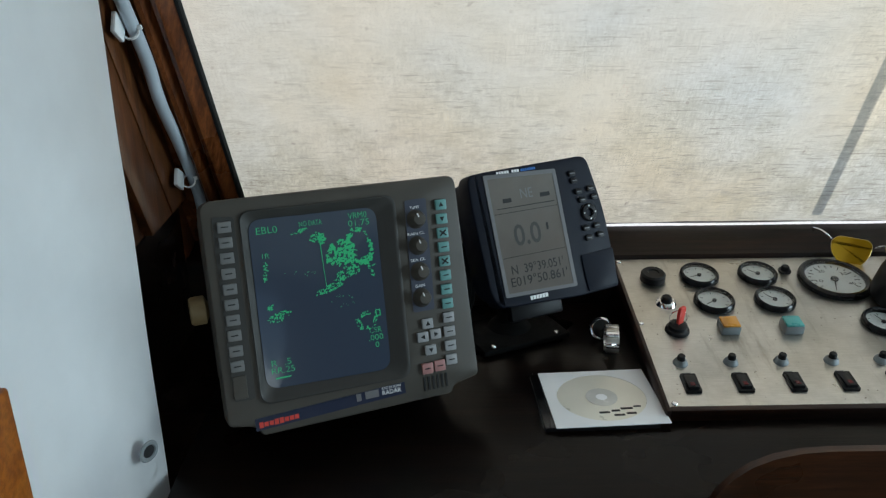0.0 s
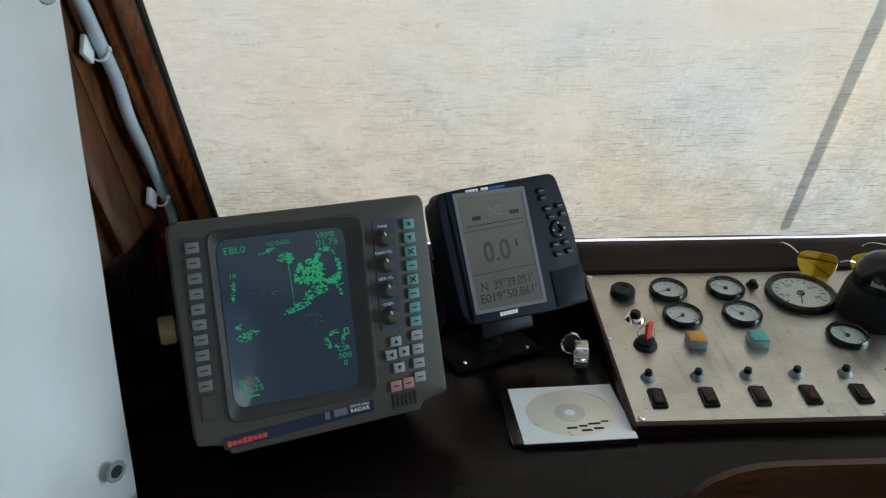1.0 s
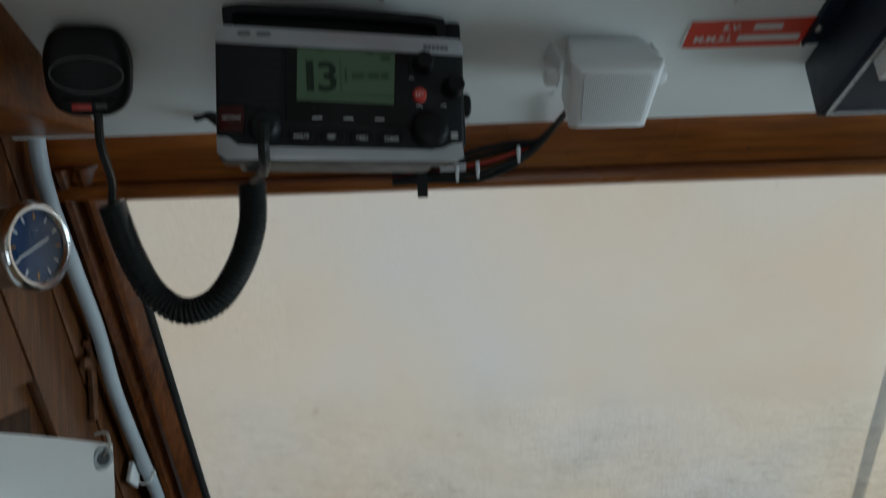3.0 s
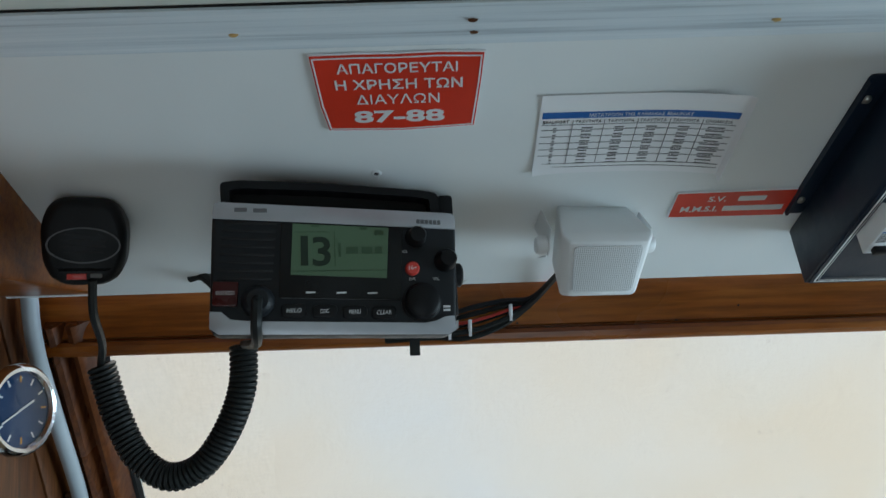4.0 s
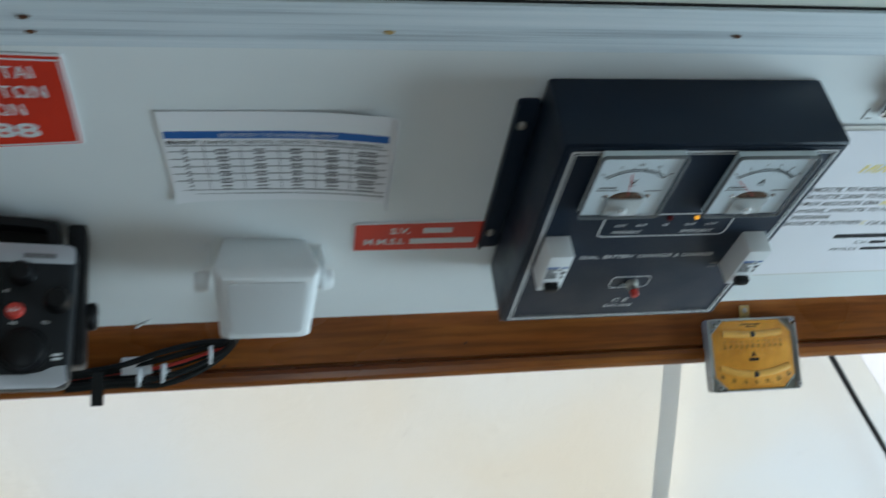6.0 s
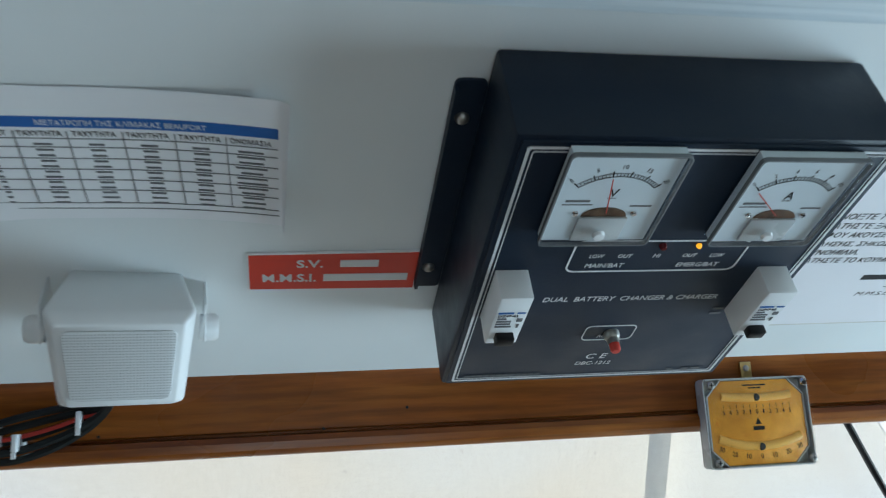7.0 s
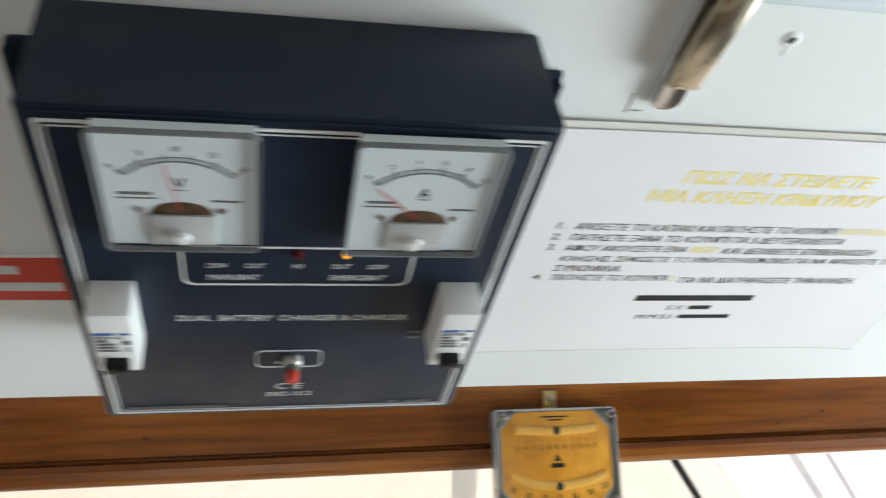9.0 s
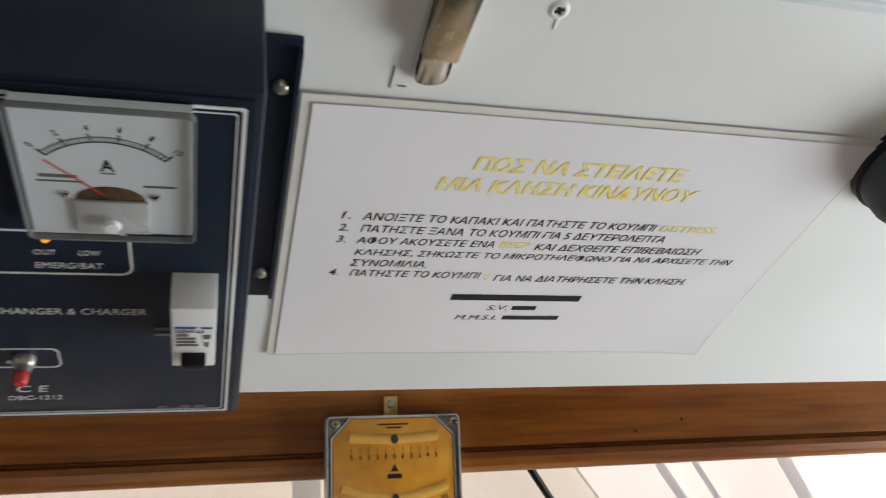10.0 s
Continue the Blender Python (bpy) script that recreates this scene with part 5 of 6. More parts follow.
part("border", ring([(x * 0.965, y * 0.935 - 0.0005) for x, y in so], [(x * (0.945 if abs(x) > 0.05 else 0.955), y * 0.905 - 0.0005) for x, y in so], 0.0014, 0.0017), M_INKW, sg)
for w, x, y, ww, hh in (("\u0391\u03a0\u0391\u0393\u039f\u03a1\u0395\u03a5\u03a4\u0391\u0399", 0.0, 0.0265, 0.084, 0.0098), ("\u0397 \u03a7\u03a1\u0397\u03a3\u0397 \u03a4\u03a9\u039d", 0.0005, 0.0105, 0.090, 0.0100),
                        ("\u0394\u0399\u0391\u03a5\u039b\u03a9\u039d", -0.001, -0.0050, 0.060, 0.0100), ("87-88", -0.001, -0.0240, 0.067, 0.0135)):
    lettering("lettering", w, sg, M_INKW, x, y, 0.0017, ww, hh, bold=0.03 if w == "87-88" else (0.0 if w[0] == "\u0394" else 0.012))


def curled_sheet(w, h, corners, nx=18, ny=12):
    """A sheet that lifts off the wall; corners: the lift at bl, br, tl, tr."""
    bm = bmesh.new()
    v = []
    for j in range(ny + 1):
        for i in range(nx + 1):
            a, b = i / nx, j / ny
            lift = sum(c * max(0, k) ** 10 for c, k in zip(corners, (1 - a - b, a - b, b - a, a + b - 1)))
            lift += 0.00012 * noise.noise((a * 3, b * 3, 1.5)) + 0.0009
            v.append(bm.verts.new(((a - 0.5) * w, (b - 0.5) * h, lift)))
    for j in range(ny):
        for i in range(nx):
            k = j * (nx + 1) + i
            bm.faces.new((v[k], v[k + 1], v[k + nx + 2], v[k + nx + 1]))
    return bm


bf = thing("wind_scale_table", on_ceiling(0.1855, -0.129, 0.0002), "white paper wind scale table with a blue heading", "paper")
bm = curled_sheet(0.157, 0.095, (0.003, 0.0, 0.0005, 0.0), 60, 16)
for v in bm.verts:
    v.co.x += 0.002
    k = max(0.0, v.co.x - 0.0745) / 0.006
    drop = 0.25 + 0.75 * (0.0475 - v.co.y) / 0.095
    v.co.z += 0.008 * drop * k
    v.co.x -= 0.005 * drop * k
part("sheet", bm, M_PAPER, bf)
bm = box(-0.0745, 0.0735, 0.0215, 0.0285, 0.0008, 0.0012)
for k in range(1, 16):
    bmesh.ops.bisect_plane(bm, geom=bm.verts[:] + bm.edges[:] + bm.faces[:], plane_co=(-0.0745 + 0.00925 * k, 0, 0), plane_no=(1, 0, 0))
part("heading_band", bm, M_INKB, bf, "blue heading band")
lettering("lettering", "\u039c\u0395\u03a4\u0391\u03a4\u03a1\u039f\u03a0\u0397 \u03a4\u0397\u03a3 \u039a\u039b\u0399\u039c\u0391\u039a\u0391\u03a3 BEAUFORT", bf, M_INKW, 0.0, 0.0250, 0.0014, 0.078, 0.0036)
for k, w in enumerate(("BEAUFORT", "\u03a4\u0391\u03a7\u03a5\u03a4\u0397\u03a4\u0391", "\u03a4\u0391\u03a7\u03a5\u03a4\u0397\u03a4\u0391", "\u03a4\u0391\u03a7\u03a5\u03a4\u0397\u03a4\u0391", "\u03a4\u0391\u03a7\u03a5\u03a4\u0397\u03a4\u0391", "\u039f\u039d\u039f\u039c\u0391\u03a3\u0399\u0391")):
    lettering("lettering", w, bf, M_INK, -0.0635 + 0.0247 * k, 0.0175, 0.0012, 0.020, 0.0034)
rows_t = []
for r in range(12):
    y = 0.0100 - 0.0040 * r
    for k in range(6):
        x = -0.0635 + 0.0247 * k
        ww = 0.0025 if k == 0 else (0.0065 + 0.002 * rng.random() if k < 5 else 0.010 + 0.006 * rng.random())
        rows_t.append((x - ww * (0.5 if k < 5 else 0.55), x + ww * 0.5, y, 0.0011))
bars("table_print", bf, M_INKG, rows_t, 0.0011, 0.0002)
lines_t = [(-0.074 + 0.0147 * k, -0.0593 + 0.0147 * k, y, 0.00035) for y in (0.0140, 0.0080, 0.0000, -0.0080, -0.0160, -0.0240, -0.0345, -0.0390) for k in range(10)]
lines_t += [(x - 0.0002, x + 0.0002, -0.008, 0.054) for x in (-0.0505, -0.0265, -0.001, 0.0235, 0.048)]
bars("table_grid", bf, M_INKG, lines_t, 0.0011, 0.0002)
# sheet and print bow away from the panel together
for sheet_part in bf.children:
    for v in sheet_part.data.vertices:
        v.co.z += 0.006 * max(0.0, (v.co.x + 0.01) / 0.085) ** 2

ms = thing("call_sign_plate", on_ceiling(0.2905, -0.0285, 0.0005), "small red plate with white lettering on the headlining", "sign")
part("plate", prism([(-0.0525, -0.0195), (0.0525, -0.0205), (0.0525, 0.0205), (-0.0520, 0.0185)], 0.0, 0.0012, 0.0002), M_PAPER, ms, "pale plate edge")
part("face", prism([(-0.0515, -0.0188), (0.0525, -0.0198), (0.0525, 0.0190), (-0.0510, 0.0172)], 0.0012, 0.0015), M_RED, ms)
lettering("lettering", "S.V.", ms, M_INKW, -0.0145, 0.0085, 0.0017, 0.016, 0.0080, bold=0.02)
bars("number_bar", ms, M_INKW, [(0.004, 0.028, 0.0085, 0.0070)], 0.0017)
lettering("lettering", "M.M.S.I.", ms, M_INKW, -0.027, -0.0065, 0.0017, 0.033, 0.0085, bold=0.02)
bars("number_bar", ms, M_INKW, [(-0.006, 0.0475, -0.0065, 0.0075)], 0.0017)

pp = thing("distress_notice", on_ceiling(0.7245, -0.0525, 0.0003), "laminated white notice with Greek instructions", "notice")
part("laminate", curled_sheet(0.304, 0.2165, (0.001, 0.003, 0.001, 0.001)), surface("yellowed_laminate", (0.78, 0.77, 0.72), 0.25, vary=0.08), pp, "yellowed laminate edge")
part("sheet", add(bmesh.new(), curled_sheet(0.297, 0.209, (0.001, 0.003, 0.001, 0.001)), Matrix.Translation((0.0015, -0.001, 0.0006))), M_PAPERL, pp)


def pap_line(words, x0, x1, y, h, mat, bold=0.0, shear=0.0):
    lettering("lettering", words, pp, mat, (x0 + x1) / 2, y, 0.00166, x1 - x0, h, shear=shear, bold=bold * 0.6, thick=0.00004)


GR = {"l1": "\u0391\u039d\u039f\u0399\u039e\u03a4\u0395 \u03a4\u039f \u039a\u0391\u03a0\u0391\u039a\u0399 \u039a\u0391\u0399 \u03a0\u0391\u03a4\u0397\u03a3\u03a4\u0395 \u03a4\u039f \u039a\u039f\u03a5\u039c\u03a0\u0399",
      "l2": "\u03a0\u0391\u03a4\u0397\u03a3\u03a4\u0395 \u039e\u0391\u039d\u0391 \u03a4\u039f \u039a\u039f\u03a5\u039c\u03a0\u0399 \u0393\u0399\u0391 5 \u0394\u0395\u03a5\u03a4\u0395\u03a1\u039f\u039b\u0395\u03a0\u03a4\u0391",
      "l3": "\u0391\u03a6\u039f\u03a5 \u0391\u039a\u039f\u03a5\u03a3\u0395\u03a4\u0395 \u0395\u039d\u0391", "l3b": "\u039a\u0391\u0399 \u0394\u0395\u03a7\u0398\u0395\u0399\u03a4\u0395 \u0395\u03a0\u0399\u0392\u0395\u0392\u0391\u0399\u03a9\u03a3\u0397",
      "l3c": "\u039a\u039b\u0397\u03a3\u0397\u03a3, \u03a3\u0397\u039a\u03a9\u03a3\u03a4\u0395 \u03a4\u039f \u039c\u0399\u039a\u03a1\u039f\u03a4\u0397\u039b\u0395\u03a6\u03a9\u039d\u039f \u0393\u0399\u0391 \u039d\u0391 \u0391\u03a1\u03a7\u0399\u03a3\u0395\u03a4\u0395 \u03a4\u0397\u039d",
      "l3d": "\u03a3\u03a5\u039d\u039f\u039c\u0399\u039b\u0399\u0391.", "l4": "\u03a0\u0391\u03a4\u0397\u03a3\u03a4\u0395 \u03a4\u039f \u039a\u039f\u03a5\u039c\u03a0\u0399", "l4b": "\u0393\u0399\u0391 \u039d\u0391 \u0394\u0399\u0391\u03a4\u0397\u03a1\u0397\u03a3\u0395\u03a4\u0395 \u03a4\u0397\u039d \u039a\u039b\u0397\u03a3\u0397."}
pap_line("\u03a0\u03a9\u03a3 \u039d\u0391 \u03a3\u03a4\u0395\u0399\u039b\u0395\u03a4\u0395", -0.066, 0.050, 0.0725, 0.0105, M_INKY, 0.045, 0.18)
pap_line("\u039c\u0399\u0391 \u039a\u039b\u0397\u03a3\u0397 \u039a\u0399\u039d\u0394\u03a5\u039d\u039f\u03a5", -0.081, 0.065, 0.0570, 0.0105, M_INKY, 0.045, 0.18)
for num, y in (("1.", 0.0300), ("2.", 0.0202), ("3.", 0.0105), ("4.", -0.0190)):
    pap_line(num, -0.1245, -0.1195, y, 0.0056, M_INK, 0, 0.18)
pap_line(GR["l1"], -0.1135, 0.0535, 0.0297, 0.0060, M_INK, 0.004, 0.18)
pap_line("DISTRESS.", 0.0565, 0.0930, 0.0295, 0.0056, M_INKY, 0.01, 0.18)
pap_line(GR["l2"], -0.1130, 0.0640, 0.0198, 0.0060, M_INK, 0.004, 0.18)
pap_line(GR["l3"], -0.1135, -0.0370, 0.0100, 0.0060, M_INK, 0.004, 0.18)
pap_line("BEEP", -0.0340, -0.0160, 0.0100, 0.0056, M_INKY, 0.01, 0.18)
pap_line(GR["l3b"], -0.0125, 0.0930, 0.0092, 0.0060, M_INK, 0.004, 0.18)
pap_line(GR["l3c"], -0.1130, 0.1200, -0.0005, 0.0062, M_INK, 0.004, 0.18)
pap_line(GR["l3d"], -0.1140, -0.0710, -0.0098, 0.0060, M_INK, 0.004, 0.18)
pap_line(GR["l4"], -0.1130, -0.0370, -0.0193, 0.0060, M_INK, 0.004, 0.18)
pap_line("C", -0.0350, -0.0315, -0.0200, 0.0056, M_INKY, 0.01, 0.18)
pap_line(GR["l4b"], -0.0280, 0.0990, -0.0213, 0.0060, M_INK, 0.004, 0.18)
bars("name_bar", pp, M_INK, [(-0.049, 0.035, -0.0415, 0.0062)], 0.00166, 0.00004)
pap_line("S.V.", -0.023, -0.010, -0.0525, 0.0050, M_INK, 0, 0.18)
bars("number_bar", pp, M_INK, [(-0.007, 0.009, -0.0525, 0.0044)], 0.00166, 0.00004)
pap_line("M.M.S.I.", -0.041, -0.014, -0.0635, 0.0050, M_INK, 0, 0.18)
bars("number_bar", pp, M_INK, [(-0.010, 0.028, -0.0635, 0.0044)], 0.00166, 0.00004)

# ---- overhead: loudspeaker ----
sp = thing("loudspeaker", facing((0.1730, 0.634, 1.8925), (0.10, -0.78, -0.58)) @ Matrix.Scale(1.10, 4), "white extension loudspeaker on a small bracket", "loudspeaker")
# the front looks down and aft; its top edge is the frame's x axis
bm = bmesh.new()
shells = [(0.0265, 0.0255, 0.0000, -0.050, -0.054), (0.0290, 0.0265, 0.0020, -0.052, -0.051), (0.0365, 0.0310, 0.0015, -0.0545, -0.0085), (0.0360, 0.0305, 0.0005, -0.0540, -0.0060),
          (0.0318, 0.0270, -0.0025, -0.0515, -0.0008), (0.0308, 0.0262, -0.0035, -0.0505, 0.0)]
rings_s = [[bm.verts.new((x, y, z)) for x, y in soft_corners([(-wt, yt), (wt, yt), (wb, yb), (-wb, yb)], 0.003, 3)] for wt, wb, yt, yb, z in shells]
for lo, hi in zip(rings_s, rings_s[1:]):
    for k in range(len(lo)):
        bm.faces.new((lo[k], lo[(k + 1) % len(lo)], hi[(k + 1) % len(lo)], hi[k]))
bm.faces.new(rings_s[0][::-1])
bm.faces.new(rings_s[-1])
part("housing", bm, M_WHITE, sp)
mg, ng, bg_ = nodes("speaker_mesh")
tcg = ng.nodes.new("ShaderNodeTexCoord")
vor = ng.nodes.new("ShaderNodeTexVoronoi")
vor.inputs["Scale"].default_value, vor.inputs["Randomness"].default_value = 620, 0.0
ng.links.new(tcg.outputs["Object"], vor.inputs["Vector"])
ng.links.new(ramp(ng, vor.outputs["Distance"], [(0.28, (0.30, 0.31, 0.32)), (0.42, (0.70, 0.72, 0.73))]), bg_.inputs["Base Color"])
bg_.inputs["Roughness"].default_value = 0.5
part("grille", prism(soft_corners([(-0.0275, -0.0065), (0.0275, -0.0065), (0.0240, -0.047), (-0.0240, -0.047)], 0.004), 0.0, 0.0012, 0.0004), mg, sp, "fine white metal grille")
part("pivot_knob", lathe([(0, 0.010), (0.006, 0.010), (0.0075, 0.008), (0.0075, 0.0)], 18, Matrix.Translation((-0.0385, -0.022, -0.030)) @ pose(0, 0, 0, 0, -90, 0)), M_WHITE, sp)
part("pivot_knob", lathe([(0, 0.010), (0.006, 0.010), (0.0075, 0.008), (0.0075, 0.0)], 18, Matrix.Translation((0.0385, -0.022, -0.030)) @ pose(0, 0, 0, 0, 90, 0)), M_WHITE, sp)
bm = add(bmesh.new(), box(-0.0405, -0.0393, -0.027, -0.004, -0.068, -0.022, 0.0004))
add(bm, box(0.0405, 0.0417, -0.027, -0.004, -0.068, -0.022, 0.0004))
add(bm, box(-0.0405, 0.0417, -0.024, 0.002, -0.070, -0.0678, 0.0004))
part("bracket", bm, M_WHITE, sp)

# ---- overhead: radio ----
VF = facing((0.0432, 0.6135, 1.9133), (0.19, -0.97, 0.10)) @ Matrix.Scale(0.93, 4)
vhf = thing("marine_radio", VF, "charcoal and silver marine radio with a green screen under the headlining", "radio")
vo = soft_corners([(0.0015, 0.002), (-0.003, -0.104), (-0.2035, -0.0985), (-0.2015, 0.0115)], [0.008, 0.010, 0.010, 0.008], 5)
part("body", prism([(x * 0.90 - 0.0095, y * 0.78 - 0.012) for x, y in vo], -0.115, -0.02), M_VHF, vhf)
part("front_shell", prism(vo, -0.026, 0.0, 0.003, 3), M_VHF, vhf)
part("top_band", prism(soft_corners([(0.0008, 0.0005), (0.0, -0.0135), (-0.2015, -0.0035), (-0.2010, 0.0105)], [0.006, 0.0005, 0.0005, 0.006]), 0.0, 0.0016, 0.0005), M_SILVER, vhf, "silver top band")
part("bottom_band", prism([(-0.0045, -0.0880), (-0.0035, -0.100), (-0.010, -0.1035), (-0.196, -0.0985), (-0.2030, -0.0935), (-0.2030, -0.0800), (-0.194, -0.0805), (-0.187, -0.0868), (-0.170, -0.0885), (-0.030, -0.0935), (-0.020, -0.0920), (-0.0125, -0.0885)][::-1], 0.0, 0.0016, 0.0004), M_SILVER, vhf, "silver bottom band")
bars("maker_mark", vhf, M_INKG, [(-0.0335 + 0.0036 * k, -0.0306 + 0.0036 * k, -0.0066 - 0.0002 * k, 0.0036) for k in range(6)], 0.0018)
bars("model_mark", vhf, M_INKG, [(-0.184, -0.174, 0.0035, 0.0034), (-0.169, -0.158, 0.0030, 0.0034)], 0.0018)
part("display_bezel", prism(soft_corners([(-0.0455, -0.0125), (-0.0490, -0.0745), (-0.149, -0.0705), (-0.1465, -0.0068)], 0.002), 0.0, 0.0020, 0.0005), M_BLACKG, vhf, "glossy black display surround")
vl = part("display", prism([(-0.0576, -0.0123), (-0.0606, -0.0553), (-0.1394, -0.0513), (-0.1372, -0.0083)][::-1], 0.0020, 0.0024), M_LCDV, vhf, "backlit green display")
M_DIGIT = surface("lcd_digits", (0.020, 0.034, 0.022), 0.5)
lettering("display_writing", "1", vl, M_DIGIT, -0.1280, -0.0315, 0.0027, 0.0060, 0.0250)
lettering("display_writing", "3", vl, M_DIGIT, -0.1140, -0.0322, 0.0027, 0.0150, 0.0250, bold=0.018)
bars("display_print", vl, surface("faint_lcd_print", (0.05, 0.09, 0.05), 0.5), [(-0.1035, -0.1028, -0.030, 0.030), (-0.139, -0.060, -0.0485, 0.0006), (-0.100, -0.098, -0.031, 0.012), (-0.094, -0.084, -0.0315, 0.006), (-0.081, -0.072, -0.0315, 0.006), (-0.070, -0.064, -0.0315, 0.006), (-0.122, -0.116, -0.0105, 0.002), (-0.082, -0.076, -0.0125, 0.003), (-0.070, -0.062, -0.0165, 0.004), (-0.135, -0.108, -0.0155, 0.0006)], 0.0026)
for x in (-0.1235, -0.0985, -0.0730):
    part("soft_key_mark", box(x - 0.004, x + 0.004, -0.0668 - (x + 0.1235) * 0.03, -0.0656 - (x + 0.1235) * 0.03, 0.0020, 0.0024), M_INKW, vhf)
for w, x in (("HI/LO", -0.1370), ("DSC", -0.1125), ("MENU", -0.0880), ("CLEAR", -0.0640)):
    y = -0.0808 - (x + 0.137) * 0.045
    k = part("key", prism(rounded(x - 0.0102, x + 0.0102, y - 0.0052, y + 0.0052, 0.004), 0.0, 0.0028, 0.0008), M_BLACK, vhf)
    lettering("legend", w, k, M_INKW, x, y, 0.0030, 0.0024 * len(w), 0.0034, shear=0.15)
for k in range(8):
    y0 = -0.0105 - 0.0066 * k
    part("speaker_slot", add(bmesh.new(), box(-0.0215, 0.0215, -0.0013, 0.0013, 0.0, 0.0009, 0.0004), pose(-0.1715 - 0.0006 * k, y0 + 0.003, 0, 0, 0, -2.2)), M_INK, vhf)
part("distress_cover", prism(soft_corners([(-0.1805, -0.0565), (-0.1815, -0.0765), (-0.2010, -0.0755), (-0.2005, -0.0560)], 0.002), 0.0, 0.0030, 0.0008), surface("dark_red_cover", (0.055, 0.006, 0.006), 0.3, vary=0.1), vhf, "dark red distress cover")
lettering("legend", "DISTRESS", vhf, M_INKW, -0.1908, -0.0655, 0.0032, 0.0145, 0.0028)
part("cord_socket", lathe([(0, 0.010), (0.0085, 0.010), (0.0115, 0.007), (0.0130, 0.003), (0.0135, 0.0)], 26, Matrix.Translation((-0.1655, -0.0725, 0))), M_VHF, vhf)
for x, y, r, h in ((-0.0345, -0.0205, 0.0082, 0.014), (-0.0100, -0.0410, 0.0085, 0.016), (-0.0320, -0.0760, 0.0150, 0.013)):
    part("knob", lathe([(0, h), (r * 0.75, h), (r * 0.92, h * 0.86), (r, h * 0.15), (r * 1.12, 0.001), (r * 1.12, 0)], 26, Matrix.Translation((x, y, 0))), M_BLACK, vhf)
rb = part("channel_button", lathe([(0, 0.0042), (0.0048, 0.004), (0.0058, 0.003), (0.0062, 0)], 22, Matrix.Translation((-0.0385, -0.0472, 0))), M_REDP, vhf, "red channel button")
lettering("legend", "16+", rb, M_INKW, -0.0385, -0.0472, 0.0044, 0.007, 0.0034)
for w, x, y in (("SQL", -0.0445, -0.0325), ("PWR", -0.0388, -0.0562), ("VOL", -0.0185, -0.0562)):
    lettering("legend", w, vhf, M_INKW, x, y, 0.0003, 0.0052, 0.0024)
bars("legend", vhf, M_INKW, [(-0.0135, -0.0075, -0.0800, 0.0018), (-0.0135, -0.0075, -0.0830, 0.0018)], 0.0003)
bko = [(-0.195, 0.005), (-0.1965, 0.030), (-0.180, 0.0320), (-0.110, 0.0300), (-0.030, 0.0245), (-0.012, 0.0215), (-0.0105, 0.0)]
bki = [(-0.188, 0.005), (-0.189, 0.0235), (-0.179, 0.0250), (-0.110, 0.0232), (-0.032, 0.0182), (-0.0195, 0.0160), (-0.0185, 0.0)]
part("bracket", ring(soft_corners(bko, 0.004, 3), soft_corners(bki, 0.003, 3), -0.030, -0.008), M_BLACK, vhf, "black mounting bracket")
# black filler added for the darkness in the gap of the bracket
part("bracket_gap_dark", prism(bki[::-1], -0.030, -0.026), M_INK, vhf)
part("bracket_arm", box(-0.0080, 0.0060, -0.085, 0.026, -0.062, -0.027, 0.003), M_BLACK, vhf)
part("bracket_knob", lathe([(0, 0.008), (0.009, 0.008), (0.0110, 0.006), (0.0110, 0.001), (0.008, 0.0)], 20, Matrix.Translation((0.0060, -0.045, -0.045)) @ pose(0, 0, 0, 0, 90, 0)), M_BLACK, vhf)
part("bracket_strut", box(-0.16, -0.05, 0.02, 0.075, -0.075, -0.045, 0.003), M_BLACK, vhf)
ant = thing("antenna_lead", pose(0, 0, 0), "black aerial lead beside the radio", "cable")
part("lead", tube(spline([(-0.218, 0.775, 1.884), (-0.206, 0.772, 1.886), (-0.196, 0.765, 1.880), (-0.180, 0.755, 1.868), (-0.155, 0.74, 1.862)], 6), 0.0055, 8), M_CORD, ant)

mic = thing("fist_microphone", facing((-0.2640, 0.640, 1.905), (0.28, -0.93, -0.22)), "black fist microphone clipped beneath the headlining", "microphone")
mo = soft_corners([(-0.024, 0.036), (0.024, 0.036), (0.034, 0.014), (0.032, -0.022), (0.020, -0.037), (-0.020, -0.037), (-0.032, -0.022), (-0.034, 0.014)], 0.012, 4)
part("body", prism(mo, -0.03, 0.008, 0.008, 4), M_BLACK, mic)
part("grille_ring", ring([(0.0285 * math.cos(t), -0.003 + 0.0150 * math.sin(t)) for t in [2 * math.pi * k / 36 for k in range(36)]],
                         [(0.0272 * math.cos(t), -0.003 + 0.0138 * math.sin(t)) for t in [2 * math.pi * k / 36 for k in range(36)]], 0.0075, 0.0092), M_INKG, mic, "grey grille ring")
for k in range(4):
    part("grille_slot", box(-0.018 + 0.002 * abs(k - 1.5), 0.018 - 0.002 * abs(k - 1.5), -0.0095 + 0.0048 * k, -0.0080 + 0.0048 * k, 0.0076, 0.0084), M_INK, mic)
part("key", box(-0.013, 0.002, -0.0315, -0.0265, 0.0070, 0.0088, 0.0005), M_REDP, mic, "red key")
part("key", box(0.005, 0.014, -0.030, -0.0265, 0.0070, 0.0088, 0.0005), M_KEY, mic)
part("holder", box(-0.014, 0.014, -0.01, 0.06, -0.052, -0.028, 0.004), M_BLACK, mic)
cord = thing("microphone_cord", pose(0, 0, 0), "black coiled microphone cord hanging in a loop", "cord")
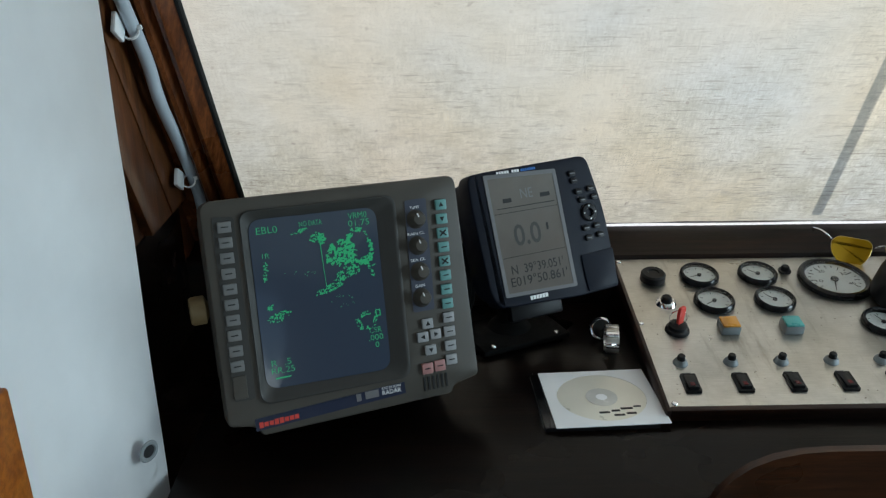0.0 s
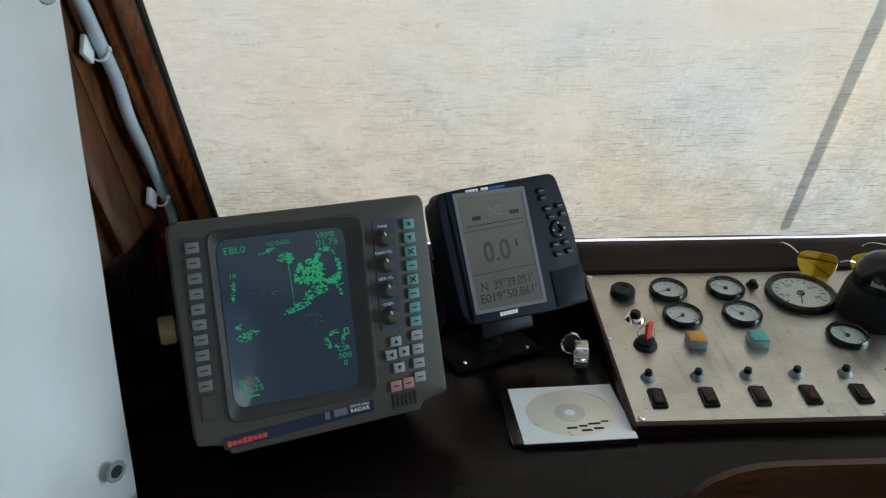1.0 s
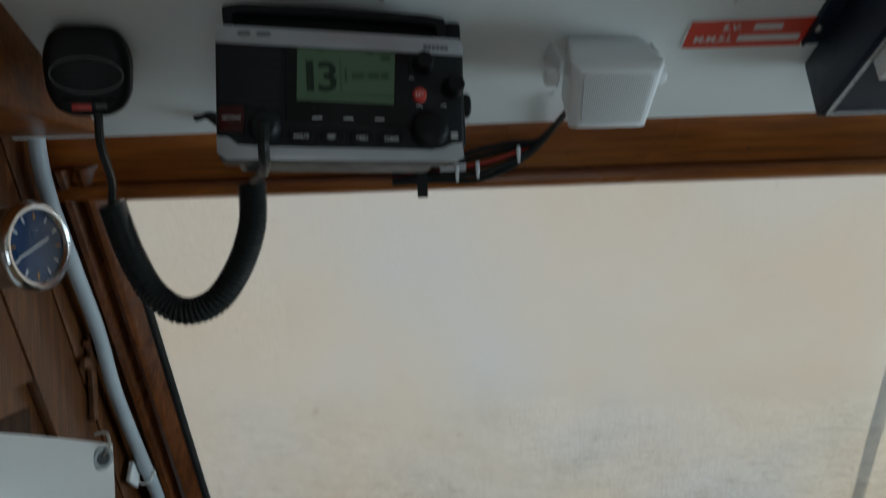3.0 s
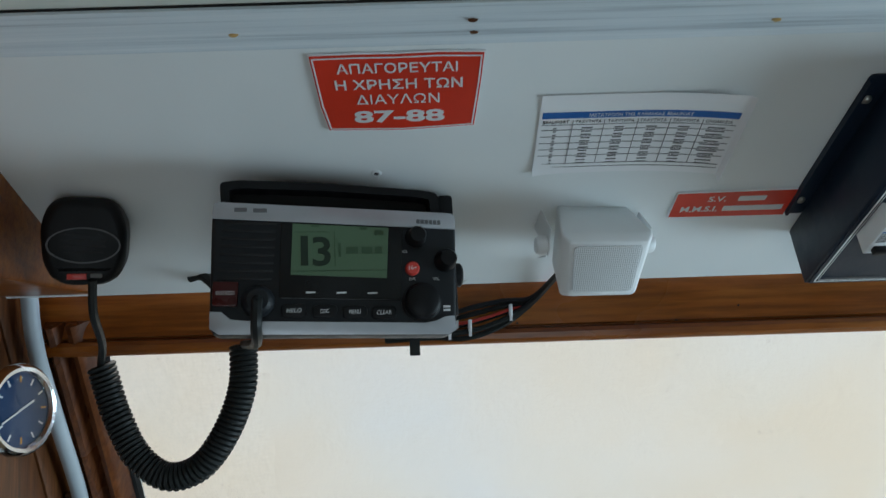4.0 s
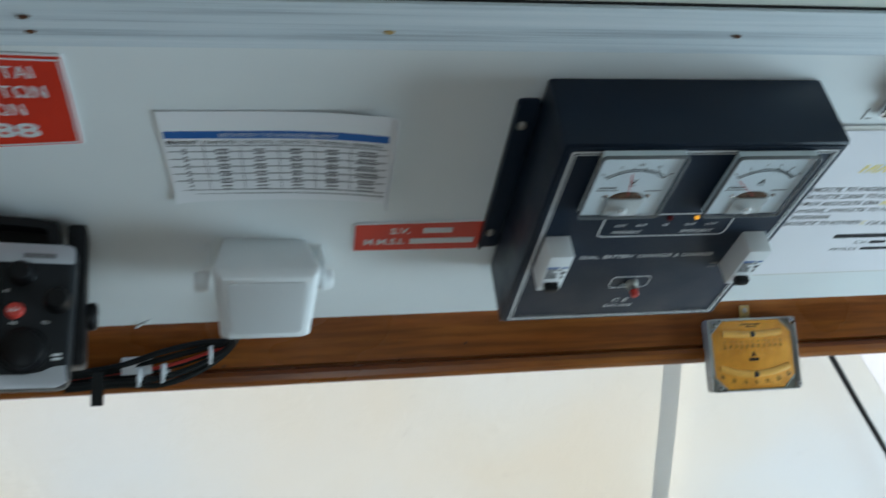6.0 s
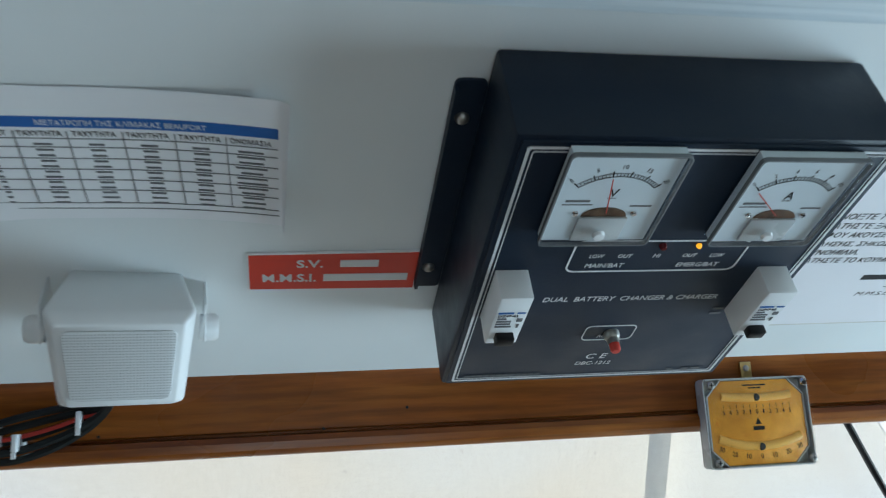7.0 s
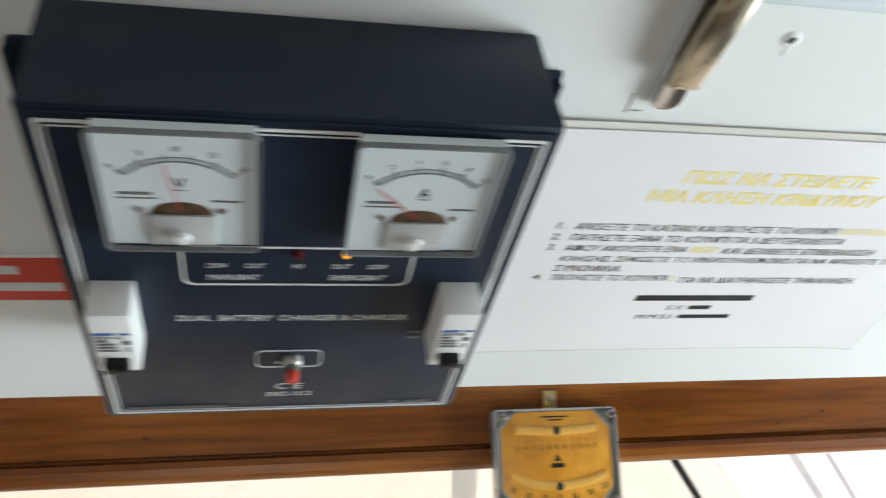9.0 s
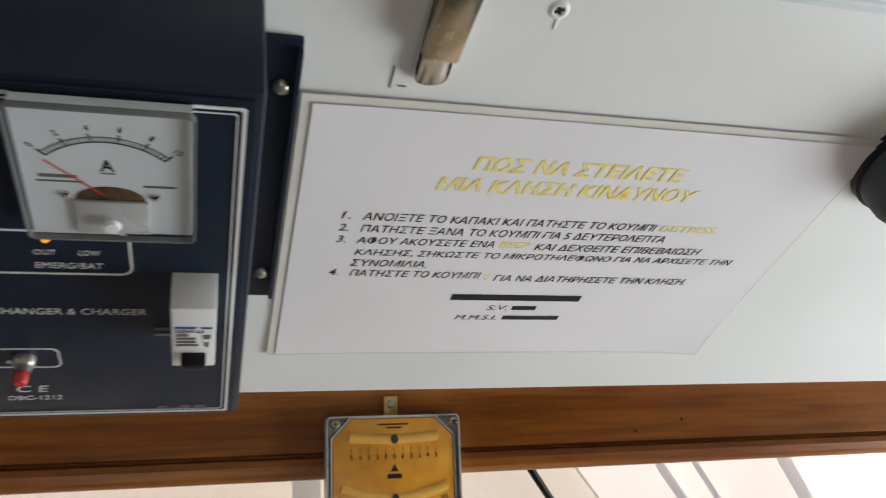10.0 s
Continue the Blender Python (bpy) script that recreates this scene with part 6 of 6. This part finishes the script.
part("straight_lead", tube(spline([(-0.257, 0.640, 1.872), (-0.262, 0.655, 1.845), (-0.2790, 0.715, 1.820), (-0.2997, 0.763, 1.8001)], 6), 0.0038, 8), M_CORD, cord)
sock = VF @ Vector((-0.1655, -0.0725, 0.010))
part("plug_lead", tube(spline([sock, sock + Vector((0.002, -0.012, -0.006)), sock + Vector((0.002, -0.014, -0.022)), sock + Vector((-0.008, 0.03, -0.032)), (-0.161, 0.7607, 1.8157)], 6), 0.0042, 8), M_CORD, cord)
axis_c = spline([(-0.2997, 0.763, 1.8001), (-0.2932, 0.7652, 1.7762), (-0.2845, 0.7652, 1.7512), (-0.2655, 0.7652, 1.7143), (-0.2364, 0.7652, 1.693), (-0.2034, 0.7641, 1.7008), (-0.1781, 0.763, 1.7333), (-0.1628, 0.7618, 1.7745), (-0.161, 0.7607, 1.8157)], 40)
arc = [0.0]
for a, b in zip(axis_c, axis_c[1:]):
    arc.append(arc[-1] + (b - a).length)
coil, turns = [], 58
ref = Vector((0, 1, 0))
for k in range(turns * 11 + 1):
    s = arc[-1] * k / (turns * 11)
    i = min(max(j for j in range(len(arc)) if arc[j] <= s + 1e-9), len(arc) - 2)
    f = (s - arc[i]) / max(1e-9, arc[i + 1] - arc[i])
    p = axis_c[i].lerp(axis_c[i + 1], f)
    d = (axis_c[min(i + 4, len(arc) - 1)] - axis_c[max(i - 4, 0)]).normalized()
    r_ = (ref - d * ref.dot(d)).normalized()
    w_ = d.cross(r_)
    a = 2 * math.pi * k / 11
    coil.append(p + 0.0116 * (r_ * math.cos(a) + w_ * math.sin(a)))
part("coil", tube(coil, 0.0026, 6), M_CORD, cord, "tightly coiled black cord")
part("core", tube(axis_c[::8], 0.0094, 8), M_CORD, cord)

# wires between radio and loudspeaker
wr = thing("wire_bundle", pose(0, 0, 0), "bundle of black and red wires tied with white cable ties", "wires")
for k, (dz, mat_) in enumerate(((0.0, M_CORD), (0.004, M_CORD), (-0.004, M_CORD), (0.002, M_REDP), (-0.007, M_CORD), (0.007, M_CORD))):
    y = 0.852 - 0.003 * (k % 3)
    part("wire", tube(spline([(-0.03, y, 1.822 + dz), (0.02, y, 1.826 + dz * 1.3), (0.060, y - 0.004, 1.831 + dz * (2.2 if k != 3 else 0.3)), (0.098, y - 0.006, 1.841 + dz * (1.8 if k != 3 else 0.2)), (0.128, y - 0.02, 1.853 + dz * 0.4), (0.150, y - 0.10, 1.878)], 6), 0.0030 if k != 3 else 0.0030, 6), mat_, wr)
for x, z in ((0.062, 1.829), (0.106, 1.844), (0.040, 1.826)):
    tie = part("cable_tie", box(x - 0.0020, x + 0.0020, 0.834, 0.859, z - 0.007, z + 0.006, 0.001), M_TAPE, wr)
    part("tail", box(x - 0.0015, x + 0.0015, 0.834, 0.836, z - 0.012, z - 0.007), M_TAPE, tie)
part("tag", box(0.022, 0.050, 0.845, 0.847, 1.826, 1.843), M_TAPE, wr, "white paper tag")
part("ribbon_end", box(-0.003, 0.008, 0.836, 0.8375, 1.7985, 1.830), M_CORD, wr, "black ribbon end")
part("thin_wire", tube(spline([(0.045, 0.80, 1.868), (0.09, 0.775, 1.888), (0.135, 0.752, 1.892)], 5), 0.0013, 6), M_WHITE, wr)
def ceiling_screw(x, sl):
    sc = thing("ceiling_screw", on_ceiling(x, sl), "painted-over screw head in the headlining", "screw", "headlining screws")
    part("head", lathe([(0, 0.0004), (0.0022, 0.0005), (0.0029, 0.0009), (0.0036, 0.0006), (0.0046, 0.0001), (0.0047, 0)], 20), M_PAINT, sc)
    bm = add(bmesh.new(), box(-0.0021, 0.0021, -0.0007, 0.0007, 0.0004, 0.0008), pose(0, 0, 0, 0, 0, 25))
    add(bm, box(-0.0007, 0.0007, -0.0018, 0.0018, 0.00042, 0.00082), pose(0, 0, 0, 0, 0, 25))
    part("slot", bm, M_INK, sc, "dark cross slot")
    part("paint_drip", prism(soft_corners([(0.0004, -0.0095), (0.0016, -0.0095), (0.0022, -0.003), (0.0002, -0.003)], 0.0005), 0.0001, 0.0004, 0.0001), M_PAINT, sc)


ceiling_screw(-0.019, -0.087)
ceiling_screw(0.670, -0.214)

# folding hook and dark fitting on the headlining
hk = thing("folding_hook", on_ceiling(0.624, -0.178), "worn metal folding bracket on the headlining", "bracket")
part("base", prism(soft_corners([(-0.0080, -0.006), (0.0080, -0.006), (0.0080, 0.075), (-0.0080, 0.075)], 0.0076, 6), 0.0, 0.0050, 0.0014), M_CHROME, hk)
part("arm", add(bmesh.new(), box(-0.0078, 0.0078, 0.0, 0.062, 0.0, 0.006, 0.0014), pose(0, 0.013, 0.0052, 5, 0, -2)), surface("aged_nickel", (0.50, 0.43, 0.33), 0.25, 1.0, 0.2, 60), hk, "tarnished metal arm")
part("hinge_pin", lathe([(0, 0.0092), (0.0022, 0.0090), (0.0026, 0.0080), (0.0026, -0.0092)], 14, Matrix.Translation((0.0, 0.072, 0.0110)) @ pose(0, 0, 0, 0, 90, 0)), M_STEEL, hk)
part("end_cap", box(-0.0095, 0.0095, 0.068, 0.082, 0.002, 0.0145, 0.003), M_STEEL, hk)
bars("scratch", hk, M_INKG, [(-0.0155, -0.0147, -0.006, 0.012), (-0.012, -0.008, -0.0105, 0.0008)], 0.0002, 0.0001)
fx = thing("dark_fitting", on_ceiling(0.912, -0.150), "dark rounded fitting fixed to the headlining", "fitting")
part("body", lathe([(0, 0.034), (0.022, 0.033), (0.032, 0.028), (0.037, 0.018), (0.038, 0.008), (0.038, 0)], 36), surface("slate_plastic", (0.05, 0.065, 0.075), 0.55, vary=0.2), fx)
part("ring_seam", lathe([(0.0375, 0.006), (0.0400, 0.005), (0.0405, 0.0)], 36), M_VHF, fx)

# inclinometer
ic = thing("inclinometer", axes((0.6740, 0.8610, 1.8150), (1, 0, 0), (0, 0, 1), (0, -1, 0)), "clear-cased inclinometer with a yellowed face hung on the beam", "inclinometer")
def chamfered(w, h, c, cy=0.0):
    return [(-w + c, h + cy), (-w, h - c + cy), (-w, -h + c + cy), (-w + c, -h + cy), (w - c, -h + cy), (w, -h + c + cy), (w, h - c + cy), (w - c, h + cy)]
part("back_plate", prism(rounded(-0.0512, 0.0512, -0.039, 0.039, 0.004), 0.001, 0.0035, 0.0006), surface("grey_clear_plastic", (0.46, 0.45, 0.42), 0.2, vary=0.15), ic)
face = part("face", prism(chamfered(0.0462, 0.0368, 0.014), 0.0036, 0.0125, 0.0006), M_LEVEL, ic)
part("edge_lines", ring(chamfered(0.0478, 0.0381, 0.0147), chamfered(0.0466, 0.0372, 0.0142), 0.0034, 0.0128), M_FROST, face)
part("cover", prism(rounded(-0.0515, 0.0515, -0.0392, 0.0392, 0.004), 0.0150, 0.0185, 0.001), clear("thin_clear_plastic", (0.99, 0.985, 0.97), 0.05, 0.3), ic, "clear plastic cover")
part("cover_rim", ring(rounded(-0.0514, 0.0514, -0.0391, 0.0391, 0.004), rounded(-0.0502, 0.0502, -0.0379, 0.0379, 0.003), 0.0036, 0.0148), M_FROST, ic)
part("upper_tube", tube([(-0.034 + 0.0068 * k, 0.0215 + 0.0006 * (k - 5) ** 2 * 0.12, 0.0108) for k in range(11)], 0.0042, 12), M_LEVEL2, face)
part("lower_tube", tube([(0.107 * math.sin(radians(a)), 0.086 - 0.107 * math.cos(radians(a)), 0.0108) for a in range(-22, 23, 2)], 0.0042, 12), M_LEVEL2, face)
for y in (0.0215, -0.0215):
    part("bubble_mark", lathe([(0, 0.0026), (0.0026, 0.0022), (0.0034, 0.0006)], 16, Matrix.Translation((0, y, 0.0132))), M_RADAR_D, face)
bars("scale", face, M_INK, [(-0.0325 + 0.0065 * k - 0.00018, -0.0325 + 0.0065 * k + 0.00018, 0.0140, 0.0030) for k in range(11)], 0.0126, 0.0001)
for k in range(11):
    n_ = abs(k - 5)
    lettering("numeral", str(n_), face, M_INK, -0.0325 + 0.0065 * k, 0.0090, 0.0126, 0.0011 if n_ == 1 else 0.0022, 0.0038)
for w, x, y, t in (("30", -0.038, -0.0225, -20), ("20", -0.026, -0.0270, -14), ("10", -0.0128, -0.0292, -7), ("0", 0, -0.0298, 0), ("10", 0.0128, -0.0292, 7), ("20", 0.026, -0.0270, 14), ("30", 0.038, -0.0225, 20)):
    lettering("numeral", w, face, M_INK, x, y, 0.0126, 0.0025 * len(w) - (0.0008 if w == "10" else 0), 0.0042, turn=t)
part("maker_triangle", prism([(-0.003, -0.002), (0.003, -0.002), (0, 0.0035)], 0.0124, 0.0127), M_INK, face)
bars("maker_mark", face, M_INK, [(-0.0055, 0.0055, -0.0055, 0.0034)], 0.0126, 0.0001)
bars("print", face, M_INK, [(-0.012, 0.011, 0.0325, 0.0012), (-0.006, 0.006, 0.0300, 0.0012)], 0.0126, 0.0001)
for x, y in ((-0.0455, 0.0335), (0.0455, 0.0335), (-0.0455, -0.0335), (0.0455, -0.0335)):
    sw = part("screw", lathe([(0, 0.0020), (0.0024, 0.0018), (0.0034, 0.0008), (0.0036, 0)], 16, Matrix.Translation((x, y, 0.0185))), M_CHROME if x > 0 and y > 0 else M_STEEL, ic)
    bm = add(bmesh.new(), box(x - 0.0020, x + 0.0020, y - 0.0004, y + 0.0004, 0.0200, 0.0206))
    part("slot", add(bm, box(x - 0.0004, x + 0.0004, y - 0.0020, y + 0.0020, 0.0200, 0.0207)), M_INK, sw)
hg = part("hanger", box(-0.0055, 0.0055, 0.036, 0.054, 0.0005, 0.0030, 0.0008), M_BRASS, ic, "small brass hanging plate")
part("screw", lathe([(0, 0.0016), (0.0022, 0.0013), (0.0030, 0)], 14, Matrix.Translation((0, 0.0480, 0.0030))), M_STEEL, hg)

# ---- left side: conduit, clock, cross, cloth ----
cd_ = thing("conduit", pose(0, 0, 0), "grey plastic conduit running down the side wall", "conduit")
part("pipe", tube(spline([(-0.393, 0.806, 1.93), (-0.393, 0.807, 1.875), (-0.393, 0.826, 1.815), (-0.393, 0.88, 1.732), (-0.393, 0.932, 1.656), (-0.393, 0.972, 1.577), (-0.39, 1.032, 1.483), (-0.388, 1.086, 1.405), (-0.388, 1.116, 1.343), (-0.388, 1.175, 1.268), (-0.388, 1.228, 1.192), (-0.388, 1.247, 1.15), (-0.388, 1.26, 1.08)], 8), 0.0086, 10), M_CONDUIT, cd_)
for y, z in ((1.044, 1.447), (1.200, 1.205)):
    c = part("clip", add(bmesh.new(), box(-0.002, 0.004, -0.022, 0.010, -0.013, 0.013, 0.001), pose(-0.402, y, z, -32)), M_TAPE, cd_, "white adhesive clip")
    part("tie", add(bmesh.new(), ring([(0.0108 * math.cos(t), 0.0108 * math.sin(t)) for t in [2 * math.pi * k / 20 for k in range(20)]], [(0.0090 * math.cos(t), 0.0090 * math.sin(t)) for t in [2 * math.pi * k / 20 for k in range(20)]], -0.002, 0.002), pose(-0.391, y + 0.008, z - 0.004, 58)), M_TAPE, c)
    part("tie_tail", add(bmesh.new(), box(0.0, 0.006, -0.002, 0.002, -0.003, 0.003, 0.001), pose(-0.382, y + 0.008, z, 0, -20)), M_TAPE, c)

ck = thing("ship_clock", facing((-0.366, 0.746, 1.7615), (0.96, -0.27, 0.04)) @ Matrix.Scale(0.88, 4), "brass-rimmed round clock with a blue dial", "clock")
part("case", lathe([(0.0, -0.07), (0.040, -0.07), (0.044, -0.060), (0.044, -0.005)], 36), M_STEEL, ck)
part("rim", lathe([(0.039, 0.0), (0.041, 0.004), (0.045, 0.005), (0.049, 0.001), (0.050, -0.006), (0.046, -0.008)], 40), M_CHROME, ck)
dl = part("dial", lathe([(0, -0.002), (0.040, -0.002)], 36), M_BLUE, ck, "blue dial")
for k in range(12):
    part("hour_mark", add(bmesh.new(), box(0.029, 0.036, -0.0010, 0.0010, -0.0018, -0.0012), pose(0, 0, 0, 0, 0, 30 * k)), M_AMBER if k % 3 == 0 else M_INKW, dl)
part("hand", add(bmesh.new(), box(-0.004, 0.020, -0.0012, 0.0012, -0.001, -0.0004), pose(0, 0, 0, 0, 0, 25)), M_INKW, dl)
part("hand", add(bmesh.new(), box(-0.004, 0.030, -0.0009, 0.0009, -0.0004, 0.0002), pose(0, 0, 0, 0, 0, 205)), M_INKW, dl)
part("glass", lathe([(0, 0.0012), (0.040, 0.0006)], 32), M_CLEAR, ck)

cr = thing("wooden_cross", axes((-0.409, 0.941, 1.607), (0, 1, 0), (0, 0, 1), (1, 0, 0)), "small carved wooden cross on the side wall", "cross")
part("upright", prism(soft_corners([(-0.006, -0.060), (0.006, -0.060), (0.0075, 0.046), (-0.0075, 0.046)], 0.003), 0.0, 0.006, 0.0012), M_WALL_L, cr)
part("crossbar", prism(soft_corners([(-0.026, 0.006), (0.026, 0.006), (0.026, 0.020), (-0.026, 0.020)], 0.004), 0.0005, 0.0068, 0.0012), M_WALL_L, cr)
part("stand", prism(soft_corners([(-0.016, 0.030), (0.016, 0.030), (0.016, 0.040), (-0.016, 0.040)], 0.003), 0.0005, 0.0066, 0.001), M_WALL_L, cr)
tagged(obj("tan_batten", box(-0.424, -0.412, 0.735, 0.742, 1.58, 1.70, 0.001), M_CANE), "narrow tan wooden batten on the side wall", "batten")

# white vinyl screen over the side window, bulging into the room
bm = bmesh.new()
NX, NZ = 26, 44
gv = []
for i in range(NX + 1):
    col_ = []
    for j in range(NZ + 1):
        a, b = i / NX, j / NZ
        ztop = 1.653 - 0.100 * max(0.0, a - 0.05) - 0.02 * a * a
        z = 0.79 + (ztop - 0.79) * b
        y = 0.562 - 0.20 * max(0, b - 0.52) * (1 - a) + (0.225 + 0.073 * b) * a
        x = -0.372 + 0.042 * (1 - 0.5 * b) * a ** 3 + 0.004 * math.sin(math.pi * min(1, a * 1.05)) * (1 - 0.5 * b) + 0.005 * math.exp(-((a - 0.38 - 0.1 * b) / 0.10) ** 2) * (1 - b) + 0.003 * noise.noise((a * 3, b * 4, 0.0))
        col_.append(bm.verts.new((x, y, z)))
    gv.append(col_)
for i in range(NX):
    for j in range(NZ):
        bm.faces.new((gv[i][j], gv[i + 1][j], gv[i + 1][j + 1], gv[i][j + 1]))
bmesh.ops.solidify(bm, geom=bm.faces[:], thickness=0.0012)
sc_ = thing("vinyl_screen", pose(0, 0, 0), "white vinyl screen with metal eyelets hung at the side window", "screen")
part("sheet", bm, M_VINYL, sc_)
for y, z, x in ((0.7665, 1.025, -0.3400), (0.8330, 1.5310, -0.3535)):
    en = Vector((0.85, -0.52, 0)).normalized()
    m = facing(Vector((x, y, z)) + en * 0.0035, en)
    part("eyelet", lathe([(0.0075, 0.0005), (0.0085, 0.0022), (0.0115, 0.0022), (0.0130, 0.0004)], 28, m), M_DGREY, sc_)
    part("eyelet_hole", lathe([(0, 0.0008), (0.0078, 0.0007)], 20, m), M_INK, sc_)
part("hook", tube(spline([(-0.350, 0.831, 1.533), (-0.342, 0.831, 1.545), (-0.346, 0.833, 1.558), (-0.361, 0.839, 1.555)], 6), 0.0016, 6), M_STEEL, sc_)
